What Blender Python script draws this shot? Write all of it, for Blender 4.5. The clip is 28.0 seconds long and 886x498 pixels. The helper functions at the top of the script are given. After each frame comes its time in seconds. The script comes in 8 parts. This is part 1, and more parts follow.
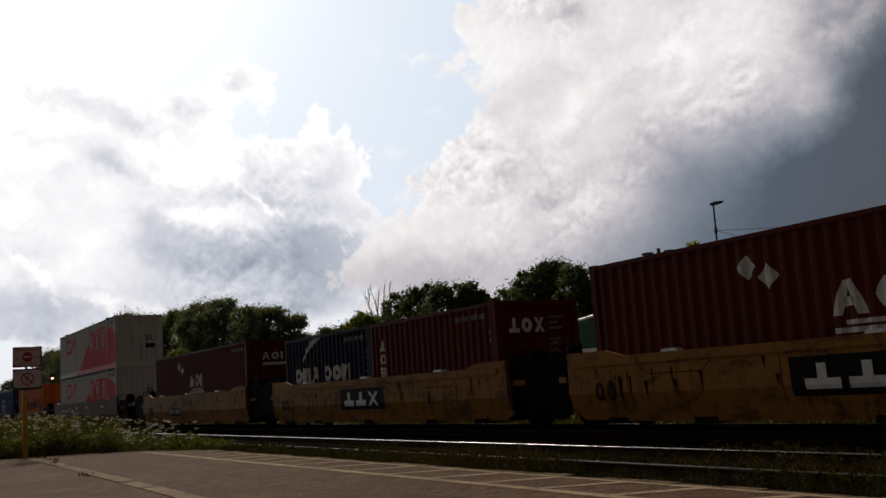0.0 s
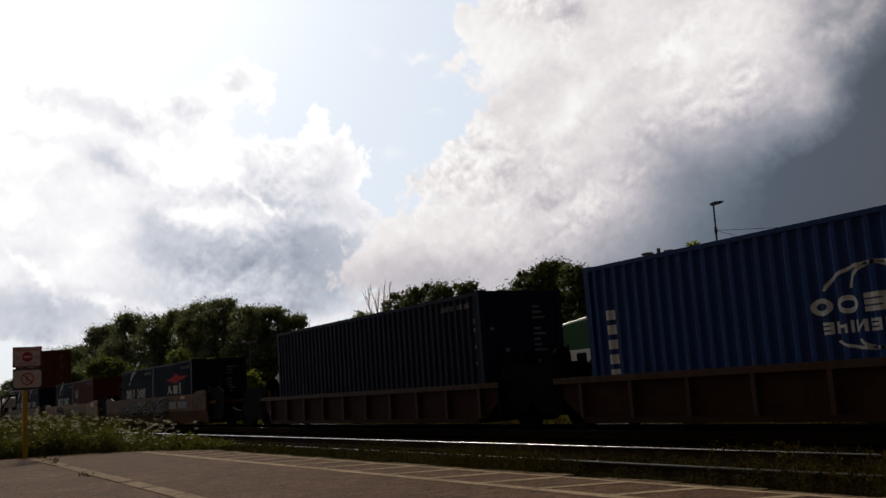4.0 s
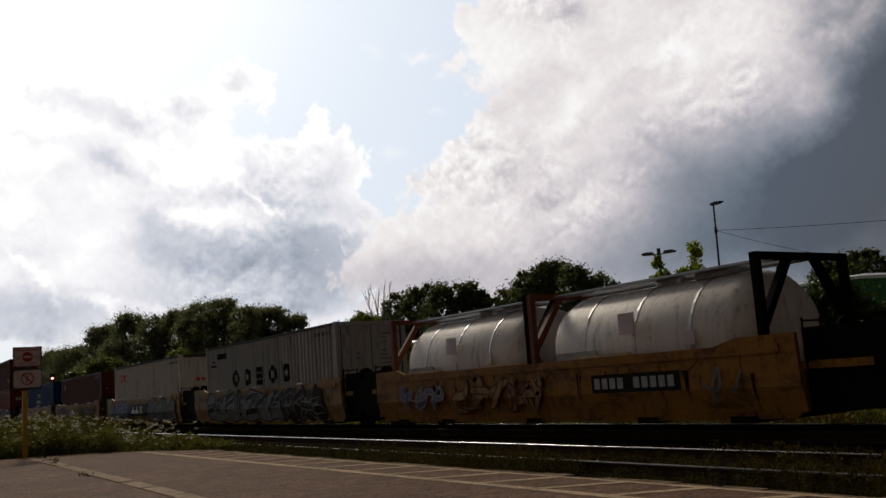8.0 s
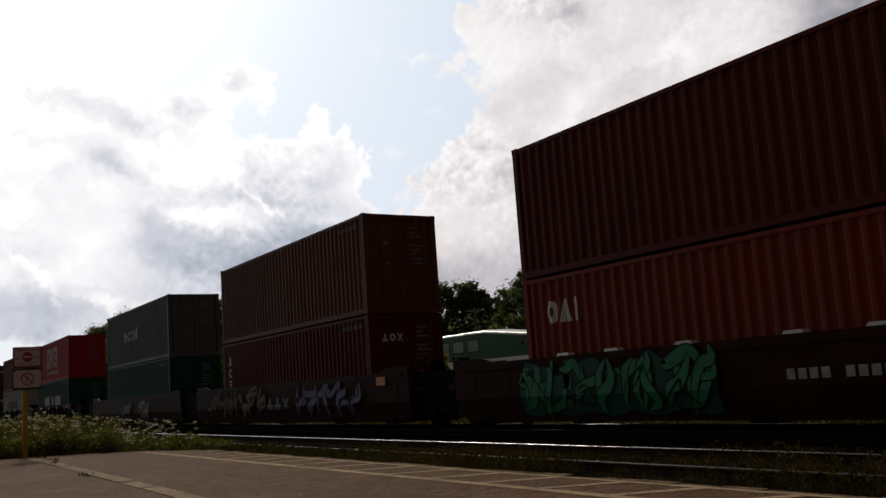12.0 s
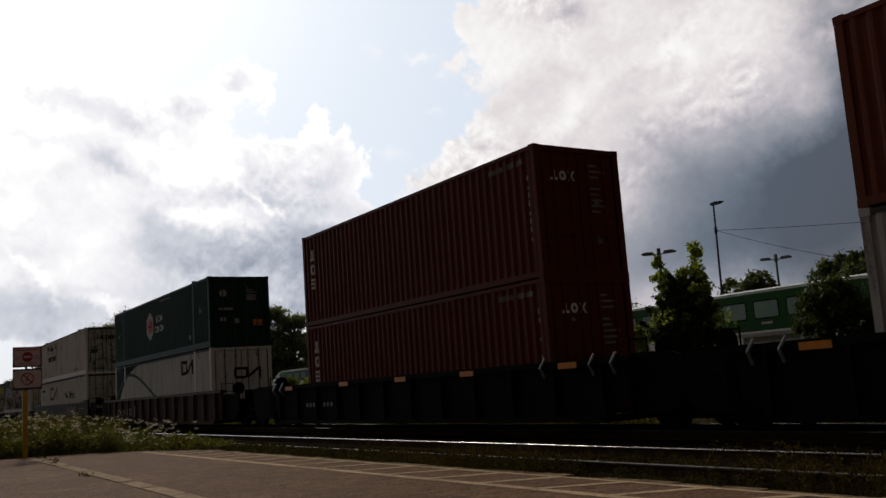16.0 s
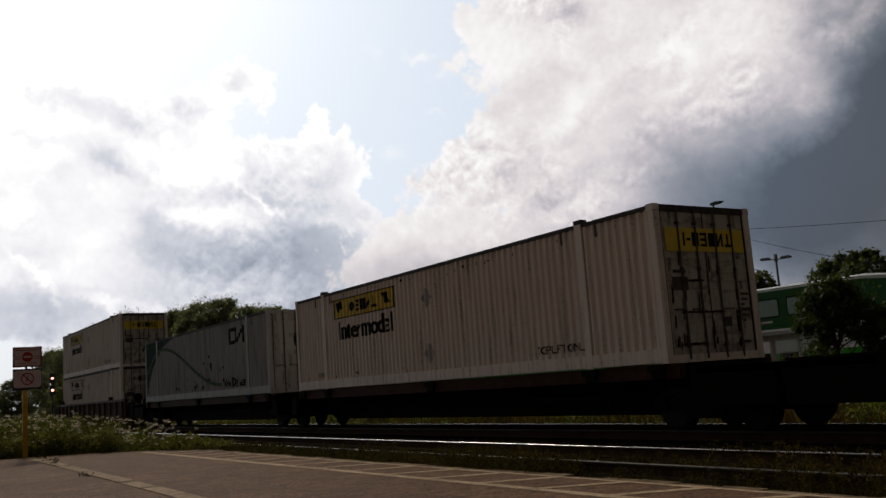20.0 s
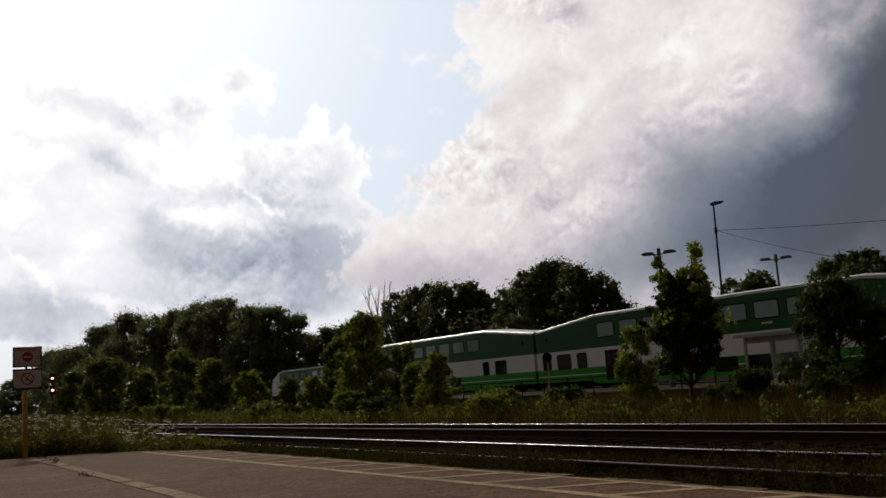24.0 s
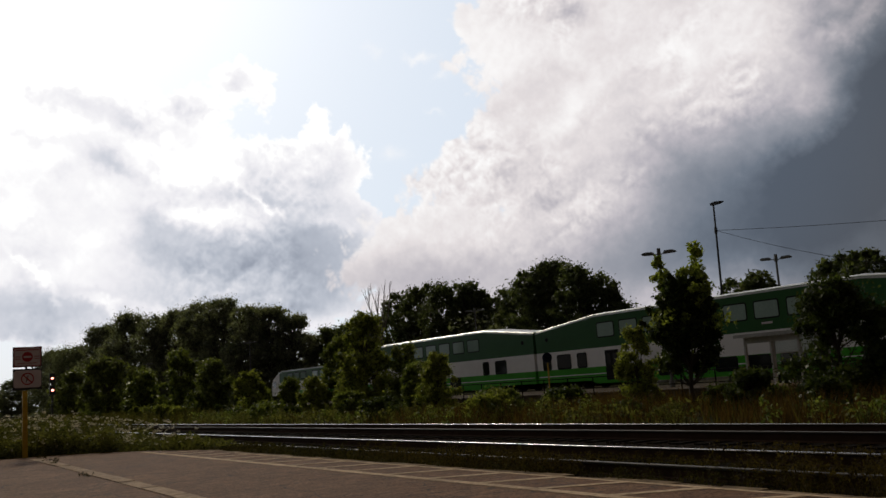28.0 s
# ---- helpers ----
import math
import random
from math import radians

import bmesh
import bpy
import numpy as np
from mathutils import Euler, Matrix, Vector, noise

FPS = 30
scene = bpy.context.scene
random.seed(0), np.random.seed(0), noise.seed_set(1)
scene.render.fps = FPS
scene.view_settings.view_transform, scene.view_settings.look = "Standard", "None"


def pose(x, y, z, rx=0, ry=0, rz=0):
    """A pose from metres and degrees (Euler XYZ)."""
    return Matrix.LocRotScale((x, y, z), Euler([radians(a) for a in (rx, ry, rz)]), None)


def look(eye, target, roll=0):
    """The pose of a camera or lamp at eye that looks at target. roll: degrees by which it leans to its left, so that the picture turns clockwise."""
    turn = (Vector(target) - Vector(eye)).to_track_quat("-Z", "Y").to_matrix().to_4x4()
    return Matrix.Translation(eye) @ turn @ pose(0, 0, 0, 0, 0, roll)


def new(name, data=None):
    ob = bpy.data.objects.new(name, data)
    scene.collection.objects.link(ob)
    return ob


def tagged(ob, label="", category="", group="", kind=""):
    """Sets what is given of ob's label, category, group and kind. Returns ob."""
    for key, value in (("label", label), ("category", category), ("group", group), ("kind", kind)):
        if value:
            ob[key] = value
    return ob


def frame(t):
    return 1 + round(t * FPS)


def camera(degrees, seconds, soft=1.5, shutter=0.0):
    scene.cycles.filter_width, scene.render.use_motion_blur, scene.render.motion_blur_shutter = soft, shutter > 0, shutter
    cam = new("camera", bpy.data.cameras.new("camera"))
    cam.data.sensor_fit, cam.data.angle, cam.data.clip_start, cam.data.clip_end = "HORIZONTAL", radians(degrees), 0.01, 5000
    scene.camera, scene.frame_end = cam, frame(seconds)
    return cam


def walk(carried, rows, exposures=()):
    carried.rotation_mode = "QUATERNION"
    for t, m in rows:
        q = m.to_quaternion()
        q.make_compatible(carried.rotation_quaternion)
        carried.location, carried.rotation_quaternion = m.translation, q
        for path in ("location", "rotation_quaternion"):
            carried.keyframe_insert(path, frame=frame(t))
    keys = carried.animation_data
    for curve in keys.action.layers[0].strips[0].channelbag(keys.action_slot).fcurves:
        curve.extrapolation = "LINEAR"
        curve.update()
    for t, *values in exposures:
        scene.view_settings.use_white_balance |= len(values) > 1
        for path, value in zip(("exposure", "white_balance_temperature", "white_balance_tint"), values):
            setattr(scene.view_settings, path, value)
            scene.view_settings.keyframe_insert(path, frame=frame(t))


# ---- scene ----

# ------------------------------------------------------------------ camera: on a tripod, 1.2 m above the platform
EYE = (0.0, 0.0, 1.2)
AIM = (-83.101, 53.738, 15.566)
cam = camera(51.4, 28.0, soft=1.5)
walk(cam, [(0.0, look(EYE, AIM, -4.03)), (28.0, look(EYE, AIM, -4.03))], exposures=((0.0, 0.0), (28.0, 0.0)))

RAIL = 0.05        # top of the rails
DC = 13.42         # centre of the track that the freight train runs on
D1 = 9.2           # centre of the empty track before it
DG = 42.33         # centre of the commuter train's track
SPEED = 22.65      # metres a second

# ------------------------------------------------------------------ world: broken cloud over a hazy sky, sun behind the clouds
SUN_AZ, SUN_EL = 80.0, 35.0      # azimuth from +Y towards -X
world = bpy.data.worlds.new("world")
scene.world = world
world.use_nodes = True
world.cycles.sampling_method, world.cycles.sample_map_resolution = "MANUAL", 512


class Nodes:
    """Small helper to write node trees in a readable way."""

    def __init__(self, tree):
        self.tree = tree
        tree.nodes.clear()

    def add(self, kind, **inputs):
        n = self.tree.nodes.new(kind)
        for k, v in inputs.items():
            self.put(n.inputs[k.replace("_", " ")], v)
        return n

    def put(self, socket, v):
        if isinstance(v, bpy.types.NodeSocket):
            self.tree.links.new(v, socket)
        elif v is not None:
            socket.default_value = v

    def math(self, op, a, b=None, c=None, clamp=False):
        n = self.tree.nodes.new("ShaderNodeMath")
        n.operation, n.use_clamp = op, clamp
        for i, v in enumerate((a, b, c)):
            self.put(n.inputs[i], v)
        return n.outputs[0]

    def vec(self, op, a, b=None):
        n = self.tree.nodes.new("ShaderNodeVectorMath")
        n.operation = op
        self.put(n.inputs[0], a)
        self.put(n.inputs[1], b)
        return n.outputs["Value"] if op in ("DOT_PRODUCT", "LENGTH") else n.outputs[0]

    def mix(self, f, a, b, blend="MIX"):
        n = self.tree.nodes.new("ShaderNodeMix")
        n.data_type, n.blend_type = "RGBA", blend
        for s, v in ((n.inputs[0], f), (n.inputs[6], a), (n.inputs[7], b)):
            if isinstance(v, tuple) and len(v) == 3:
                v = (*v, 1)
            self.put(s, v)
        return n.outputs[2]

    def ramp(self, f, stops, smooth=False):
        n = self.tree.nodes.new("ShaderNodeValToRGB")
        n.color_ramp.interpolation = "EASE" if smooth else "LINEAR"
        e = n.color_ramp.elements
        while len(e) < len(stops):
            e.new(0.5)
        for k, (pos, col) in zip(e, stops):
            k.position = pos
            k.color = (*col, 1) if isinstance(col, tuple) else (col, col, col, 1)
        self.put(n.inputs[0], f)
        return n.outputs[0]

    def noise(self, v, scale, detail=5.0, rough=0.55, distortion=0.0):
        n = self.add("ShaderNodeTexNoise", Scale=scale, Detail=detail, Roughness=rough, Distortion=distortion)
        if v is not None:
            self.put(n.inputs["Vector"], v)
        return n

    def step(self, x, a, b):
        n = self.tree.nodes.new("ShaderNodeMapRange")
        n.interpolation_type = "SMOOTHSTEP"
        for i, v in enumerate((x, a, b, 0.0, 1.0)):
            self.put(n.inputs[i], v)
        return n.outputs[0]


# clouds, as ellipses of the sky: azimuth, elevation, two radii, lean (all in degrees), and how far they reach, darken or brighten
# heaped cloud in the west
HEAPS = [
    (69.2, 18.9, 1.75, 1.27, 0, 0.00),
    (67.9, 18.3, 0.70, 1.07, 1, 0.00),
    (72.4, 17.5, 2.38, 1.49, -1, 0.00),
    (77.6, 15.9, 8.59, 3.10, 5, 0.00),
    (81.3, 12.7, 7.82, 5.12, -1, 0.00),
    (68.1, 14.3, 2.02, 1.23, 1, 0.00),
    (64.8, 13.5, 3.25, 2.15, 2, 0.00),
    (64.4, 16.6, 0.61, 0.68, 2, 0.00),
    (64.7, 15.7, 1.07, 0.89, 2, 0.00),
    (63.2, 14.9, 1.43, 0.97, 2, 0.00),
    (62.0, 13.5, 0.86, 0.97, 3, 0.00),
    (72.8, 9.7, 11.26, 4.07, 1, 0.00),
    (64.6, 9.1, 3.50, 3.66, 3, 0.00),
    (81.3, 7.3, 2.10, 1.58, 23, 0.00),
    (77.9, 5.1, 1.86, 1.48, 2, 0.00),
    (73.9, 5.7, 13.62, 2.52, 2, 0.00),
]
# grey undersides of the heaps
HEAP_SHADE = [
    (80.2, 17.6, 3.52, 0.71, 11, -0.15),
    (82.5, 18.1, 1.34, 0.50, 5, -0.05),
    (75.9, 16.7, 1.35, 0.56, 19, -0.11),
    (77.5, 14.3, 1.33, 0.79, 25, -0.17),
    (76.2, 13.4, 1.93, 0.37, 15, -0.09),
    (81.3, 15.5, 1.81, 0.32, 6, -0.06),
    (80.0, 13.6, 0.49, 0.42, -1, -0.07),
    (73.2, 18.2, 0.91, 0.89, -1, -0.12),
    (71.9, 17.3, 1.70, 0.30, 4, -0.07),
    (69.4, 18.8, 0.56, 0.53, 0, -0.04),
    (68.5, 17.6, 0.84, 0.30, 1, -0.05),
    (68.9, 14.1, 0.69, 1.37, 1, -0.06),
    (67.8, 12.9, 0.97, 1.10, 12, -0.11),
    (65.4, 12.4, 1.76, 0.69, 2, -0.05),
    (63.4, 12.2, 1.77, 0.91, 3, -0.05),
    (78.5, 17.0, 1.87, 0.46, 18, -0.05),
]
HEAP_SHADE_LOW = [
    (64.8, 8.6, 3.49, 2.02, 3, -0.20),
    (69.5, 8.4, 4.42, 1.51, 7, -0.17),
    (74.3, 11.0, 1.70, 0.87, 11, -0.13),
    (75.1, 9.5, 1.29, 1.67, 1, -0.10),
    (72.5, 7.9, 3.64, 1.49, 2, -0.10),
    (64.5, 5.9, 3.83, 1.39, 3, -0.12),
    (69.0, 12.0, 3.09, 0.55, 10, -0.10),
    (71.2, 9.7, 1.68, 0.85, 2, -0.05),
    (81.4, 5.8, 3.54, 1.22, 2, -0.18),
    (82.2, 8.9, 1.76, 0.96, 0, -0.06),
    (78.1, 3.9, 3.38, 0.52, 3, -0.07),
    (66.3, 10.4, 2.08, 0.87, 22, -0.08),
    (61.5, 9.3, 1.06, 1.40, 3, -0.04),
    (68.9, 5.8, 6.78, 0.82, 3, -0.07),
    (82.2, 4.6, 2.61, 0.44, 2, -0.06),
]
# lit tops and edges of the heaps
HEAP_LIGHT = [
    (72.5, 11.1, 1.93, 0.51, 7, 0.15),
    (68.1, 11.6, 1.51, 0.21, 44, 0.16),
    (64.4, 10.2, 2.46, 0.35, 11, 0.08),
    (77.8, 10.0, 1.88, 0.86, 1, 0.06),
    (68.1, 15.4, 1.40, 0.27, -18, 0.05),
    (81.3, 8.0, 1.69, 0.28, 41, 0.14),
    (77.9, 6.3, 1.06, 0.26, 12, 0.12),
    (77.0, 5.4, 0.79, 0.22, 58, 0.10),
    (79.2, 8.2, 1.53, 0.98, 1, 0.06),
    (72.0, 14.1, 3.04, 1.35, 0, 0.06),
    (80.4, 19.8, 6.86, 3.44, -4, 0.12),
    (82.5, 10.8, 1.76, 1.59, -1, 0.05),
    (79.9, 6.1, 0.45, 0.21, 63, 0.10),
    (64.6, 16.2, 1.07, 1.03, 2, 0.06),
    (62.0, 12.3, 1.43, 0.84, 3, 0.05),
    (75.5, 8.1, 2.57, 0.67, 12, 0.05),
]
# the storm cloud
STORM = [
    (50.3, 20.9, 4.43, 3.99, 6, 0.00),
    (50.0, 16.4, 4.01, 3.07, 6, 0.00),
    (52.4, 12.9, 4.80, 2.52, -20, 0.00),
    (56.4, 10.5, 4.20, 2.11, -25, 0.00),
    (42.0, 13.5, 12.82, 9.09, 8, 0.00),
    (36.4, 18.9, 13.61, 6.97, 11, 0.00),
    (58.7, 7.9, 4.97, 2.46, 4, 0.00),
    (44.5, 5.8, 18.84, 5.14, 5, 0.00),
    (60.4, 9.6, 1.60, 1.26, 3, 0.00),
    (31.0, 10.2, 7.55, 12.63, 9, 0.00),
    (54.4, 22.2, 1.10, 0.79, 5, 0.00),
    (54.9, 19.8, 0.94, 0.61, -14, 0.00),
    (53.9, 17.8, 1.09, 0.89, 5, 0.00),
    (53.7, 15.6, 1.01, 0.83, 5, 0.00),
    (56.1, 13.7, 1.22, 0.77, -15, 0.00),
    (58.6, 12.1, 1.07, 0.70, -26, 0.00),
]
# its dark body and folds
STORM_DARK = [
    (31.1, 9.2, 5.51, 6.01, 9, -0.35),
    (38.0, 8.2, 6.38, 4.15, 17, -0.33),
    (43.8, 6.5, 5.70, 2.73, -5, -0.20),
    (29.5, 15.9, 4.12, 4.97, 22, -0.46),
    (49.0, 5.9, 7.61, 2.09, 5, -0.10),
    (41.4, 11.7, 3.99, 2.54, -3, -0.17),
    (34.5, 11.0, 2.76, 2.59, 9, -0.16),
    (34.0, 5.1, 7.76, 2.26, 7, -0.08),
    (48.2, 21.7, 1.37, 0.79, 16, -0.10),
    (53.4, 11.9, 3.21, 0.84, -15, -0.03),
    (49.2, 11.2, 2.80, 1.26, -24, -0.05),
    (45.6, 15.3, 2.39, 0.62, -33, -0.04),
    (50.4, 17.8, 2.50, 0.82, -13, -0.04),
    (58.8, 6.3, 6.36, 1.76, 4, -0.15),
    (43.3, 17.7, 1.69, 0.48, -21, -0.04),
    (37.6, 14.0, 3.55, 0.85, 9, -0.06),
]
# its lit bulges
STORM_LIGHT = [
    (36.7, 16.6, 2.90, 1.93, 10, 0.02),
    (31.8, 18.0, 1.01, 0.76, -9, 0.16),
    (34.3, 14.1, 1.43, 1.99, 10, 0.12),
    (30.3, 18.9, 0.86, 0.50, -19, 0.14),
    (52.0, 20.0, 2.18, 1.68, 5, 0.05),
    (41.9, 18.7, 1.68, 0.87, -16, 0.06),
    (48.0, 16.2, 2.42, 0.77, -33, 0.06),
    (56.3, 11.8, 2.85, 1.06, -30, 0.02),
    (45.4, 11.1, 3.09, 1.72, 6, 0.04),
    (38.0, 19.1, 2.97, 1.28, 10, 0.02),
]
# scraps of cloud in the clear sky
WISPS = [
    (57.5, 20.3, 0.81, 0.20, 4, 0.90),
    (60.0, 14.1, 0.58, 0.45, 3, 0.60),
    (60.8, 20.8, 0.37, 0.33, 2, 0.40),
    (57.0, 16.6, 0.44, 0.17, 4, 0.40),
    (56.1, 19.0, 0.65, 0.28, -24, 0.50),
    (59.2, 11.8, 0.57, 0.28, -16, 0.40),
]


def display(r, g, b):
    """A colour as it shows on a screen, in linear light."""
    return tuple((v / 255 / 12.92) if v < 11 else ((v / 255 + 0.055) / 1.055) ** 2.4 for v in (r, g, b))


def build_sky():
    n = Nodes(world.node_tree)
    d = n.add("ShaderNodeTexCoord").outputs["Generated"]
    sep = n.add("ShaderNodeSeparateXYZ", Vector=d)
    az = n.math("MULTIPLY", n.math("ARCTAN2", n.math("MULTIPLY", sep.outputs[0], -1.0), sep.outputs[1]), 57.2958)
    el = n.math("MULTIPLY", n.math("ARCSINE", sep.outputs[2]), 57.2958)
    flat = n.add("ShaderNodeCombineXYZ", X=az, Y=el).outputs[0]
    # the place is looked up with a slight disturbance, coarse and fine
    w1, w2, w3 = (n.noise(d, s, k, 0.55).outputs["Color"] for s, k in ((9.0, 2.0), (30.0, 3.0), (95.0, 3.0)))

    def bent(k1, k2, k3):
        v = flat
        for w, k in ((w1, k1), (w2, k2), (w3, k3)):
            v = n.vec("ADD", v, n.vec("MULTIPLY", n.vec("SUBTRACT", w, (0.5, 0.5, 0.5)), (k, k, 0.0)))
        return v

    shape, tint = bent(2.2, 2.2, 1.0), bent(1.8, 1.6, 0.8)

    def near(p, c, after=0.0):
        """The squared distance from an ellipse's middle, 1 on its edge. after: a value to be worked out first, to keep the sum short."""
        m = n.add("ShaderNodeMapping", Vector=p, Location=n.add("ShaderNodeCombineXYZ", X=c[0], Y=c[1], Z=after).outputs[0], Rotation=(0, 0, radians(c[4])), Scale=(c[2], c[3], 1e6))
        m.vector_type = "TEXTURE"
        return n.vec("DOT_PRODUCT", m.outputs[0], m.outputs[0])

    def blob(c, after=0.0):
        return n.math("EXPONENT", n.math("MULTIPLY", near(tint, c, after), -0.9))

    # puffs: rounded lumps with sharp creases between them, and the same seen a little nearer the sun
    def puffs(p):
        total = None
        for s, k in ((15.0, 1.0), (33.0, 0.60), (70.0, 0.36), (150.0, 0.22)):
            v = n.math("ABSOLUTE", n.math("MULTIPLY_ADD", n.noise(p, s, 0.0).outputs[0], 2.0, -1.0))
            total = n.math("MULTIPLY", v, k) if total is None else n.math("MULTIPLY_ADD", v, k, total)
        return total

    ca, ce = radians(SUN_AZ), radians(SUN_EL)
    lump = puffs(d)
    relief = n.math("SUBTRACT", lump, puffs(n.vec("ADD", d, (-0.004 * math.sin(ca), 0.004 * math.cos(ca), 0.007))))
    broad = n.math("SUBTRACT", n.noise(d, 8.0, 4.0, 0.5).outputs[0], 0.5)
    fine = n.math("SUBTRACT", n.noise(d, 45.0, 5.0, 0.55).outputs[0], 0.5)

    def cover(cells, soft, puff):
        least = None
        for c in cells:
            r = n.math("MULTIPLY", n.math("SUBTRACT", n.math("SQRT", near(shape, c, 0.0 if least is None else least)), 1.0), min(c[2], c[3]))
            least = r if least is None else n.math("SMOOTH_MIN", least, r, 0.5)
        least = n.math("ADD", least, n.math("MULTIPLY_ADD", lump, -puff, puff * 0.45))
        return least, n.math("SUBTRACT", 1.0, n.step(least, -soft, soft))

    # clear sky, hazy and washed out towards the sun
    sky = n.tree.nodes.new("ShaderNodeTexSky")
    sky.sky_type, sky.sun_disc = "NISHITA", False
    sky.sun_elevation, sky.sun_rotation = radians(SUN_EL), radians(-SUN_AZ)
    sky.dust_density, sky.ozone_density = 2.0, 1.5
    clear = n.mix(0.85, n.mix(1.0, sky.outputs[0], (0.09, 0.09, 0.09), "MULTIPLY"), display(219, 230, 243))
    glare = n.math("EXPONENT", n.math("MULTIPLY", near(flat, (84.0, 28.0, 17.5, 14.0, 0)), -1.0))
    clear = n.mix(glare, clear, (1.15, 1.17, 1.2))
    for c in WISPS:
        clear = n.mix(n.math("MULTIPLY", blob(c), c[5]), clear, display(246, 247, 250))

    # heaped cloud, bright where the sun comes through, grey beneath
    depth, heaps = cover(HEAPS, 0.20, 0.9)
    tone = n.math("MULTIPLY_ADD", glare, 0.16, 0.915)
    for c in HEAP_SHADE + HEAP_SHADE_LOW + HEAP_LIGHT:
        tone = n.math("MULTIPLY_ADD", blob(c, tone), c[5], tone)
    crisp = n.step(n.noise(d, 7.0, 2.0).outputs[0], 0.42, 0.66)
    tone = n.math("MULTIPLY_ADD", n.math("MULTIPLY", relief, n.math("MULTIPLY_ADD", crisp, 0.16, 0.05)), 1.0, tone)
    tone = n.math("MULTIPLY_ADD", broad, 0.10, tone)
    tone = n.math("MULTIPLY_ADD", fine, 0.05, tone)
    tone = n.math("MULTIPLY_ADD", n.step(depth, -1.3, 0.0), 0.07, tone)
    haze = n.math("SUBTRACT", 1.0, n.step(el, 3.0, 7.5))
    tone = n.math("MULTIPLY_ADD", haze, -0.05, tone)
    heap_col = n.ramp(tone, [(0.45, display(120, 127, 142)), (0.60, display(155, 162, 176)), (0.70, display(182, 188, 200)), (0.80, display(208, 211, 220)), (0.90, display(236, 235, 240)), (0.97, display(250, 249, 251)), (1.0, (1.04, 1.04, 1.04))])
    col = n.mix(heaps, clear, heap_col)

    # the storm cloud, cream-white towards the sun and dark blue-grey away from it
    depth2, storm = cover(STORM, 0.34, 1.5)
    t = n.math("MULTIPLY_ADD", n.step(depth2, -2.5, 0.3), 0.03, 0.895)
    for c in STORM_DARK + STORM_LIGHT:
        t = n.math("MULTIPLY_ADD", blob(c, t), c[5], t)
    lit = n.math("MULTIPLY_ADD", n.step(t, 0.55, 0.82), 0.85, 0.15)
    rough = n.math("ADD", n.math("MULTIPLY", relief, n.math("MULTIPLY_ADD", crisp, 0.20, 0.06)), n.math("MULTIPLY_ADD", fine, 0.08, n.math("MULTIPLY", broad, 0.13)))
    t = n.math("MULTIPLY_ADD", lit, rough, t)
    storm_col = n.ramp(t, [(0.36, display(84, 93, 106)), (0.46, display(110, 119, 132)), (0.60, display(150, 153, 163)), (0.73, display(188, 184, 191)), (0.80, display(206, 201, 205)), (0.88, display(228, 222, 223)), (0.95, display(245, 242, 242)), (1.0, display(254, 253, 253))])
    col = n.mix(storm, col, storm_col)

    # unseen sky behind and overhead, made dark as storm cloud to dim near sides
    away = n.math("EXPONENT", n.math("MULTIPLY", near(flat, (74.0, 17.0, 44.0, 27.0, 0)), -1.0))
    veil = n.noise(d, 9.0, 5.0, 0.55).outputs[0]
    rest = n.mix(veil, (0.044, 0.040, 0.036), (0.116, 0.103, 0.092))
    # darkest to the east, so that ends facing +x stay dim
    east = n.step(n.vec("DOT_PRODUCT", d, (0.85, 0.45, -0.25)), -0.35, 0.65)
    rest = n.mix(n.math("MULTIPLY", east, 0.55), rest, (0.012, 0.012, 0.013))
    col = n.mix(n.step(away, 0.12, 0.5), rest, col)
    bg = n.add("ShaderNodeBackground", Color=col, Strength=1.0)
    n.add("ShaderNodeOutputWorld", Surface=bg.outputs[0])


build_sky()
sun = new("sun", bpy.data.lights.new("sun", "SUN"))
sun.data.energy, sun.data.angle, sun.data.color = 1.15, radians(9), (1.0, 0.87, 0.68)
ca, ce = radians(SUN_AZ), radians(SUN_EL)
sun.matrix_world = look((-200 * math.sin(ca), 200 * math.cos(ca), 200 * math.tan(ce)), (0, 0, 0))

# ------------------------------------------------------------------ materials


def material(name):
    m = bpy.data.materials.new(name)
    m.use_nodes = True
    return m, Nodes(m.node_tree)


def finish(n, color, rough=0.7, metal=0.0, bump=None, strength=0.3, distance=0.01, **more):
    b = n.add("ShaderNodeBsdfPrincipled", Base_Color=color if isinstance(color, bpy.types.NodeSocket) else (*color, 1),
              Roughness=rough, Metallic=metal)
    for k, v in more.items():
        n.put(b.inputs[k.replace("_", " ")], v)
    if bump is not None:
        bn = n.add("ShaderNodeBump", Strength=strength, Distance=distance, Height=bump)
        n.put(b.inputs["Normal"], bn.outputs[0])
    n.add("ShaderNodeOutputMaterial", Surface=b.outputs[0])


def coords(n, scale=(1, 1, 1), shift=True):
    c = n.add("ShaderNodeTexCoord").outputs["Object"]
    if shift:
        r = n.add("ShaderNodeObjectInfo").outputs["Random"]
        c = n.vec("ADD", c, n.add("ShaderNodeCombineXYZ", X=n.math("MULTIPLY", r, 31.0), Y=n.math("MULTIPLY", r, 17.0)).outputs[0])
    m = n.add("ShaderNodeMapping", Vector=c, Scale=scale)
    return m.outputs[0]


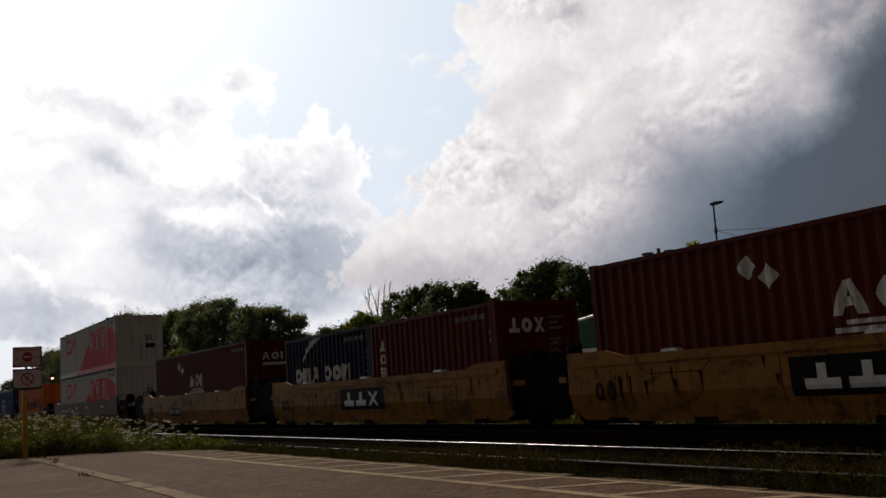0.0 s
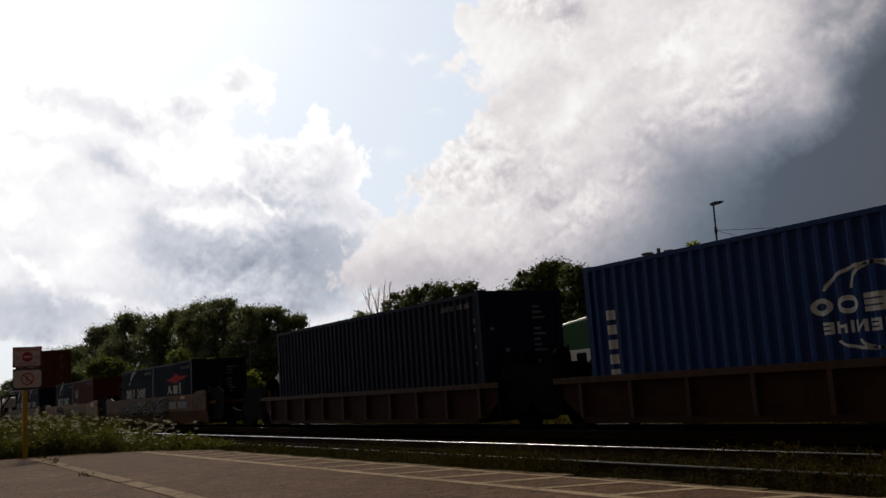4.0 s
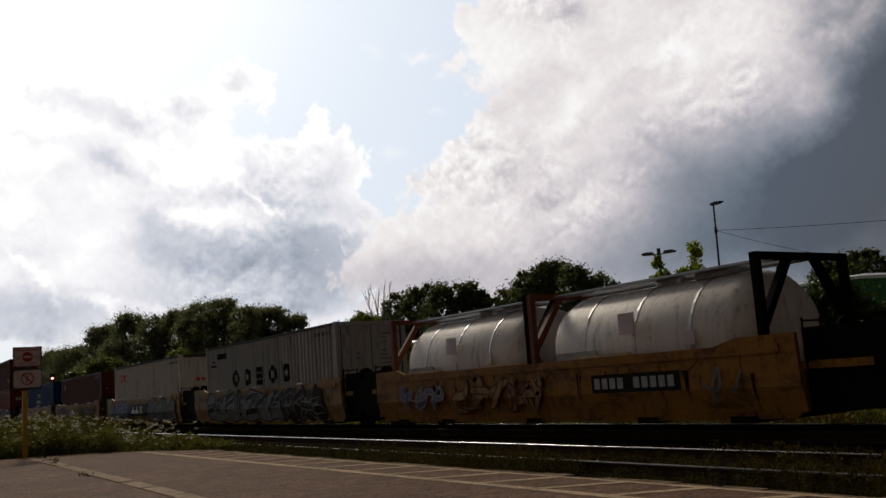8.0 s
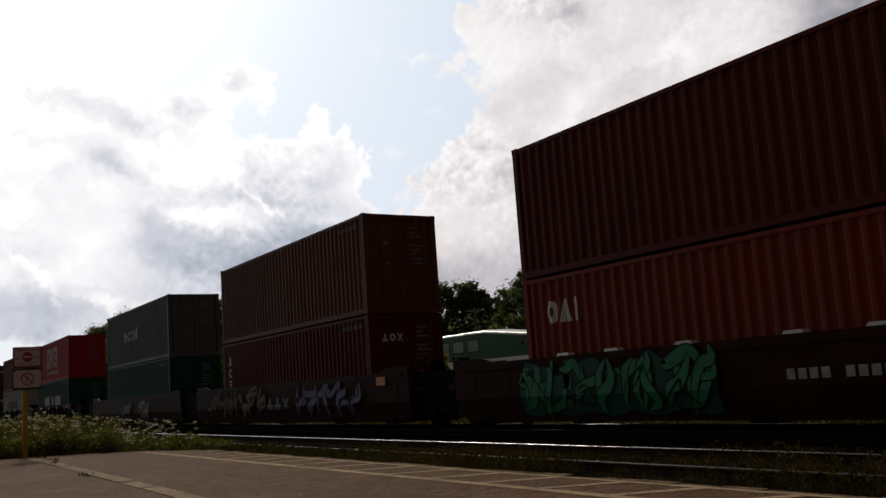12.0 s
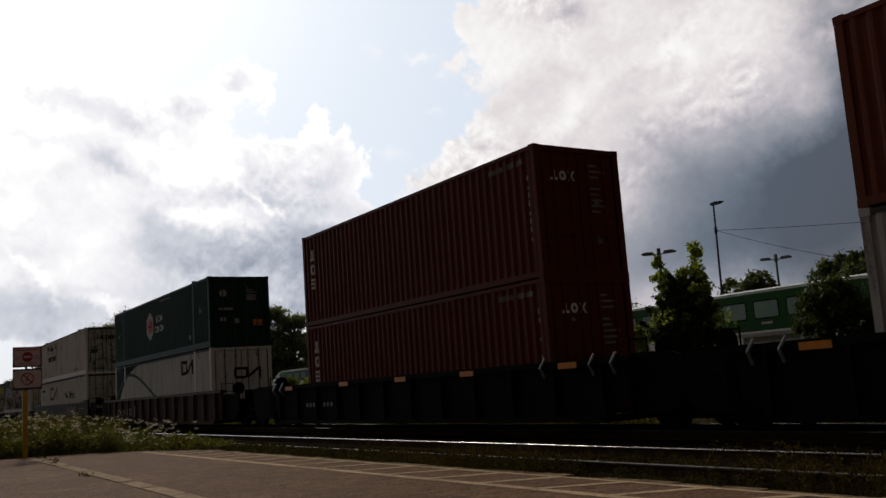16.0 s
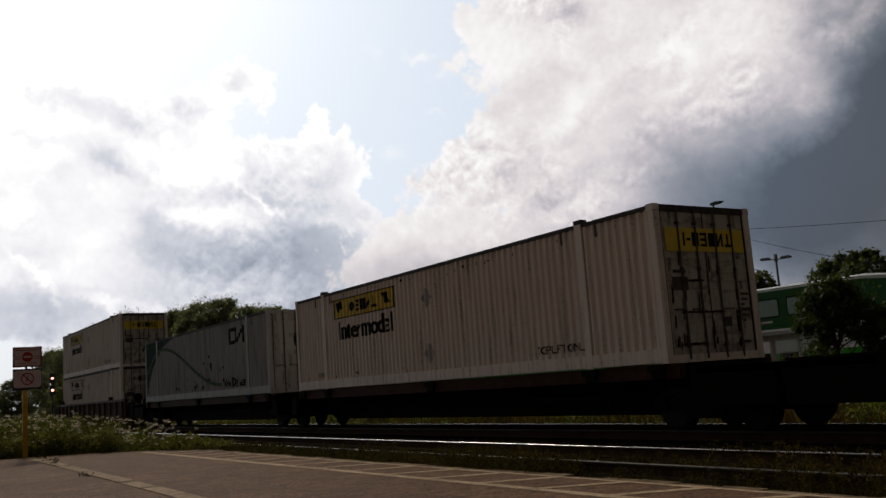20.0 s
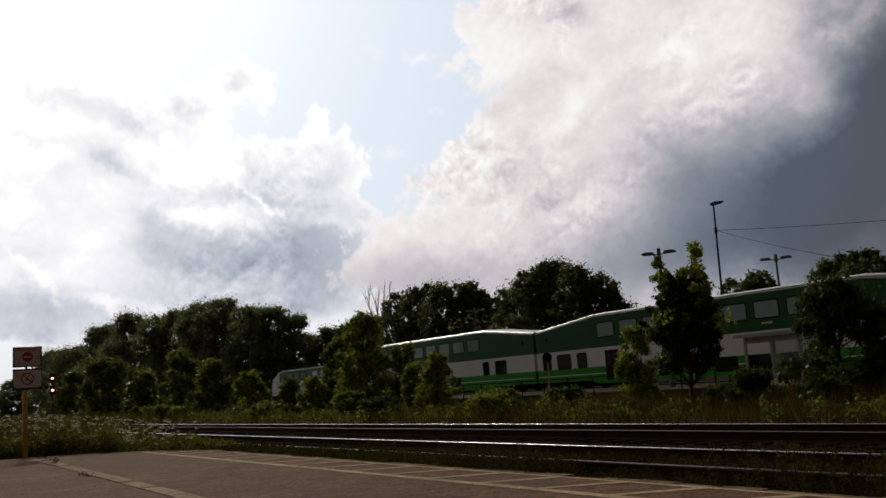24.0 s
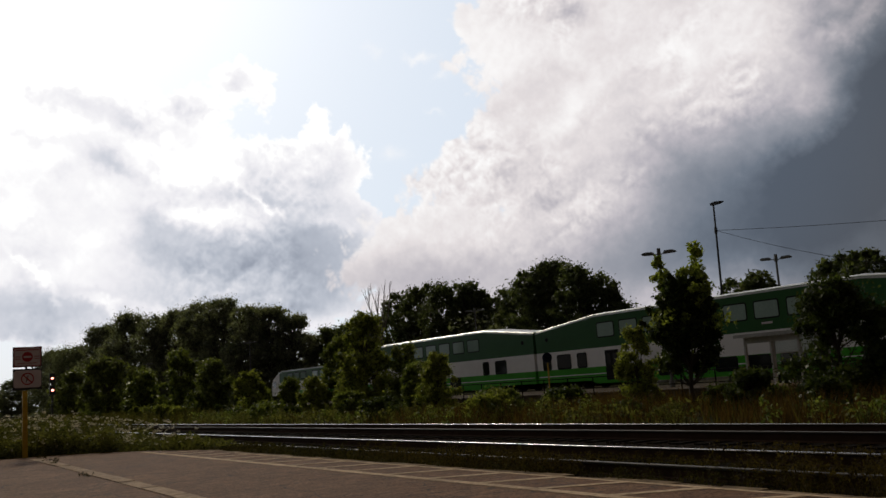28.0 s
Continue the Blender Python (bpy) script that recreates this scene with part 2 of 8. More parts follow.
def steel_paint(name, rgb, rust=0.25, rough=0.6, dirt=0.35, fade=0.25, stain=0.0, gloss=0.22):
    """Painted sheet steel: faded in patches, streaked with dirt from the top, spotted with rust."""
    m, n = material(name)
    c = coords(n)
    big = n.noise(c, 0.7, 4.0).outputs[0]
    streak = n.noise(coords(n, (2.2, 2.2, 0.16)), 3.0, 5.0, 0.6).outputs[0]
    small = n.noise(c, 17.0, 5.0, 0.65).outputs[0]
    pale = tuple(0.85 * v + 0.15 * (sum(rgb) / 3 * 0.8 + 0.10) for v in rgb)
    col = n.mix(n.math("MULTIPLY", n.step(big, 0.35, 0.72), fade), rgb, pale)
    grime = n.math("MULTIPLY", n.step(streak, 0.46, 0.74), dirt)
    col = n.mix(grime, col, tuple(0.38 * v + f for v, f in zip(rgb, (0.010, 0.007, 0.005))))
    if stain:
        blot = n.noise(coords(n, (0.8, 0.8, 1.5)), 1.4, 9.0, 0.74, 0.5).outputs[0]
        col = n.mix(n.math("MULTIPLY", n.step(blot, 0.47, 0.64), stain), col, (0.075, 0.034, 0.016))
        col = n.mix(n.math("MULTIPLY", n.step(blot, 0.44, 0.34), stain * 0.5), col, tuple(min(1, 1.35 * v) for v in rgb))
    spots = n.math("MULTIPLY", n.step(n.math("MULTIPLY_ADD", streak, 0.5, n.math("MULTIPLY", small, 0.6)), 0.60, 0.70), rust)
    col = n.mix(spots, col, (0.085, 0.035, 0.018))
    r = n.math("MULTIPLY_ADD", small, 0.3, rough - 0.12)
    finish(n, col, r, 0.0, n.math("ADD", small, big), 0.12, 0.006, Specular_IOR_Level=gloss)
    return m


def plain(name, rgb, rough=0.7, metal=0.0, var=0.25, scale=6.0, bump=0.15, shift=True, gloss=0.25):
    m, n = material(name)
    c = coords(n, shift=shift)
    a = n.noise(c, scale, 6.0, 0.6).outputs[0]
    b = n.noise(c, scale * 0.13, 3.0).outputs[0]
    f = n.math("MULTIPLY_ADD", a, 0.6, n.math("MULTIPLY", b, 0.4))
    col = n.mix(n.step(f, 0.3, 0.7), tuple(v * (1 - var) for v in rgb), tuple(min(1, v * (1 + var)) for v in rgb))
    finish(n, col, rough, metal, a, bump, 0.01, Specular_IOR_Level=gloss)
    return m


def foliage(name, dark, light, shine=0.45):
    """Leaves: each clump of its own green, thin enough to let some light through."""
    m, n = material(name)
    g = n.add("ShaderNodeNewGeometry")
    r = g.outputs["Random Per Island"]
    big = n.noise(coords(n), 0.5, 3.0).outputs[0]
    f = n.math("MULTIPLY_ADD", r, 0.6, n.math("MULTIPLY", big, 0.4))
    col = n.mix(n.step(f, 0.15, 0.85), dark, light)
    b = n.add("ShaderNodeBsdfPrincipled", Base_Color=col, Roughness=shine, Specular_IOR_Level=0.10)
    t = n.add("ShaderNodeBsdfTranslucent", Color=n.mix(1.0, col, (1.15, 1.25, 0.5), "MULTIPLY"))
    s = n.add("ShaderNodeMixShader", Fac=0.42)
    n.put(s.inputs[1], b.outputs[0])
    n.put(s.inputs[2], t.outputs[0])
    n.add("ShaderNodeOutputMaterial", Surface=s.outputs[0])
    return m


def asphalt(name):
    m, n = material(name)
    c = coords(n, shift=False)
    grit = n.noise(c, 90.0, 3.0, 0.7).outputs[0]
    stain = n.noise(c, 0.55, 5.0, 0.6).outputs[0]
    mid = n.noise(c, 6.0, 4.0).outputs[0]
    speck = n.noise(c, 22.0, 3.0, 0.8).outputs[0]
    col = n.mix(n.step(stain, 0.35, 0.7), (0.160, 0.080, 0.042), (0.235, 0.126, 0.069))
    col = n.mix(n.math("MULTIPLY", n.step(grit, 0.5, 0.75), 0.6), col, (0.25, 0.165, 0.105))
    col = n.mix(n.math("MULTIPLY", n.step(mid, 0.50, 0.68), 0.60), col, (0.045, 0.032, 0.025))
    col = n.mix(n.math("MULTIPLY", n.step(speck, 0.52, 0.62), 0.85), col, (0.29, 0.175, 0.105))
    col = n.mix(n.math("MULTIPLY", n.step(speck, 0.47, 0.38), 0.85), col, (0.040, 0.027, 0.020))
    patchy = n.noise(coords(n, (1.6, 0.8, 1.0), False), 2.6, 7.0, 0.78).outputs[0]
    col = n.mix(n.math("MULTIPLY", n.step(patchy, 0.40, 0.62), 0.55), n.mix(1.0, col, (0.68, 0.66, 0.64), "MULTIPLY"), n.mix(1.0, col, (1.45, 1.42, 1.38), "MULTIPLY"))
    crack = n.add("ShaderNodeTexVoronoi", Vector=n.vec("ADD", c, n.noise(c, 1.5).outputs["Color"]), Scale=0.45)
    crack.feature = "DISTANCE_TO_EDGE"
    line = n.math("SUBTRACT", 1.0, n.step(crack.outputs["Distance"], 0.003, 0.012))
    col = n.mix(n.math("MULTIPLY", line, 0.7), col, (0.03, 0.027, 0.025))
    finish(n, col, 0.85, 0.0, n.math("MULTIPLY_ADD", line, -0.6, grit), 0.5, 0.006, Specular_IOR_Level=0.09)
    return m


def soil(name):
    m, n = material(name)
    c = coords(n, shift=False)
    a = n.noise(c, 0.25, 6.0, 0.6).outputs[0]
    b = n.noise(c, 9.0, 6.0, 0.7).outputs[0]
    col = n.mix(n.step(a, 0.4, 0.62), (0.040, 0.032, 0.018), (0.036, 0.044, 0.016))
    col = n.mix(n.math("MULTIPLY", n.step(b, 0.45, 0.7), 0.6), col, (0.075, 0.056, 0.034))
    finish(n, col, 0.95, 0.0, b, 0.8, 0.05, Specular_IOR_Level=0.02)
    return m


def ballast(name):
    m, n = material(name)
    c = coords(n, shift=False)
    v = n.add("ShaderNodeTexVoronoi", Vector=c, Scale=16.0)
    big = n.noise(c, 0.8, 4.0).outputs[0]
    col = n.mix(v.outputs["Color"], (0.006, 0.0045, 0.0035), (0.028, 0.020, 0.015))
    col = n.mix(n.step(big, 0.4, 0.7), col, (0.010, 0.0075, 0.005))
    finish(n, col, 0.95, 0.0, v.outputs["Distance"], 1.0, 0.05, Specular_IOR_Level=0.02)
    return m


def rough_wood(name, rgb):
    m, n = material(name)
    grain = n.noise(coords(n, (14, 1.2, 14)), 4.0, 6.0, 0.7).outputs[0]
    col = n.mix(n.step(grain, 0.3, 0.7), tuple(v * 0.55 for v in rgb), tuple(v * 1.3 for v in rgb))
    finish(n, col, 0.95, 0.0, grain, 0.6, 0.02, Specular_IOR_Level=0.02)
    return m


def railhead(name):
    m, n = material(name)
    a = n.noise(coords(n, (0.4, 6, 6), False), 5.0, 4.0).outputs[0]
    col = n.mix(a, (0.26, 0.25, 0.24), (0.42, 0.40, 0.38))
    finish(n, col, n.math("MULTIPLY_ADD", a, 0.08, 0.19), 1.0)
    return m


def clear_glass(name):
    m, n = material(name)
    g = n.add("ShaderNodeBsdfGlossy", Color=(0.8, 0.85, 0.85, 1), Roughness=0.05)
    t = n.add("ShaderNodeBsdfTransparent", Color=(0.80, 0.84, 0.83, 1))
    s = n.add("ShaderNodeMixShader", Fac=0.10)
    n.put(s.inputs[1], t.outputs[0])
    n.put(s.inputs[2], g.outputs[0])
    n.add("ShaderNodeOutputMaterial", Surface=s.outputs[0])
    return m


def lamp_glow(name, rgb, power):
    m, n = material(name)
    e = n.add("ShaderNodeEmission", Color=(*rgb, 1), Strength=power)
    n.add("ShaderNodeOutputMaterial", Surface=e.outputs[0])
    return m


BROWN = steel_paint("brown_container_paint", (0.160, 0.043, 0.019))
MAROON = steel_paint("maroon_container_paint", (0.112, 0.018, 0.010), gloss=0.14)
RUSSET = steel_paint("russet_container_paint", (0.150, 0.050, 0.023))
TERRACOTTA = steel_paint("terracotta_container_paint", (0.165, 0.046, 0.024), gloss=0.14)
RED = steel_paint("red_container_paint", (0.218, 0.028, 0.009))
MAGENTA = steel_paint("magenta_container_paint", (0.52, 0.022, 0.040), rust=0.15)
ORANGE = steel_paint("orange_container_paint", (0.72, 0.135, 0.016), rust=0.15)
BLUE = steel_paint("blue_container_paint", (0.012, 0.048, 0.180))
NAVY = steel_paint("navy_container_paint", (0.007, 0.012, 0.036), gloss=0.14)
GREEN = steel_paint("green_container_paint", (0.012, 0.082, 0.055), rust=0.2)
HUNTER = steel_paint("dark_green_container_paint", (0.008, 0.044, 0.028), rust=0.08, gloss=0.14)
SLATE = steel_paint("slate_grey_container_paint", (0.13, 0.142, 0.148))
PALE = steel_paint("pale_grey_container_paint", (0.74, 0.72, 0.69), rust=0.3, dirt=0.5)
WHITE = steel_paint("white_container_paint", (0.82, 0.715, 0.625), rust=0.40, dirt=0.55)
GRIMY = steel_paint("grimy_white_door_paint", (0.50, 0.46, 0.40), rust=0.9, dirt=0.9, stain=0.55)
ASH = steel_paint("ash_white_container_paint", (0.43, 0.42, 0.41), rust=0.45, dirt=0.75)
CREAM = steel_paint("cream_container_paint", (0.74, 0.665, 0.58), rust=0.4, dirt=0.55)
SPOTTED = steel_paint("rust_spotted_white_paint", (0.40, 0.345, 0.29), rust=0.9, dirt=0.65)
YELLOW_CAR = steel_paint("yellow_railcar_paint", (0.34, 0.150, 0.022), rust=0.6, dirt=0.5, fade=0.25, stain=0.75, gloss=0.14)
TAN_CAR = steel_paint("faded_yellow_railcar_paint", (0.38, 0.218, 0.075), rust=0.6, dirt=0.5, fade=0.3, stain=0.75, gloss=0.14)
OCHRE_CAR = steel_paint("dark_ochre_railcar_paint", (0.17, 0.066, 0.018), rust=0.6, dirt=0.5, fade=0.3, stain=0.6, gloss=0.10)
UMBER_CAR = steel_paint("rusted_umber_railcar_paint", (0.125, 0.050, 0.021), rust=0.7, dirt=0.4, fade=0.6, stain=0.7, gloss=0.12)
BROWN_CAR = steel_paint("brown_railcar_paint", (0.036, 0.012, 0.005), rust=0.3, dirt=0.5, fade=0.1, stain=0.25, gloss=0.05)
WORN_EDGE = steel_paint("worn_brown_edge_paint", (0.090, 0.046, 0.027), rust=0.6, dirt=0.7, fade=0.5, stain=0.5, gloss=0.10)
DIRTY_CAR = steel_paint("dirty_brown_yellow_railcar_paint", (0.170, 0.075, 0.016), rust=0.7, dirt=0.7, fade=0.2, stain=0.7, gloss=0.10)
RUST_CAR = steel_paint("rusty_railcar_paint", (0.046, 0.019, 0.010), rust=0.5, dirt=0.5, fade=0.2, stain=0.4, gloss=0.04)
BLACK_CAR = steel_paint("black_railcar_paint", (0.007, 0.0065, 0.006), rust=0.08, dirt=0.3, rough=0.75, gloss=0.03)
# near black: the shade under the train is put into the running gear's colour
IRON = plain("near_black_iron", (0.007, 0.0055, 0.0045), 0.9, 0.0, gloss=0.05)
WHEEL = plain("shaded_wheel_steel", (0.010, 0.008, 0.007), 0.8, 0.0)
W_PAINT = plain("white_marking", (0.72, 0.71, 0.68), 0.6, var=0.18)
DULL = plain("dull_white_marking", (0.40, 0.39, 0.37), 0.7, var=0.3)
K_PAINT = plain("black_marking", (0.014, 0.013, 0.013), 0.6, gloss=0.05)
B_PAINT = plain("dark_blue_marking", (0.009, 0.012, 0.030), 0.6, gloss=0.06)
R_PAINT = plain("red_marking", (0.74, 0.045, 0.045), 0.55, var=0.15)
G_PAINT = plain("green_marking", (0.03, 0.22, 0.10), 0.55, var=0.3)
Y_PAINT = plain("yellow_marking", (0.68, 0.50, 0.06), 0.55, var=0.12)
O_PAINT = plain("orange_reflector", (0.70, 0.24, 0.03), 0.4, var=0.12)
V_PAINT = plain("violet_marking", (0.16, 0.13, 0.25), 0.6, var=0.3)
SPRAY_GREY = plain("grey_spray_paint", (0.20, 0.195, 0.19), 0.7, var=0.3, scale=3.0)
SPRAY_WHITE = plain("dirty_white_spray_paint", (0.36, 0.35, 0.33), 0.7, var=0.35, scale=3.0)
SPRAY_DUST = plain("dusty_thin_spray_paint", (0.22, 0.18, 0.135), 0.8, var=0.5, scale=5.0, gloss=0.05)
FADED_RED = plain("faded_red_marking", (0.25, 0.085, 0.070), 0.7, var=0.4, scale=4.0)
SEAM = plain("dark_rust_runs", (0.040, 0.018, 0.009), 0.9, var=0.4, scale=4.0, gloss=0.05)
SPRAY_BLUE = plain("deep_blue_spray_paint", (0.020, 0.036, 0.17), 0.6, var=0.3, scale=3.0)
SPRAY_TAN = plain("cream_spray_paint", (0.34, 0.25, 0.15), 0.7, var=0.3, scale=3.0)
# sun on the tops of the long guide bars is put into this orange
GUIDE = plain("sunlit_orange_steel", (0.62, 0.42, 0.22), 0.5, var=0.25)
RAIL_DARK = plain("dark_edge_paint", (0.055, 0.05, 0.047), 0.8, var=0.4, scale=5.0)
ROD = plain("grimy_lock_steel", (0.075, 0.068, 0.062), 0.8, var=0.4)
PAD = plain("bright_worn_steel", (0.78, 0.77, 0.74), 0.4, 0.3)
GALV = plain("galvanised_steel", (0.42, 0.43, 0.44), 0.42, 0.7)
TANK = steel_paint("dirty_white_tank_paint", (0.76, 0.71, 0.68), rust=0.35, dirt=0.5, rough=0.5, fade=0.4)
FADED = plain("faded_green_line_paint", (0.10, 0.155, 0.11), 0.7, var=0.35)
LAMP_GREY = plain("grey_lamp_paint", (0.15, 0.15, 0.145), 0.6, 0.1)
GUNMETAL = plain("dark_grey_pole_paint", (0.06, 0.062, 0.066), 0.5, 0.3)
GO_DARK = plain("dark_green_coach_paint", (0.034, 0.112, 0.036), 0.35, gloss=0.12, var=0.08, scale=1.0, bump=0.02)
GO_LIGHT = plain("bright_green_coach_paint", (0.06, 0.34, 0.024), 0.35, gloss=0.12, var=0.08, scale=1.0, bump=0.02)
GO_WHITE = plain("white_coach_paint", (0.88, 0.86, 0.85), 0.35, var=0.06, scale=1.0, bump=0.02)
ROOF = plain("pale_coach_roof", (0.62, 0.64, 0.63), 0.32, 0.2, var=0.1)
GLASS = plain("dark_window_glass", (0.012, 0.015, 0.017), 0.06, 0.0, var=0.1, bump=0.0, gloss=0.5)
# pale green base colour stands in for the sky reflected in the upper panes
SKYGLASS = plain("reflection_toned_glass", (0.30, 0.42, 0.37), 0.05, 0.0, var=0.1, bump=0.0, gloss=0.5)
ASPHALT, SOIL, BALLAST = asphalt("worn_asphalt"), soil("weedy_soil"), ballast("dirty_ballast")
CONCRETE = plain("old_concrete", (0.34, 0.235, 0.15), 0.9, var=0.4, scale=7.0, bump=0.4, shift=False, gloss=0.04)
LINE = plain("worn_line_paint", (0.50, 0.37, 0.245), 0.85, var=0.5, scale=12.0, shift=False, gloss=0.04)
PALE_CONCRETE = plain("pale_worn_concrete", (0.37, 0.275, 0.195), 0.9, var=0.5, scale=9.0, bump=0.5, gloss=0.04)
# dark base colour stands in for the shade before and below the coaches
FAR_CONCRETE = plain("shaded_platform_concrete", (0.085, 0.07, 0.055), 0.95, var=0.5, scale=2.0, bump=0.3, shift=False, gloss=0.03)
KERB = plain("mossy_old_concrete", (0.20, 0.145, 0.092), 0.95, var=0.55, scale=5.0, bump=0.5, gloss=0.03)
FRAME_W = plain("pale_shelter_paint", (0.50, 0.47, 0.45), 0.6, var=0.15)
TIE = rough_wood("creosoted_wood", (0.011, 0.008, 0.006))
RAILTOP = railhead("polished_railhead")
# near railheads darkened in colour so that they show no glint
RAIL_DIMMED = plain("dimmed_near_railhead", (0.06, 0.053, 0.047), 0.6, 0.3, scale=3.0, bump=0.05, shift=False)
RAILSIDE = plain("rusty_rail_steel", (0.050, 0.028, 0.018), 0.9, 0.0, gloss=0.05)
BARK = plain("grey_brown_bark", (0.075, 0.06, 0.048), 0.95, scale=14.0, bump=0.8)
DEADWOOD = plain("weathered_dead_wood", (0.20, 0.17, 0.15), 0.95, scale=14.0, bump=0.6)
POST_Y = plain("yellow_post_paint", (0.55, 0.34, 0.03), 0.55, var=0.2)
SIGN_W = plain("white_sign_face", (0.66, 0.585, 0.60), 0.5, var=0.12)
SIGN_R = plain("red_sign_face", (0.40, 0.035, 0.045), 0.5, var=0.1)
LEAF_NEAR = foliage("mid_green_leaves", (0.060, 0.085, 0.025), (0.27, 0.295, 0.095))
LEAF_DARK = foliage("deep_green_leaves", (0.020, 0.031, 0.011), (0.088, 0.108, 0.036))
# far leaves paled and greyed: the haze of distance is put into their colour
LEAF_FAR = foliage("haze_paled_far_leaves", (0.096, 0.104, 0.084), (0.285, 0.295, 0.230))
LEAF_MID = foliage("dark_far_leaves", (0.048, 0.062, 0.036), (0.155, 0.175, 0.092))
LEAF_ROW = foliage("row_tree_leaves", (0.052, 0.068, 0.024), (0.235, 0.255, 0.092))
# for the young tree's leaders: sunlight on them is put into the leaf colour
LEAF_SUNLIT = foliage("sunlit_yellow_green_leaves", (0.13, 0.165, 0.035), (0.52, 0.56, 0.15))
LEAF_YELLOW = foliage("yellow_green_leaves", (0.078, 0.10, 0.024), (0.40, 0.41, 0.115))
GRASS = foliage("grass_blades", (0.028, 0.028, 0.010), (0.125, 0.105, 0.038), 0.8)
STRAW = foliage("dry_grass_blades", (0.030, 0.018, 0.008), (0.125, 0.070, 0.028), 0.8)
CLEAR = clear_glass("clear_shelter_glass")
STONE = plain("pale_stone", (0.5, 0.46, 0.4), 0.9, var=0.2)
def loose_stone(name):
    m, n = material(name)
    r = n.add("ShaderNodeNewGeometry").outputs["Random Per Island"]
    col = n.ramp(r, [(0.0, (0.012, 0.009, 0.007)), (0.6, (0.026, 0.018, 0.012)), (0.93, (0.055, 0.040, 0.028)), (1.0, (0.15, 0.12, 0.095))])
    finish(n, col, 0.95, Specular_IOR_Level=0.03)
    return m


LOOSE = loose_stone("loose_ballast_stone")
VERGE = foliage("dry_verge_leaves", (0.016, 0.014, 0.006), (0.066, 0.052, 0.021), 0.8)
DRY_WEED = foliage("dry_weed_leaves", (0.020, 0.014, 0.005), (0.088, 0.060, 0.021), 0.8)
WEED = foliage("weed_leaves", (0.042, 0.047, 0.017), (0.20, 0.186, 0.072), 0.8)
FLOWER = plain("white_umbel_flowers", (0.82, 0.77, 0.60), 1.0, var=0.15, shift=False)
SIGNAL_RED = lamp_glow("red_signal_lens", (1.0, 0.30, 0.22), 6.0)

# ------------------------------------------------------------------ building helpers


def box(bm, x0, x1, y0, y1, z0, z1):
    v = [bm.verts.new((x, y, z)) for x in (x0, x1) for y in (y0, y1) for z in (z0, z1)]
    for f in ((0, 1, 3, 2), (4, 6, 7, 5), (0, 4, 5, 1), (2, 3, 7, 6), (0, 2, 6, 4), (1, 5, 7, 3)):
        bm.faces.new([v[i] for i in f])


def prism(bm, outline, a, b, axis="x", caps=True):
    """An outline of pairs drawn out from a to b: (y, z) along x, (x, z) along y, (x, y) along z."""
    put = {"x": lambda p, s: (s, p[0], p[1]), "y": lambda p, s: (p[0], s, p[1]), "z": lambda p, s: (p[0], p[1], s)}[axis]
    va, vb = [bm.verts.new(put(p, a)) for p in outline], [bm.verts.new(put(p, b)) for p in outline]
    k = len(outline)
    for i in range(k):
        bm.faces.new((va[i], va[(i + 1) % k], vb[(i + 1) % k], vb[i]))
    if caps:
        bm.faces.new(va[::-1])
        bm.faces.new(vb)


def rod(bm, a, b, r0, r1=None, n=8):
    a, b = Vector(a), Vector(b)
    r1 = r0 if r1 is None else r1
    q = (b - a).to_track_quat("Z", "Y")
    rings = []
    for c, r in ((a, r0), (b, r1)):
        rings.append([bm.verts.new(c + q @ Vector((r * math.cos(2 * math.pi * i / n), r * math.sin(2 * math.pi * i / n), 0))) for i in range(n)])
    for i in range(n):
        bm.faces.new((rings[0][i], rings[0][(i + 1) % n], rings[1][(i + 1) % n], rings[1][i]))
    bm.faces.new(rings[0][::-1])
    bm.faces.new(rings[1])


def lathe(bm, x_r, n=20, y=0.0, z=0.0):
    """A body turned about a line along x: pairs of x and radius."""
    rings = [[bm.verts.new((x, y + r * math.cos(2 * math.pi * i / n), z + r * math.sin(2 * math.pi * i / n))) for i in range(n)] for x, r in x_r]
    for a, b in zip(rings, rings[1:]):
        for i in range(n):
            bm.faces.new((a[i], a[(i + 1) % n], b[(i + 1) % n], b[i]))
    bm.faces.new(rings[0][::-1])
    bm.faces.new(rings[-1])


MESHES = {}


def mesh_of(key, make):
    """The mesh for a key, built once."""
    if key not in MESHES:
        bm = bmesh.new()
        make(bm)
        if len(bm.faces) < 4000:
            bmesh.ops.recalc_face_normals(bm, faces=bm.faces)
        me = bpy.data.meshes.new(str(key[0]))
        bm.to_mesh(me)
        bm.free()
        me.materials.append(None)
        MESHES[key] = me
    return MESHES[key]


def part(name, key, make, mat, parent, label="", at=None, smooth=False):
    """One mesh object under a thing or a part. key: what its shape depends on (None: a shape of its own)."""
    if key is None:
        key = (name, len(MESHES), "single")
    owner = parent.name.split(".")[0] if parent is not None else ""
    me = mesh_of((name, owner, *key) if isinstance(key, tuple) else (name, owner, key), make)
    if smooth:
        me.shade_smooth()
    ob = new(name, me)
    ob.material_slots[0].link = "OBJECT"
    ob.material_slots[0].material = mat
    if parent is not None:
        ob.parent = parent
    if at is not None:
        ob.matrix_basis = at
    if label:
        ob["label"] = label
    return ob


def thing(name, label, category, at=None, group="", kind=""):
    ob = new(name)
    ob.empty_display_size = 0.3
    if at is not None:
        ob.matrix_basis = at
    return tagged(ob, label, category, group, kind)


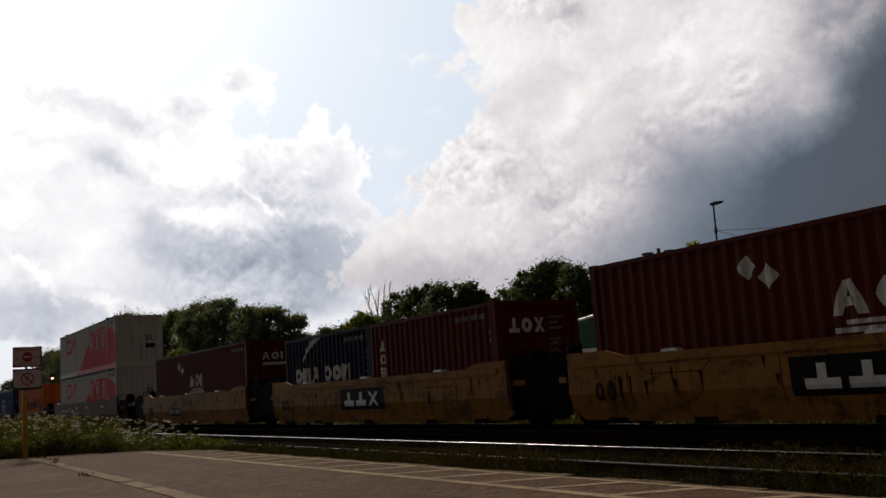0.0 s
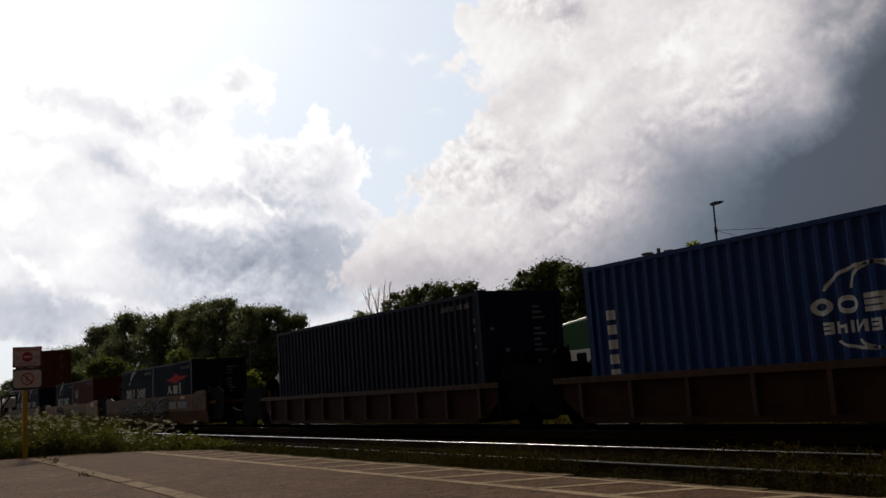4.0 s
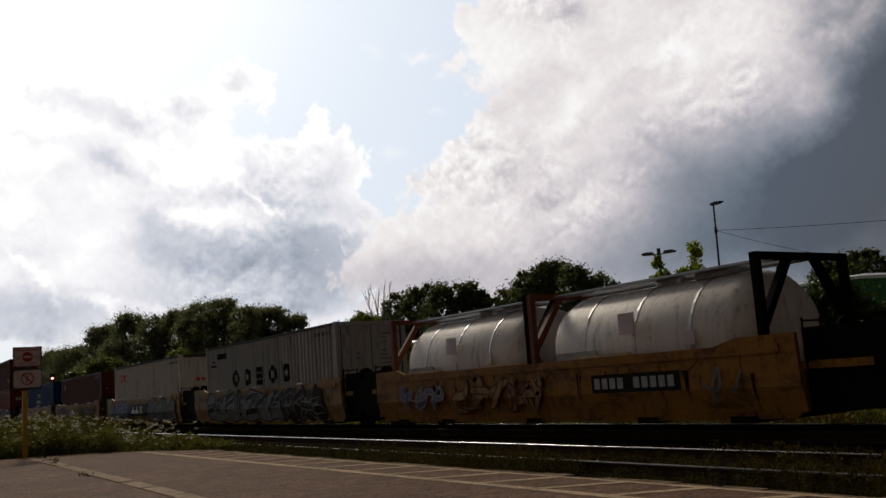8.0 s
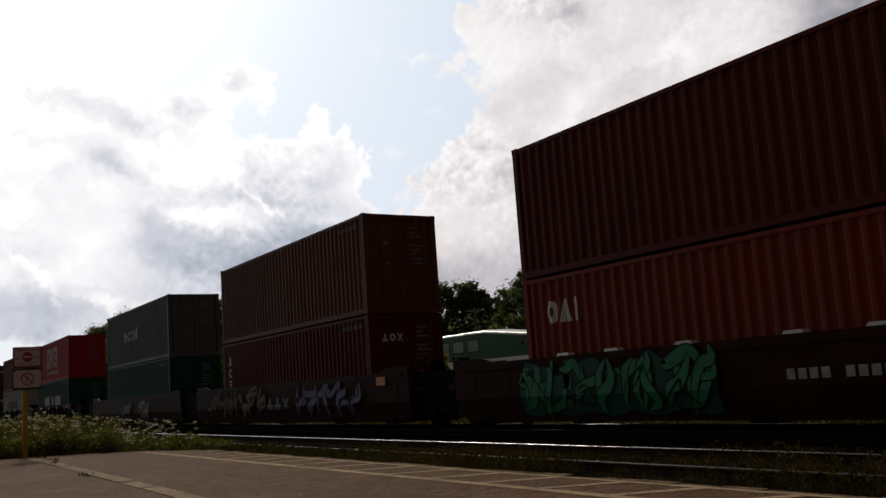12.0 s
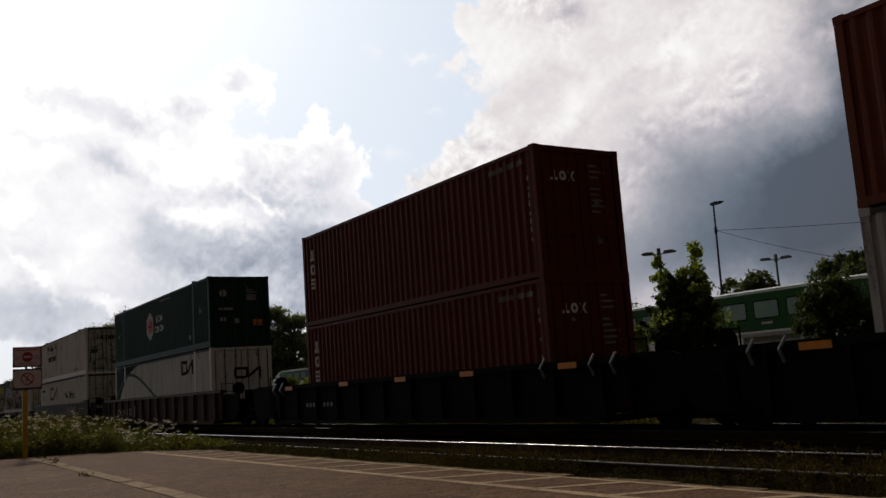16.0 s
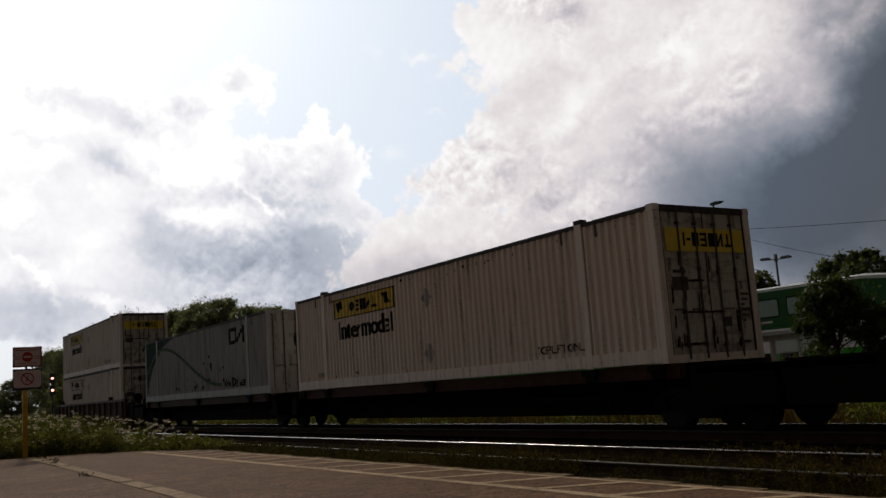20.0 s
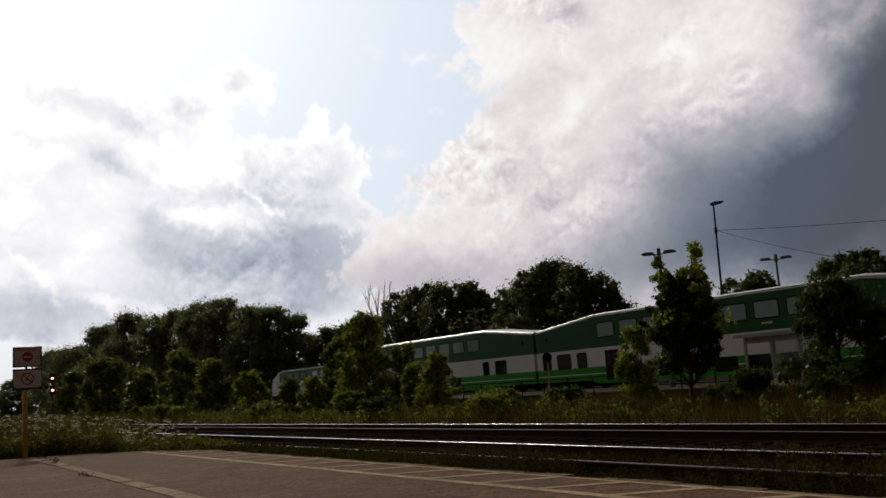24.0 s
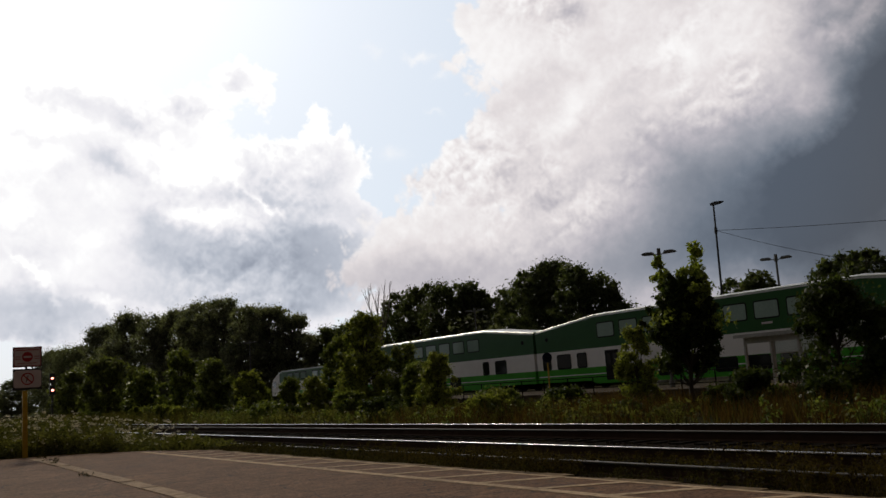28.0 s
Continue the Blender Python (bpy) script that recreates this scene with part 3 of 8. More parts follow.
def raw_mesh(name, verts, per, mat):
    """A mesh of many separate faces with per corners each, from an array of places."""
    v = np.asarray(verts, dtype=np.float32).reshape(-1, 3)
    k = len(v) // per
    me = bpy.data.meshes.new(name)
    me.vertices.add(len(v))
    me.vertices.foreach_set("co", v.ravel())
    me.loops.add(len(v))
    me.loops.foreach_set("vertex_index", np.arange(len(v), dtype=np.int32))
    me.polygons.add(k)
    me.polygons.foreach_set("loop_start", np.arange(0, len(v), per, dtype=np.int32))
    me.update(calc_edges=True)
    me.materials.append(mat)
    return me


# flat marks: pieces of paint laid on a side, x along it and z up
def bar(bm, x0, x1, z0, z1, lean=0.0):
    v = [bm.verts.new(p) for p in ((x0, 0, z0), (x1, 0, z0), (x1 + lean, 0, z1), (x0 + lean, 0, z1))]
    bm.faces.new(v)


def poly(bm, pts):
    bm.faces.new([bm.verts.new((x, 0, z)) for x, z in pts])


def ring(bm, cx, cz, rx, rz, t, n=16, a0=0.0, a1=360.0):
    steps = [radians(a0 + (a1 - a0) * i / n) for i in range(n + 1)]
    prev = None
    for a in steps:
        o = bm.verts.new((cx + rx * math.cos(a), 0, cz + rz * math.sin(a)))
        i = bm.verts.new((cx + (rx - t) * math.cos(a), 0, cz + (rz - t) * math.sin(a)))
        if prev:
            bm.faces.new((prev[0], o, i, prev[1]))
        prev = (o, i)


def ribbon(bm, pts, t):
    """A brush stroke of width t along pts."""
    prev = None
    for k, (x, z) in enumerate(pts):
        x2, z2 = pts[min(k + 1, len(pts) - 1)]
        x1, z1 = pts[max(k - 1, 0)]
        l = math.hypot(x2 - x1, z2 - z1) or 1
        nx, nz = -(z2 - z1) / l * t / 2, (x2 - x1) / l * t / 2
        a, b = bm.verts.new((x + nx, 0, z + nz)), bm.verts.new((x - nx, 0, z - nz))
        if prev:
            bm.faces.new((prev[0], a, b, prev[1]))
        prev = (a, b)


def row(bm, pattern, x0, z0, h, w, t):
    """A row of plain shapes as wide and high as the signs of a marking: o a ring, c an open ring, b a block,
    l a tall bar, i a bar, n and z a pair of bars with a slanting one, v a wedge, m two wedges, e and g three short bars,
    t and y a bar on a post."""
    x = x0
    for ch in pattern:
        u = w
        if ch == "o":
            ring(bm, x + w / 2, z0 + h / 2, w / 2, h / 2, t, 16)
        elif ch == "c":
            ring(bm, x + w / 2, z0 + h / 2, w / 2, h / 2, t, 14, 50, 310)
        elif ch == "b":
            bar(bm, x, x + w, z0, z0 + h)
        elif ch == "h":
            bar(bm, x, x + t, z0, z0 + h)
            bar(bm, x + w - t, x + w, z0, z0 + h * 0.75)
            bar(bm, x + t, x + w - t, z0 + h * 0.45, z0 + h * 0.45 + t)
        elif ch == "l":
            bar(bm, x, x + t, z0, z0 + h * 1.25)
            u = t
        elif ch == "i":
            bar(bm, x, x + t, z0, z0 + h)
            u = t
        elif ch == "n":
            bar(bm, x, x + t, z0, z0 + h)
            bar(bm, x + w - t, x + w, z0, z0 + h)
            m = h / (w - t)
            poly(bm, ((x + t, z0 + h), (x + t, z0 + h - t * m), (x + w - t, z0), (x + w - t, z0 + h - (w - 2 * t) * m)))
        elif ch == "v":
            poly(bm, ((x, z0), (x + t, z0), (x + w / 2, z0 + h - t * 0.6), (x + w / 2, z0 + h), (x + w / 2 - t / 2, z0 + h)))
            poly(bm, ((x + w - t, z0), (x + w, z0), (x + w / 2 + t / 2, z0 + h), (x + w / 2, z0 + h), (x + w / 2, z0 + h - t * 0.6)))
            bar(bm, x + w * 0.36, x + w * 0.64, z0 + h * 0.25, z0 + h * 0.25 + t * 0.8)
        elif ch == "m":
            bar(bm, x, x + t, z0, z0 + h)
            bar(bm, x + w - t, x + w, z0, z0 + h)
            poly(bm, ((x + t, z0 + h), (x + w / 2, z0 + h * 0.3), (x + w / 2, z0 + h * 0.3 + t * 1.5)))
            poly(bm, ((x + w - t, z0 + h), (x + w / 2, z0 + h * 0.3 + t * 1.5), (x + w / 2, z0 + h * 0.3)))
        elif ch == "e":
            bar(bm, x, x + t, z0, z0 + h)
            for k in (0, 0.5, 1):
                bar(bm, x + t, x + w, z0 + k * (h - t), z0 + k * (h - t) + t)
        elif ch == "x":
            poly(bm, ((x, z0), (x + t, z0), (x + w, z0 + h), (x + w - t, z0 + h)))
            poly(bm, ((x + w - t, z0), (x + w, z0), (x + w / 2 + t * 0.55, z0 + h * 0.46), (x + w / 2, z0 + h * 0.38)))
            poly(bm, ((x, z0 + h), (x + w / 2 - t * 0.55, z0 + h * 0.54), (x + w / 2, z0 + h * 0.62), (x + t, z0 + h)))
        elif ch == "t":
            bar(bm, x, x + w, z0 + h - t, z0 + h)
            bar(bm, x + w / 2 - t / 2, x + w / 2 + t / 2, z0, z0 + h - t)
        elif ch == "y":
            bar(bm, x, x + w, z0, z0 + t)
            bar(bm, x + w / 2 - t / 2, x + w / 2 + t / 2, z0 + t, z0 + h)
        elif ch == "z":
            bar(bm, x, x + t, z0, z0 + h)
            bar(bm, x + w - t, x + w, z0, z0 + h)
            m = h / (w - t)
            poly(bm, ((x + t, z0), (x + w - t, z0 + (w - 2 * t) * m), (x + w - t, z0 + h), (x + t, z0 + t * m)))
        elif ch == "g":
            bar(bm, x + w - t, x + w, z0, z0 + h)
            for k in (0, 0.5, 1):
                bar(bm, x, x + w - t, z0 + k * (h - t), z0 + k * (h - t) + t)
        elif ch == "-":
            bar(bm, x, x + w * 0.6, z0 + h * 0.4, z0 + h * 0.4 + t)
            u = w * 0.6
        x += u + w * 0.22
    return x


def words(text, height):
    """The outline of real words, as flat faces with their left foot at the origin."""
    cu = bpy.data.curves.new("words", "FONT")
    cu.body, cu.size, cu.offset = text, height / 0.73, height * 0.022
    ob = bpy.data.objects.new("words", cu)
    scene.collection.objects.link(ob)
    me = bpy.data.meshes.new_from_object(ob.evaluated_get(bpy.context.evaluated_depsgraph_get()))
    bpy.data.objects.remove(ob)
    bpy.data.curves.remove(cu)
    return me


def lettering(bm, text, x, z, height):
    bpy.context.view_layer.update()
    me = words(text, height)
    k = len(bm.verts)
    bm.from_mesh(me)
    bm.verts.ensure_lookup_table()
    for v in bm.verts[k:]:
        v.co = Vector((v.co.x + x, 0, v.co.y + z))
    bpy.data.meshes.remove(me)

# ------------------------------------------------------------------ freight train: containers
WAVE, DEPTH = 0.278, 0.048
MOVERS = []        # every thing that rolls with the train


def wave(x, p=WAVE):
    """How far a corrugated side stands back at x."""
    u = (x / p) % 1.0
    return DEPTH * (0 if u < 0.26 else (u - 0.26) / 0.24 if u < 0.5 else 1 if u < 0.76 else 1 - (u - 0.76) / 0.24)


def wave_breaks(x0, x1, p=WAVE):
    out, k = [x0], math.floor(x0 / p)
    while k * p < x1:
        out += [x for x in (k * p + f * p for f in (0, 0.26, 0.5, 0.76)) if x0 + 0.004 < x < x1 - 0.004]
        k += 1
    return out + [x1]


def corrugated(bm, x0, x1, z0, z1, y, sign, p=WAVE, thick=0.03):
    """A corrugated sheet; sign -1: its outside looks to -y."""
    xs = wave_breaks(x0, x1, p)
    outer = [(x, y - sign * (wave(x, p) + 0.012)) for x in xs]
    inner = [(x1, y - sign * (DEPTH + thick + 0.012)), (x0, y - sign * (DEPTH + thick + 0.012))]
    prism(bm, outer + inner, z0, z1, "z")


def glyphs(bm):
    """The faces of a marking, sorted into pieces that touch one another."""
    groups = []
    for f in bm.faces:
        xs, zs = [v.co.x for v in f.verts], [v.co.z for v in f.verts]
        b = [min(xs) - 0.012, max(xs) + 0.012, min(zs) - 0.012, max(zs) + 0.012]
        joined, rest = [f], []
        for g, fs in groups:
            if g[0] < b[1] and b[0] < g[1] and g[2] < b[3] and b[2] < g[3]:
                b = [min(b[0], g[0]), max(b[1], g[1]), min(b[2], g[2]), max(b[3], g[3])]
                joined += fs
            else:
                rest.append((g, fs))
        groups = rest + [(b, joined)]
    return [fs for g, fs in groups]


def painted(name, draw, mat, parent, half, corr=True, label=""):
    """Paint on the side that looks to -y; it follows the corrugation. A marking's pieces are parts of their own."""
    bm = bmesh.new()
    draw(bm)
    if name in ("logo", "placard", "emblem"):
        pieces = [[[v.co.copy() for v in f.verts] for f in fs] for fs in glyphs(bm)]
        if len(pieces) > 1:
            bm.free()
            for fs in pieces:
                def again(b2):
                    for q in fs:
                        b2.faces.new([b2.verts.new(p) for p in q])
                painted_piece(name + "_mark", again, mat, parent, half, corr, label)
            return None
    bm.free()
    return painted_piece(name, draw, mat, parent, half, corr, label)


def painted_piece(name, draw, mat, parent, half, corr=True, label=""):
    bm = bmesh.new()
    draw(bm)
    p = parent["pitch"] if corr else WAVE
    if corr and bm.verts:
        lo, hi = min(v.co.x for v in bm.verts), max(v.co.x for v in bm.verts)
        for x in wave_breaks(lo, hi, p)[1:-1]:
            bmesh.ops.bisect_plane(bm, geom=bm.verts[:] + bm.edges[:] + bm.faces[:], plane_co=(x, 0, 0), plane_no=(1, 0, 0))
    bent_side = not corr and "tucked" in parent.keys()
    if bent_side and bm.verts and min(v.co.z for v in bm.verts) < KNEE:
        bmesh.ops.bisect_plane(bm, geom=bm.verts[:] + bm.edges[:] + bm.faces[:], plane_co=(0, 0, KNEE), plane_no=(0, 0, 1))
    for v in bm.verts:
        v.co.y += -half + (wave(v.co.x, p) + 0.012 if corr else 0.0) - 0.005
        if bent_side:
            v.co.y += tuck(v.co.z)
    for f in bm.faces:
        f.normal_update()
        if f.normal.y > 0:
            f.normal_flip()
    me = bpy.data.meshes.new(name)
    bm.to_mesh(me)
    bm.free()
    me.materials.append(mat)
    ob = new(name, me)
    ob.parent = parent
    if label:
        ob["label"] = label
    if name in SMALL:
        ob["kind"] = "stuff"
    return ob


SMALL = {"seam", "data_marking", "number_marking", "spray_paint", "spray_outline", "spray_field", "rust_patch", "decal", "placard", "size_mark", "word_mark", "slogan"}


def end_paint(name, draw, mat, parent, x, label=""):
    """Paint on the end that looks to +x; drawn with x to the right as one faces it."""
    bm = bmesh.new()
    draw(bm)
    for v in bm.verts:
        v.co = Vector((x, v.co.x, v.co.z))
    bmesh.ops.recalc_face_normals(bm, faces=bm.faces)
    for f in bm.faces:
        f.normal_update()
        if f.normal.x < 0:
            f.normal_flip()
    me = bpy.data.meshes.new(name)
    bm.to_mesh(me)
    bm.free()
    me.materials.append(mat)
    ob = new(name, me)
    ob.parent = parent
    if label:
        ob["label"] = label
    if name in SMALL:
        ob["kind"] = "stuff"
    return ob


def container(label, paint, front, bottom, length=12.192, height=2.896, doors=True, group="containers on the train"):
    """A shipping container; its front end at the train's place front, doors or a blank wall at that end."""
    long53 = length > 14
    w = 2.591 if long53 else 2.438
    hx, hy = length / 2, w / 2
    c = thing("shipping_container", label, "container", pose(front - hx, DC, RAIL + bottom), group)
    MOVERS.append((c, front - hx, RAIL + bottom))
    k, rz = (length, height), 0.27 if long53 else 0.15
    pitch = 0.212 if long53 else WAVE
    c["pitch"] = pitch
    for s in (-1, 1):
        part("side_panel", (*k, s), lambda bm: corrugated(bm, -hx + 0.12, hx - 0.12, rz, height - 0.10, s * hy, s, pitch), paint, c)
        part("bottom_rail", (*k, s), lambda bm: box(bm, -hx + 0.14, hx - 0.14, min(s * hy, s * (hy - 0.08)), max(s * hy, s * (hy - 0.08)), 0.02, rz), paint, c)
        # pale containers get a dark line along the top rail
        part("top_rail", (*k, s), lambda bm: box(bm, -hx + 0.14, hx - 0.14, min(s * hy, s * (hy - 0.07)), max(s * hy, s * (hy - 0.07)), height - 0.10, height - 0.02), RAIL_DARK if paint in (PALE, WHITE, CREAM, SPOTTED, ASH) else paint, c)
        for e in (-1, 1):
            part("corner_post", (*k, s, e), lambda bm: prism(bm, [(e * hx, s * hy), (e * (hx - 0.14), s * hy), (e * (hx - 0.14), s * (hy - 0.07)), (e * (hx - 0.05), s * (hy - 0.16)), (e * hx, s * (hy - 0.16))], 0.12, height - 0.12, "z"), paint, c)
            for z in (0, height - 0.118):
                part("corner_casting", (*k, s, e, z), lambda bm: box(bm, min(e * (hx + 0.006), e * (hx - 0.17)), max(e * (hx + 0.006), e * (hx - 0.17)), min(s * (hy + 0.006), s * (hy - 0.155)), max(s * (hy + 0.006), s * (hy - 0.155)), z, z + 0.118), paint, c)
    part("roof", k, lambda bm: box(bm, -hx + 0.1, hx - 0.1, -hy + 0.07, hy - 0.07, height - 0.06, height - 0.025), paint, c)
    part("floor", k, lambda bm: box(bm, -hx + 0.1, hx - 0.1, -hy + 0.08, hy - 0.08, 0.06, 0.14), IRON, c)
    for e, door in ((1, doors), (-1, not doors)):
        part("end_beam", (*k, e, 0), lambda bm: box(bm, min(e * (hx - 0.1), e * hx), max(e * (hx - 0.1), e * hx), -hy + 0.155, hy - 0.155, 0.0, 0.14), paint, c)
        part("end_beam", (*k, e, 1), lambda bm: box(bm, min(e * (hx - 0.1), e * hx), max(e * (hx - 0.1), e * hx), -hy + 0.155, hy - 0.155, height - 0.13, height - 0.01), RAIL_DARK if paint in (WHITE, CREAM) else paint, c)
        if door:
            for s in (-1, 1):
                def leaf(bm):
                    x0, x1 = e * (hx - 0.09), e * (hx - 0.03)
                    box(bm, min(x0, x1), max(x0, x1), min(s * 0.012, s * (hy - 0.16)), max(s * 0.012, s * (hy - 0.16)), 0.145, height - 0.135)
                d = part("door", (*k, e, s), leaf, GRIMY if paint in (WHITE, CREAM) else paint, c)
                part("door_seal", (*k, e, s), lambda bm: (box(bm, min(e * (hx - 0.07), e * (hx - 0.025)), max(e * (hx - 0.07), e * (hx - 0.025)), min(s * 0.001, s * 0.011), max(s * 0.001, s * 0.011), 0.145, height - 0.135), box(bm, min(e * (hx - 0.07), e * (hx - 0.022)), max(e * (hx - 0.07), e * (hx - 0.022)), min(s * (hy - 0.20), s * (hy - 0.161)), max(s * (hy - 0.20), s * (hy - 0.161)), 0.145, height - 0.135)), IRON, d, "black rubber seal")
                for q in range(4):
                    zc = 0.3 + q * (height - 0.55) / 4
                    a, b = e * (hx - 0.03), e * (hx - 0.012)
                    part("door_panel", (*k, e, s, q), lambda bm: box(bm, min(a, b), max(a, b), min(s * 0.10, s * (hy - 0.24)), max(s * 0.10, s * (hy - 0.24)), zc, zc + (height - 0.55) / 4 - 0.16), GRIMY if paint in (WHITE, CREAM) else paint, d)
                for r, yy in enumerate((0.26, 0.72)):
                    def bars(bm):
                        x = e * (hx + 0.012)
                        rod(bm, (x, s * yy, 0.05), (x, s * yy, height - 0.06), 0.020)
                        for zc in (0.3, 0.9, 1.7, height - 0.35):
                            box(bm, x - 0.04, x + 0.022, s * yy - 0.032, s * yy + 0.032, zc - 0.025, zc + 0.025)
                        rod(bm, (x + e * 0.02, s * yy, 0.95), (x + e * 0.02, s * (yy + 0.30), 0.95), 0.015, n=6)
                    part("lock_rod", (*k, e, s, r), bars, ROD if long53 else paint, d)
        else:
            def wall(bm):
                xs = wave_breaks(-hy + 0.12, hy - 0.12)
                outer = [(e * (hx - 0.015 - wave(y) * 1.1), y) for y in xs]
                prism(bm, outer + [(e * (hx - 0.09), hy - 0.12), (e * (hx - 0.09), -hy + 0.12)], 0.14, height - 0.13, "z")
            part("end_wall", (*k, e), wall, paint, c)
    if long53:
        for s in (-1, 1):
            for px in (-6.0, 6.0):
                def post(bm):
                    box(bm, px - 0.10, px + 0.10, min(s * (hy + 0.004), s * (hy - 0.06)), max(s * (hy + 0.004), s * (hy - 0.06)), 0.0, height + 0.005)
                lp = part("lifting_post", (s, px, height), post, paint, c)
                part("lifting_cap", (s, px, height), lambda bm: box(bm, px - 0.11, px + 0.11, min(s * (hy + 0.006), s * (hy - 0.16)), max(s * (hy + 0.006), s * (hy - 0.16)), height - 0.03, height + 0.06), RAIL_DARK, lp, "dark steel cap")
                for q in (-1, 1):
                    part("lug", (s, px, q, height), lambda bm: box(bm, px + q * 0.52 - 0.03, px + q * 0.52 + 0.03, min(s * hy, s * (hy + 0.006)), max(s * hy, s * (hy + 0.006)), height - 0.36, height - 0.12), RAIL_DARK, lp)
    c["half"] = hy
    return c


def data_marks(c, length, height, seed, doors=True):
    """Small unreadable data lines: bars by the top corner, and decals on the end."""
    rnd = random.Random(seed)
    hx, hy = length / 2, c["half"]

    def lines(bm):
        for q in range(9):
            if q != 4:
                bar(bm, hx - 1.75 + 0.15 * q, hx - 1.64 + 0.15 * q, height - 0.36, height - 0.24)
    painted("data_marking", lines, SPRAY_GREY, c, hy, True, "small white data lines")

    def column(bm):
        for q in range(9):
            z = height - 0.75 - q * 0.19
            if rnd.random() < 0.8:
                bar(bm, hx - 0.36, hx - 0.28, z, z + rnd.uniform(0.05, 0.15))
    painted("data_marking", column, DULL, c, hy, True, "upright column of small marks")

    def decals(bm):
        for q in range(9):
            z = height - 0.42 - q * 0.13
            if q != 3:
                bar(bm, 0.32, 0.32 + rnd.uniform(0.18, 0.5), z, z + 0.05)
        for q in range(3):
            y, z = rnd.choice((-0.95, -0.55, 0.4)), rnd.uniform(0.6, height - 0.9)
            bar(bm, y, y + rnd.uniform(0.06, 0.16), z, z + rnd.uniform(0.05, 0.12))
    end_paint("decal", decals, SPRAY_GREY, c, hx + (-0.008 if doors else -0.01), "small pale decals")


# ------------------------------------------------------------------ freight train: cars
def truck(parent, x):
    """A two-axle truck under a car."""
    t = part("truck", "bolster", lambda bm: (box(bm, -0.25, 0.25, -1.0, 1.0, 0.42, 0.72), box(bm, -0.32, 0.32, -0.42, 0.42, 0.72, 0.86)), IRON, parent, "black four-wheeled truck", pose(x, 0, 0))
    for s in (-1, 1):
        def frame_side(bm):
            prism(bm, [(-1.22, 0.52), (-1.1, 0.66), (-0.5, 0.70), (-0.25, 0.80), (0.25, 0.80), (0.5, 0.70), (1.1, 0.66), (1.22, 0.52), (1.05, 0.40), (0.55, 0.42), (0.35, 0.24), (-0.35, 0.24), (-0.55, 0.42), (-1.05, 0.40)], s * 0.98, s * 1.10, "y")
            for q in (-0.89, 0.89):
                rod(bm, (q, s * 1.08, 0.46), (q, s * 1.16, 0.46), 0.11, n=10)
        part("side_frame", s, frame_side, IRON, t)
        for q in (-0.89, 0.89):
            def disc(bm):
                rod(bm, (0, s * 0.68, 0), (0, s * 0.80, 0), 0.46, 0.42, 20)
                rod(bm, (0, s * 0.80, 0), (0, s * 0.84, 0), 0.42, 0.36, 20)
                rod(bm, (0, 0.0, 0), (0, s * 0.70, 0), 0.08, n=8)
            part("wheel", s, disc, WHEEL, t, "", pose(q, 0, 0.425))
    return t


def scrawl(bm, seed, x0, x1, z0, z1, t, count):
    """Angular brush strokes, one figure beside the other, as sprayed."""
    r = random.Random(seed)
    step = (x1 - x0) / count
    for k in range(count):
        cx = x0 + k * step
        grid = [(cx + step * (0.12 + 0.38 * i), z0 + (z1 - z0) * j / 3) for i in range(3) for j in range(4)]
        pts, last = [], None
        for q in range(r.randint(5, 7)):
            p = r.choice([g for g in grid if g != last])
            last = p
            pts.append((p[0] + r.uniform(-0.1, 0.1) * step, p[1] + r.uniform(-0.05, 0.05)))
        smooth = []
        for a, b, c in zip(pts, pts[1:], pts[2:]):
            for i in range(6):
                u = i / 6
                m, n = ((a[0] + b[0]) / 2, (a[1] + b[1]) / 2), ((b[0] + c[0]) / 2, (b[1] + c[1]) / 2)
                smooth.append(tuple((1 - u) ** 2 * m[d] + 2 * u * (1 - u) * b[d] + u * u * n[d] for d in (0, 1)))
        ribbon(bm, smooth, t * r.uniform(0.8, 1.2))


KNEE = 0.74        # height at which a smooth side turns inwards


def tuck(z):
    """How far the lower part of a smooth side stands back."""
    return max(0.0, KNEE - z) * 0.30


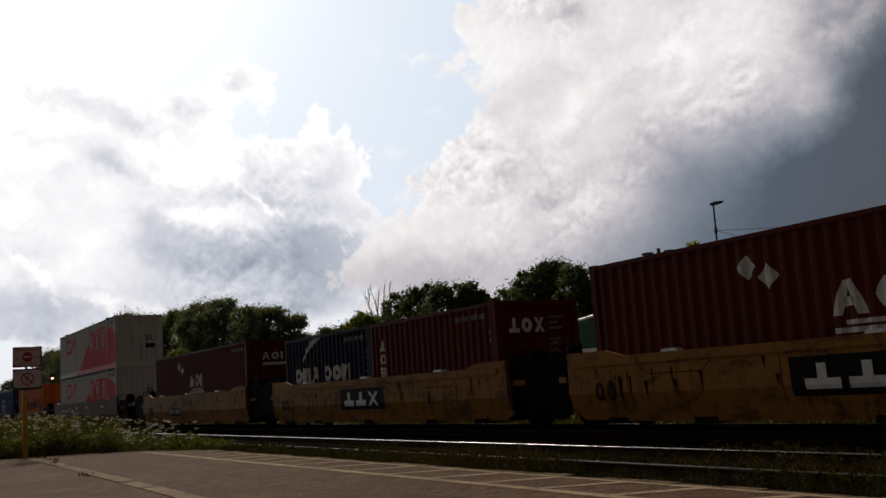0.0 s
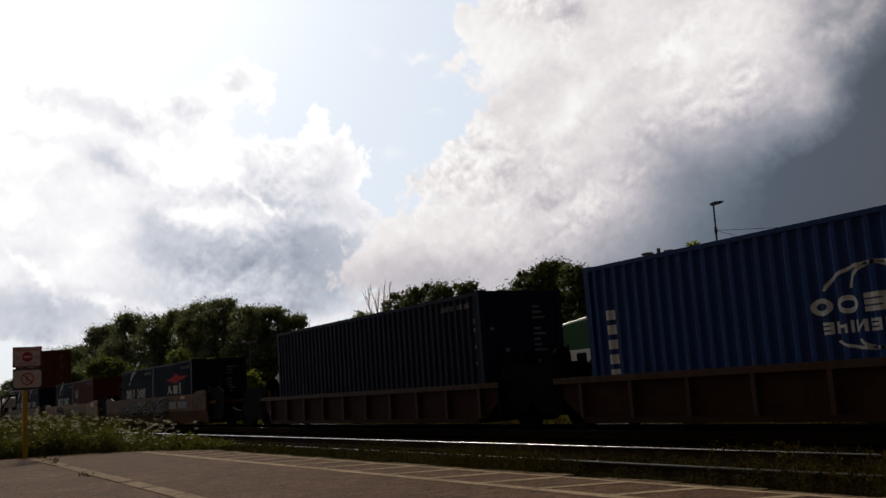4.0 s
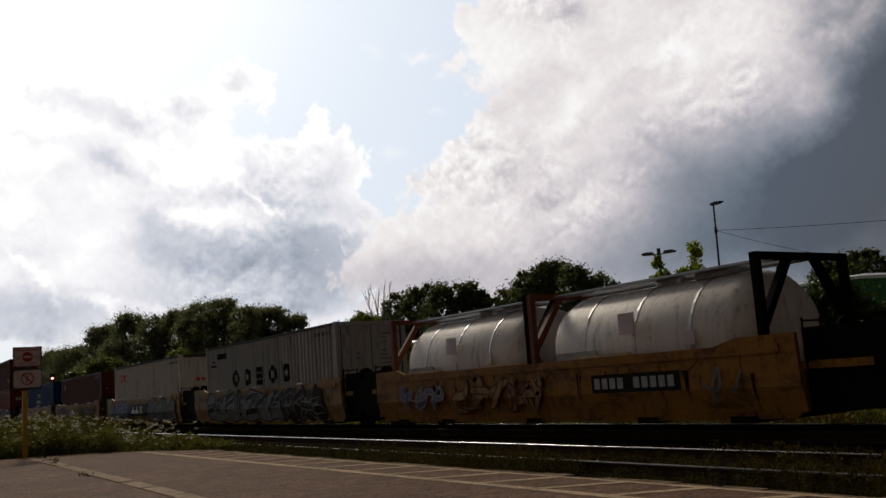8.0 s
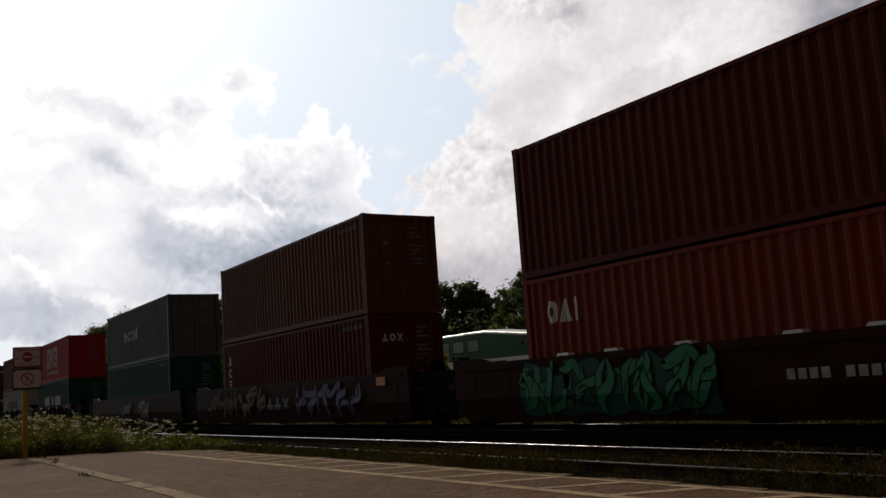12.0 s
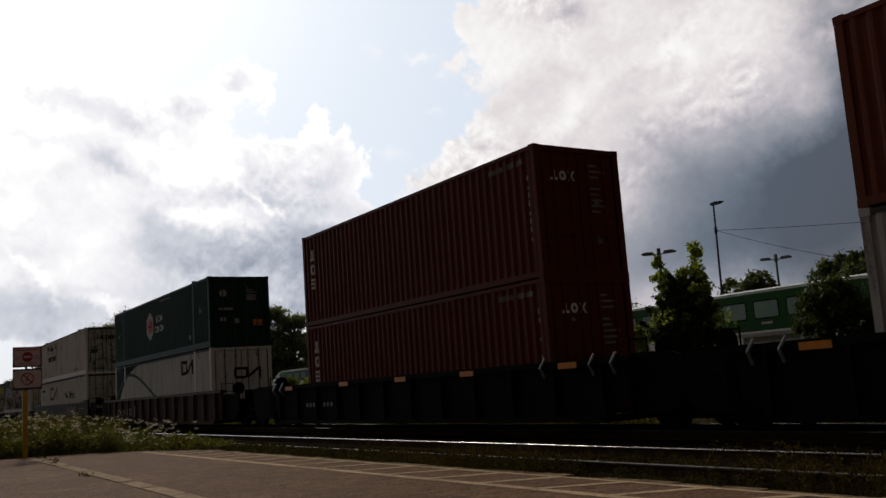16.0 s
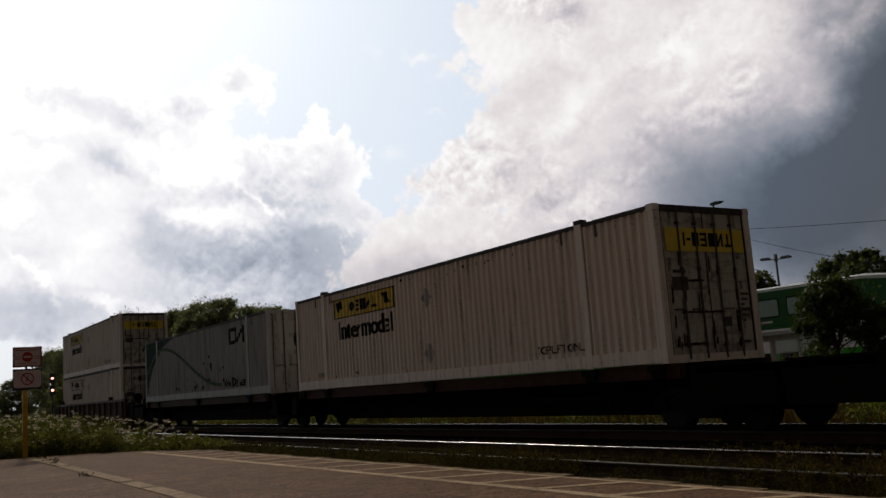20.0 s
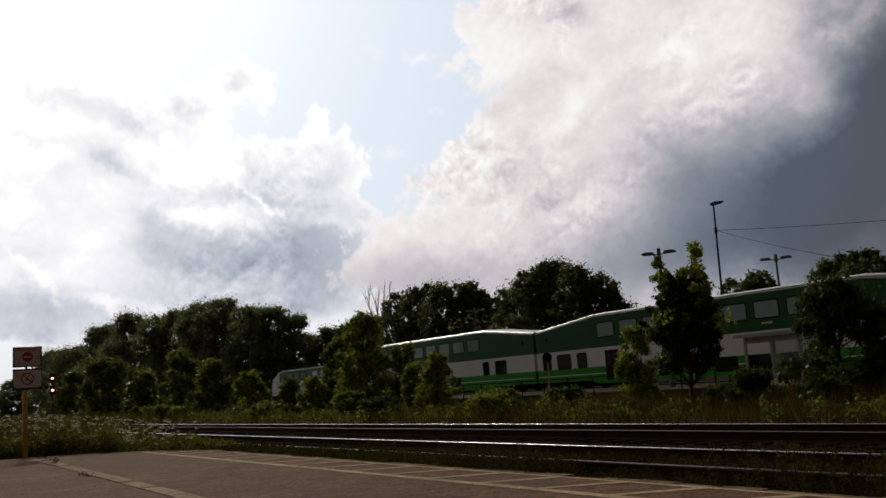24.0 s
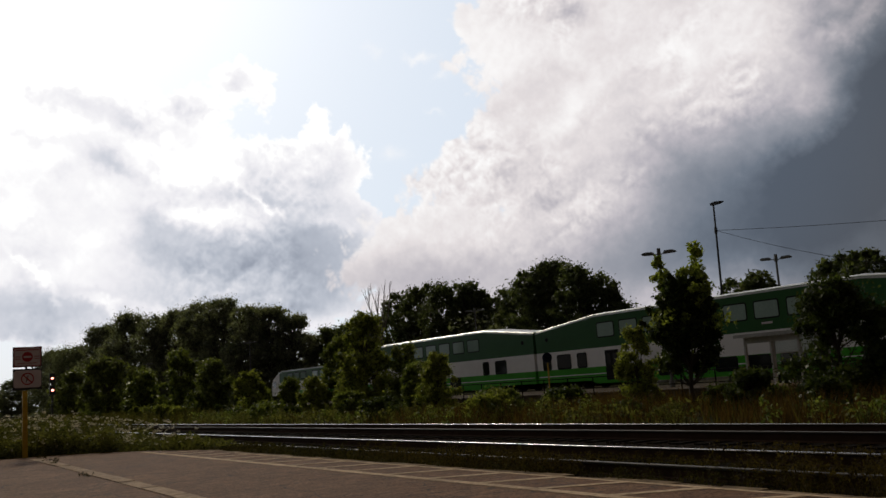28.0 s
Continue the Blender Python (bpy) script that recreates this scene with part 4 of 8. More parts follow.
def well_car(label, kind, paint, s0, s1, front_link, rear_link, truck_front=True, truck_rear=False, group="cars of the freight train"):
    """A well car from s0 (front) to s1 (rear) of its side sills; links reach on to the couplings."""
    mid, half = (s0 + s1) / 2, (s0 - s1) / 2
    c = thing("well_car", label, "rail car", pose(mid, DC, RAIL), group)
    MOVERS.append((c, mid, RAIL))
    f, r = front_link - mid, rear_link - mid
    key = (kind, round(half, 2))
    zt = {"A": 1.42, "C": 1.52, "B": 1.08, "B53": 1.48, "D": 1.42}[kind]
    yo = 1.50
    edge = WORN_EDGE if paint is RUST_CAR else paint
    for s in (-1, 1):
        if kind in ("A", "C"):
            def sill(bm):
                o = [(-half, zt + 0.12), (-half - 0.03, 0.42), (-half + 0.25, 0.24), (half - 0.25, 0.24), (half + 0.03, 0.42), (half, zt + 0.12), (half - 1.1, zt + 0.12), (half - 1.6, zt), (-half + 1.6, zt), (-half + 1.1, zt + 0.12)]
                prism(bm, o, s * (yo - 0.07), s * yo, "y")
                prism(bm, [(-half + 0.3, zt - 0.02), (half - 0.3, zt - 0.02), (half - 0.3, zt - 0.16), (-half + 0.3, zt - 0.16)], s * yo, s * (yo + 0.03), "y")
                prism(bm, [(-half + 0.95, 0.36), (half - 0.95, 0.36), (half - 0.95, 0.22), (-half + 0.95, 0.22)], s * yo, s * (yo + 0.04), "y")
                bmesh.ops.bisect_plane(bm, geom=bm.verts[:] + bm.edges[:] + bm.faces[:], plane_co=(0, 0, KNEE), plane_no=(0, 0, 1))
                for v in bm.verts:
                    v.co.y -= s * tuck(v.co.z)
            part("side_sill", (*key, s), sill, paint, c)
        else:
            def web(bm):
                prism(bm, [(-half, zt - 0.1), (half, zt - 0.1), (half, 0.7), (half - 0.7, 0.22), (-half + 0.7, 0.22), (-half, 0.7)], s * (yo - 0.16), s * (yo - 0.10), "y")
            part("web_plate", (*key, s), web, paint, c)
            part("top_chord", (*key, s), lambda bm: box(bm, -half - 0.1, half + 0.1, min(s * (yo - 0.2), s * yo), max(s * (yo - 0.2), s * yo), zt - 0.12, zt), edge, c)
            part("bottom_chord", (*key, s), lambda bm: box(bm, -half + 0.75, half - 0.75, min(s * (yo - 0.2), s * yo), max(s * (yo - 0.2), s * yo), 0.2, 0.30), paint, c)
            count = max(6, int(half * 2 / 1.35))
            for q in range(count):
                x = -half + 0.7 + (half * 2 - 1.4) * q / (count - 1)
                part("rib", (kind, s), lambda bm: box(bm, -0.045, 0.045, min(s * (yo - 0.11), s * (yo - 0.005)), max(s * (yo - 0.11), s * (yo - 0.005)), 0.30, zt - 0.12), edge, c, "", pose(x, 0, 0))
    part("well_floor", key, lambda bm: [box(bm, x - 0.25, x + 0.25, -1.42, 1.42, 0.18, 0.29) for x in (-half + 1.2, -half / 2, 0.0, half / 2, half - 1.2)], IRON, c)
    for e, link in ((1, f), (-1, r)):
        L = abs(link) - half

        def deck(bm):
            a, b = e * (half - 0.05), e * (half + max(L, 0.3))
            prism(bm, [(a, -1.42), (a, 1.42), (e * (half + L * 0.45), 1.35), (b, 0.42), (b, -0.42), (e * (half + L * 0.45), -1.35)], 0.98, 1.10, "z")
            box(bm, min(a, b), max(a, b), -0.32, 0.32, 0.62, 0.98)
            box(bm, min(a, a + e * 0.08), max(a, a + e * 0.08), -1.42, 1.42, 0.35, 0.98)
        part("end_platform", (*key, e, round(L, 2)), deck, paint if kind in ("A", "C") else IRON, c)

        if L > 0.4:
            tall = {"A": 1.60, "B53": 1.30}.get(kind, 1.45)
            for s in (-1, 1):
                def skirt(bm):
                    a, b = e * (half + 0.02), e * (half + L)
                    prism(bm, [(a, 0.34), (e * (half + L * 0.8), 0.40), (b, 0.62), (b, 1.36), (e * (half + L * 0.75), tall), (a, tall)], s * 1.28, s * 1.34, "y")
                part("end_skirt", (*key, e, s, round(L, 2)), skirt, IRON, c, "black end plate")

        def rails(bm):
            x = e * (half + 0.12)
            for y in (-1.44, -1.0):
                rod(bm, (x, y, 0.45), (x, y, 1.75), 0.018, n=6)
            for z in (0.5, 0.8, 1.1, 1.4, 1.7):
                rod(bm, (x, -1.44, z), (x, -1.0, z), 0.016, n=6)
        part("ladder", (e, round(half, 2)), rails, IRON, c)
        b = part("brake_wheel", (e, round(half, 2)), lambda bm: rod(bm, (e * (half + 0.45), -0.9, 1.5), (e * (half + 0.5), -0.9, 1.5), 0.24, n=14), IRON, c)
        part("spindle", (e, round(half, 2)), lambda bm: rod(bm, (e * (half + 0.52), -0.9, 1.08), (e * (half + 0.52), -0.9, 1.5), 0.025), IRON, b)
        part("valve_box", (e, round(half, 2)), lambda bm: box(bm, e * (half + 0.8) - 0.2, e * (half + 0.8) + 0.2, -0.7, -0.1, 1.1, 1.42), IRON, c)
        part("air_tank", (e, round(half, 2)), lambda bm: rod(bm, (e * (half + 0.3), 0.6, 1.25), (e * (half + 0.9), 0.6, 1.25), 0.16, n=10), IRON, c)
    if truck_front:
        truck(c, f)
    if truck_rear:
        truck(c, r)
    c["half"] = yo
    if kind in ("A", "C"):
        c["tucked"] = 1.0
        worn = random.Random(int(-s0 * 7))

        def seams(bm):
            for q in range(7):
                x = -half + 1.2 + (2 * half - 2.4) * q / 6 + worn.uniform(-0.25, 0.25)
                bar(bm, x, x + 0.014, 0.40 + worn.uniform(0, 0.25), zt - 0.18)
        painted("seam", seams, SEAM, c, yo + 0.002, False, "dark weld seams")

        def gussets(bm):
            for x in (-half * 0.58, 0.0, half * 0.58):
                ribbon(bm, [(x - 0.85, zt - 0.20), (x - 0.62, zt - 0.36), (x + 0.62, zt - 0.36), (x + 0.85, zt - 0.20)], 0.016)
        painted("seam", gussets, SEAM, c, yo + 0.002, False, "dark edge of a gusset plate")

        def drips(bm):
            for q in range(26):
                x, z, w = worn.uniform(-half + 0.4, half - 0.4), zt - worn.uniform(0.17, 0.5), worn.uniform(0.012, 0.05)
                poly(bm, ((x - w, z), (x + w, z), (x + w * 0.3, z - worn.uniform(0.15, 0.7))))
        painted("rust_patch", drips, SEAM, c, yo + 0.003, False, "dark rusty runs")
    return c


def pads(c, xs, zt):
    for x in xs:
        part("guide_pad", "p", lambda bm: prism(bm, [(-0.20, 0.0), (0.20, 0.0), (0.16, 0.055), (-0.16, 0.055)], -0.10, 0.06, "y"), PAD, c, "bright worn guide pad", pose(x, -1.42, zt))


def plate(c, x0, x1, z0, z1, mat=O_PAINT, name="reflector"):
    """A thin plate on the side of a car."""
    part(name, None, lambda bm: box(bm, x0, x1, -0.012, 0.0, z0, z1), mat, c, "", pose(0, -c["half"] - 0.031, 0))


def number_bars(c, x0, x1, z0, z1, back=K_PAINT):
    """An unreadable row of marks on a dark field."""
    if back:
        painted("number_field", lambda bm: bar(bm, x0 - 0.08, x1 + 0.08, z0 - 0.07, z1 + 0.07), back, c, c["half"] + 0.001, False)

    def marks(bm):
        k = 10
        for q in range(k):
            if q != 4:
                u = x0 + (x1 - x0) * q / k
                bar(bm, u, u + (x1 - x0) / k * 0.72, z0, z1)
    painted("number_marking", marks, DULL, c, c["half"] + 0.007, False, "row of white bars")


def curl(pts, n=7):
    """A smooth line through the middles of the given points."""
    out = [pts[0]]
    for a, b, c in zip(pts, pts[1:], pts[2:]):
        m, k = ((a[0] + b[0]) / 2, (a[1] + b[1]) / 2), ((b[0] + c[0]) / 2, (b[1] + c[1]) / 2)
        for i in range(n):
            u = i / (n - 1)
            out.append(tuple((1 - u) ** 2 * m[d] + 2 * u * (1 - u) * b[d] + u * u * k[d] for d in (0, 1)))
    return out + [pts[-1]]


def taper(bm, pts, t0, t1, lift=0.0):
    """A brush stroke that swells from t0 to t1 and ends in a point."""
    k = len(pts) - 1
    prev = None
    for i, (x, z) in enumerate(pts):
        x2, z2 = pts[min(i + 1, k)]
        x1, z1 = pts[max(i - 1, 0)]
        l = math.hypot(x2 - x1, z2 - z1) or 1
        u = i / k
        t = (t0 + (t1 - t0) * math.sin(u * 3.1416)) if 0 < i < k else t0 * 0.3
        nx, nz = -(z2 - z1) / l * t / 2, (x2 - x1) / l * t / 2
        a, b = bm.verts.new((x + nx, -lift, z + nz)), bm.verts.new((x - nx, -lift, z - nz))
        if prev:
            bm.faces.new((prev[0], a, b, prev[1]))
        prev = (a, b)


def fat_strokes(bm, seed, x0, x1, z0, z1, count, grow):
    """Interlocking fat strokes, two or three to each figure, leaning into one another."""
    r = random.Random(seed)
    lift = 0.0
    step, h = (x1 - x0) / count, z1 - z0
    for k in range(count):
        cx = x0 + k * step
        lean = r.uniform(0.1, 0.5) * step
        for q in range(r.choice((2, 3, 3))):
            up = r.random() < 0.65
            a = (cx + r.uniform(0.0, 0.35) * step, z0 + r.uniform(0.02, 0.2) * h)
            b = (cx + lean + r.uniform(0.1, 0.8) * step, z1 - r.uniform(0.02, 0.2) * h)
            if not up:
                a = (cx + r.uniform(-0.1, 0.3) * step, z0 + r.uniform(0.2, 0.85) * h)
                b = (cx + lean + r.uniform(0.7, 1.3) * step, z0 + r.uniform(0.1, 0.9) * h)
            m1 = (a[0] + r.uniform(-0.3, 0.6) * step, (a[1] + b[1]) / 2 + r.uniform(-0.3, 0.3) * h)
            m2 = (b[0] + r.uniform(-0.5, 0.3) * step, (a[1] + b[1]) / 2 + r.uniform(-0.2, 0.4) * h)
            w = r.uniform(0.13, 0.24) * min(1.0, h)
            pts = [(min(max(x, x0 - 0.05), x1 + 0.05), min(max(z, z0), z1)) for x, z in curl([a, m1, m2, b])]
            lift += 0.0012
            taper(bm, pts, w * 0.55 + grow, w + grow, lift)


def cloud_shape(bm, seed, x0, x1, z0, z1):
    """A field with a wavy upper edge."""
    r = random.Random(seed)
    n = 22
    a, b = r.uniform(0, 6), r.uniform(0, 6)
    top = [(x0 + (x1 - x0) * i / n, z1 - 0.12 * (z1 - z0) * (1 + math.sin(i * 0.9 + a)) - 0.06 * (1 + math.sin(i * 2.1 + b)) - (0.35 if i in (0, n) else 0)) for i in range(n + 1)]
    low = [(x0 + (x1 - x0) * i / n, z0 + 0.05 * (1 + math.sin(i * 1.3 + b))) for i in range(n + 1)]
    for i in range(n):
        poly(bm, (low[i], low[i + 1], top[i + 1], top[i]))


def tag(c, seed, x0, x1, z0, z1, fill, edge, count, field=None):
    """Sprayed writing that cannot be read: fat strokes with an outline, and loose strokes over them."""
    h = c["half"]
    if field:
        painted("spray_outline", lambda bm: cloud_shape(bm, seed, x0 - 0.12, x1 + 0.12, z0 - 0.04, z1 + 0.07), K_PAINT, c, h + 0.036, False, "sprayed dark edge")
        painted("spray_field", lambda bm: cloud_shape(bm, seed, x0 - 0.05, x1 + 0.05, z0, z1), field, c, h + 0.040, False, "sprayed background")
    if fill:
        if edge:
            painted("spray_outline", lambda bm: fat_strokes(bm, seed, x0, x1, z0, z1, count, 0.055), edge, c, h + 0.044, False, "sprayed outline")
        painted("spray_paint", lambda bm: fat_strokes(bm, seed, x0, x1, z0, z1, count, 0.0), fill, c, h + 0.0446, False, "fat sprayed strokes")
        painted("spray_outline", lambda bm: scrawl(bm, seed + 1, x0, x1, z0 + 0.1, z1 - 0.08, 0.03, max(2, count // 2)), edge or K_PAINT, c, h + 0.078, False, "thin sprayed strokes")
    elif edge:
        painted("spray_outline", lambda bm: scrawl(bm, seed, x0, x1, z0, z1, 0.055, count), edge, c, h + 0.045, False, "thin sprayed strokes")


def bubbles(c, seed, x0, x1, z0, z1, fill, count):
    """Fat rounded upright figures, side by side, each with a dark edge."""
    r = random.Random(seed)
    step = (x1 - x0) / count
    figures = []
    for k in range(count):
        cx, w, a, b = x0 + (k + 0.5) * step, step * r.uniform(0.40, 0.46), z0 + r.uniform(0.0, 0.12), z1 - r.uniform(0.0, 0.14)
        lean = r.uniform(-0.10, 0.10)
        figures.append((cx, w, a, b, lean))

    def draw(bm, grow):
        for q, (cx, w, a, b, lean) in enumerate(figures):
            pts = []
            for i in range(20):
                g = 2 * math.pi * i / 20
                e = (abs(math.cos(g)) ** 0.7 * (1 if math.cos(g) > 0 else -1), abs(math.sin(g)) ** 0.55 * (1 if math.sin(g) > 0 else -1))
                z = (a + b) / 2 + ((b - a) / 2 + grow) * e[1]
                pts.append((cx + (w + grow) * e[0] * (1.0 + 0.12 * math.sin(3 * g + q)) + lean * e[1], z))
            poly(bm, pts)
    painted("spray_outline", lambda bm: draw(bm, 0.05), K_PAINT, c, c["half"] + 0.040, False, "sprayed dark edge")
    painted("spray_paint", lambda bm: draw(bm, -0.02), fill, c, c["half"] + 0.046, False, "fat rounded cream figures")


def spine_car(label, s0, s1, truck_front=True, truck_rear=False):
    mid, half = (s0 + s1) / 2, (s0 - s1) / 2
    c = thing("spine_car", label, "rail car", pose(mid, DC, RAIL), "cars of the freight train")
    MOVERS.append((c, mid, RAIL))
    part("centre_sill", round(half, 1), lambda bm: (box(bm, -half - 0.4, half + 0.4, -0.36, 0.36, 0.62, 1.19), box(bm, -half + 1.5, half - 1.5, -0.40, 0.40, 0.26, 0.62)), BLACK_CAR, c)
    for x in (-half + 0.6, -6.0, 0.0, 6.0, half - 0.6):
        part("cross_arm", "a", lambda bm: (prism(bm, [(-1.30, 1.08), (1.30, 1.08), (1.30, 0.96), (0.4, 0.70), (-0.4, 0.70), (-1.30, 0.96)], -0.14, 0.14, "x"), box(bm, -0.2, 0.2, -1.34, -1.0, 1.08, 1.20), box(bm, -0.2, 0.2, 1.0, 1.34, 1.08, 1.20)), BLACK_CAR, c, "", pose(x, 0, 0))
    for s in (-1, 1):
        part("side_step", s, lambda bm: (box(bm, -1.0, 1.0, min(s * 1.2, s * 1.3), max(s * 1.2, s * 1.3), 0.62, 0.68), rod(bm, (-0.95, s * 1.25, 0.65), (-0.95, s * 0.9, 1.0), 0.02), rod(bm, (0.95, s * 1.25, 0.65), (0.95, s * 0.9, 1.0), 0.02)), IRON, c, "", pose(half - 3.2, 0, 0))
    for s in (-1, 1):
        part("side_stringer", (s, round(half, 1)), lambda bm: box(bm, -half + 0.1, half - 0.1, min(s * 1.10, s * 1.24), max(s * 1.10, s * 1.24), 0.94, 1.205), RUST_CAR, c, "rusty brown stringer")
    for e in (-1, 1):
        part("end_platform", e, lambda bm: (box(bm, min(e * (half + 0.35), e * (half + 1.95)), max(e * (half + 0.35), e * (half + 1.95)), -1.32, 1.32, 1.00, 1.12), box(bm, min(e * half, e * (half + 1.95)), max(e * half, e * (half + 1.95)), -0.45, 0.45, 0.62, 1.0)), IRON, c, "", pose(0, 0, 0))
        for s in (-1, 1):
            part("end_skirt", (e, s), lambda bm: prism(bm, [(e * (half + 0.2), 0.86), (e * (half + 0.3), 0.46), (e * (half + 1.9), 0.46), (e * (half + 1.95), 1.10), (e * (half + 0.9), 1.17), (e * (half + 0.2), 1.16)], s * 1.26, s * 1.32, "y"), IRON, c, "black end plate")
    part("hitch", "h", lambda bm: (box(bm, -0.4, 0.4, -0.45, 0.45, 1.10, 1.198), rod(bm, (-0.3, -0.7, 0.8), (-0.3, 0.7, 0.8), 0.22, n=12)), IRON, c, "", pose(half - 2.0, 0, 0))
    if truck_front:
        truck(c, half + 0.2)
    if truck_rear:
        truck(c, -half - 0.2)
    c["half"] = 1.27
    return c


def tank_container(label, front, bottom):
    """A twenty-foot tank in a frame."""
    hx, hy, h = 3.029, 1.219, 2.591
    c = thing("tank_container", label, "tank container", pose(front - hx, DC, RAIL + bottom), "tanks on the train")
    MOVERS.append((c, front - hx, RAIL + bottom))
    c["half"] = hy
    prof = [(-2.78, 0.15), (-2.74, 0.55), (-2.62, 0.85), (-2.42, 1.04), (-2.15, 1.13), (2.15, 1.13), (2.42, 1.04), (2.62, 0.85), (2.74, 0.55), (2.78, 0.15)]
    part("tank_shell", "t", lambda bm: lathe(bm, prof, 32, 0, 1.30), TANK, c, "brushed steel shell", smooth=True)
    for x in (-1.4, 0.0, 1.4):
        part("band", "b", lambda bm: lathe(bm, [(-0.03, 1.12), (-0.03, 1.142), (0.03, 1.142), (0.03, 1.12)], 32, 0, 1.30), GALV, c, "", pose(x, 0, 0))
    for e in (-1, 1):
        def fr(bm):
            x0, x1 = min(e * hx, e * (hx - 0.13)), max(e * hx, e * (hx - 0.13))
            for s in (-1, 1):
                box(bm, x0, x1, min(s * hy, s * (hy - 0.13)), max(s * hy, s * (hy - 0.13)), 0, h)
                prism(bm, [(s * (hy - 0.13), 1.0), (s * 0.45, 0.12), (s * 0.30, 0.12), (s * (hy - 0.13), 1.25)], x0, x1, "x")
                prism(bm, [(s * (hy - 0.13), 1.6), (s * 0.45, h - 0.12), (s * 0.30, h - 0.12), (s * (hy - 0.13), 1.35)], x0, x1, "x")
            box(bm, x0, x1, -hy + 0.13, hy - 0.13, 0, 0.12)
            box(bm, x0, x1, -hy + 0.13, hy - 0.13, h - 0.12, h)
        part("end_frame", e, fr, IRON if e > 0 else BROWN, c, "dark steel end frame")
    for s in (-1, 1):
        part("walkway", s, lambda bm: box(bm, -2.8, 2.8, min(s * 0.15, s * 0.62), max(s * 0.15, s * 0.62), h - 0.09, h - 0.05), GALV, c)
    part("manlid", "m", lambda bm: rod(bm, (0, 0, 2.38), (0, 0, 2.56), 0.27, n=16), GALV, c)
    part("valve_box", "v", lambda bm: box(bm, -0.5, 0.3, -0.3, 0.3, 2.40, 2.54), GALV, c, "", pose(1.4, 0, 0))

    # a name board and placards hung on the side of the frame
    for x0, x1, z0, z1, mat in ((-2.2, -1.0, 1.0, 1.26, SPRAY_WHITE), (-0.3, 0.1, 1.5, 1.9, SIGN_W), (1.3, 1.55, 1.2, 1.45, SIGN_W)):
        part("placard", None, lambda bm: box(bm, x0, x1, -1.20, -1.17, z0, z1), mat, c, "pale board")
    part("side_rail", "s", lambda bm: (box(bm, -2.9, 2.9, -1.21, -1.14, 0.0, 0.14), box(bm, -2.9, 2.9, 1.14, 1.21, 0.0, 0.14)), IRON, c)
    return c

# ------------------------------------------------------------------ ground, platform and tracks
def ground_sheet(bm):
    """One sheet to the horizon, finer and rolling near the tracks."""
    xs = [-2600, -1200, -600, -300] + [-200 + 4 * i for i in range(60)] + [60, 200, 600, 2600]
    ys = [-2600, -600, -100, -20, 3, 5.5, 7.6, 8.0, 10.6, 12.0, 15.2, 16.6, 18, 20, 22, 24, 26, 28, 29.5, 50, 90, 200, 700, 2600]

    def z(x, y):
        if 7.8 < y < 15.6:
            return -0.32
        if 16.0 < y < 29.6:
            return -0.30 + 0.13 * noise.noise(Vector((x * 0.15, y * 0.3, 0)))
        return -0.22
    g = [[bm.verts.new((x, y, z(x, y))) for y in ys] for x in xs]
    for a, b in zip(g, g[1:]):
        for j in range(len(ys) - 1):
            bm.faces.new((a[j], b[j], b[j + 1], a[j + 1]))


tagged(part("ground", "sheet", ground_sheet, SOIL, None), "weedy brown soil with patchy grass along the railway", "ground", kind="structure")

platform = thing("pavement", "worn brown asphalt platform with faded lines beside the tracks", "platform", kind="structure")
END_Y, END_X = (-60.0, 1.0, 3.3, 4.6, 5.7, 6.45, 7.145), (-28.6, -28.0, -27.75, -27.05, -25.85, -24.6, -22.6)      # the platform's slanting end
part("asphalt_slab", "s", lambda bm: prism(bm, [(60.0, -60.0), (60.0, 7.145)] + list(zip(END_X, END_Y))[::-1], -0.4, 0.0, "z"), ASPHALT, platform)
EDGE = random.Random(5)
for i in range(47):
    x1 = 4.0 - i * 0.57
    part("kerb_stone", ("k", i % 5), lambda bm: prism(bm, [(0.0, -0.02), (0.23, -0.02 - 0.006 * (i % 3)), (0.27, -0.05 - 0.012 * (i % 4)), (0.275, -0.30), (0.0, -0.30)], -0.27, 0.28 - 0.008 * (i % 4), "x"), KERB, platform, "", pose(x1, 7.15, 0.012 + EDGE.uniform(-0.006, 0.006), 0, EDGE.uniform(-0.5, 0.5), EDGE.uniform(-0.6, 0.6)))
part("platform_line", "long", lambda bm: box(bm, -24.2, 30.0, 6.13, 6.28, 0.002, 0.006), LINE, platform, "faded tan safety line")
part("edge_line", "long", lambda bm: box(bm, -20.0, 30.0, 7.05, 7.13, 0.002, 0.006), LINE, platform, "faded tan line along the kerb")
for i in range(22):
    x = -22.79 + i * 1.13
    part("hatch_line", "h", lambda bm: prism(bm, [(-0.08, 0.0), (0.08, 0.0), (0.52, 0.76), (0.36, 0.76)], 0.002, 0.006, "z"), LINE, platform, "", pose(x, 6.28, 0))
for i in range(19):
    x = -25.9 + i * 1.52
    part("concrete_strip", ("c", i % 4), lambda bm: box(bm, 0.0, 1.49 - 0.02 * (i % 4), 0.0, 0.25, -0.1, 0.010 + 0.003 * (i % 3)), PALE_CONCRETE, platform, "pale concrete strip slab", pose(x, 3.45 - 0.0275 * (x + 12.0), EDGE.uniform(-0.004, 0.004), 0, 0, -1.57 + EDGE.uniform(-0.5, 0.5)))


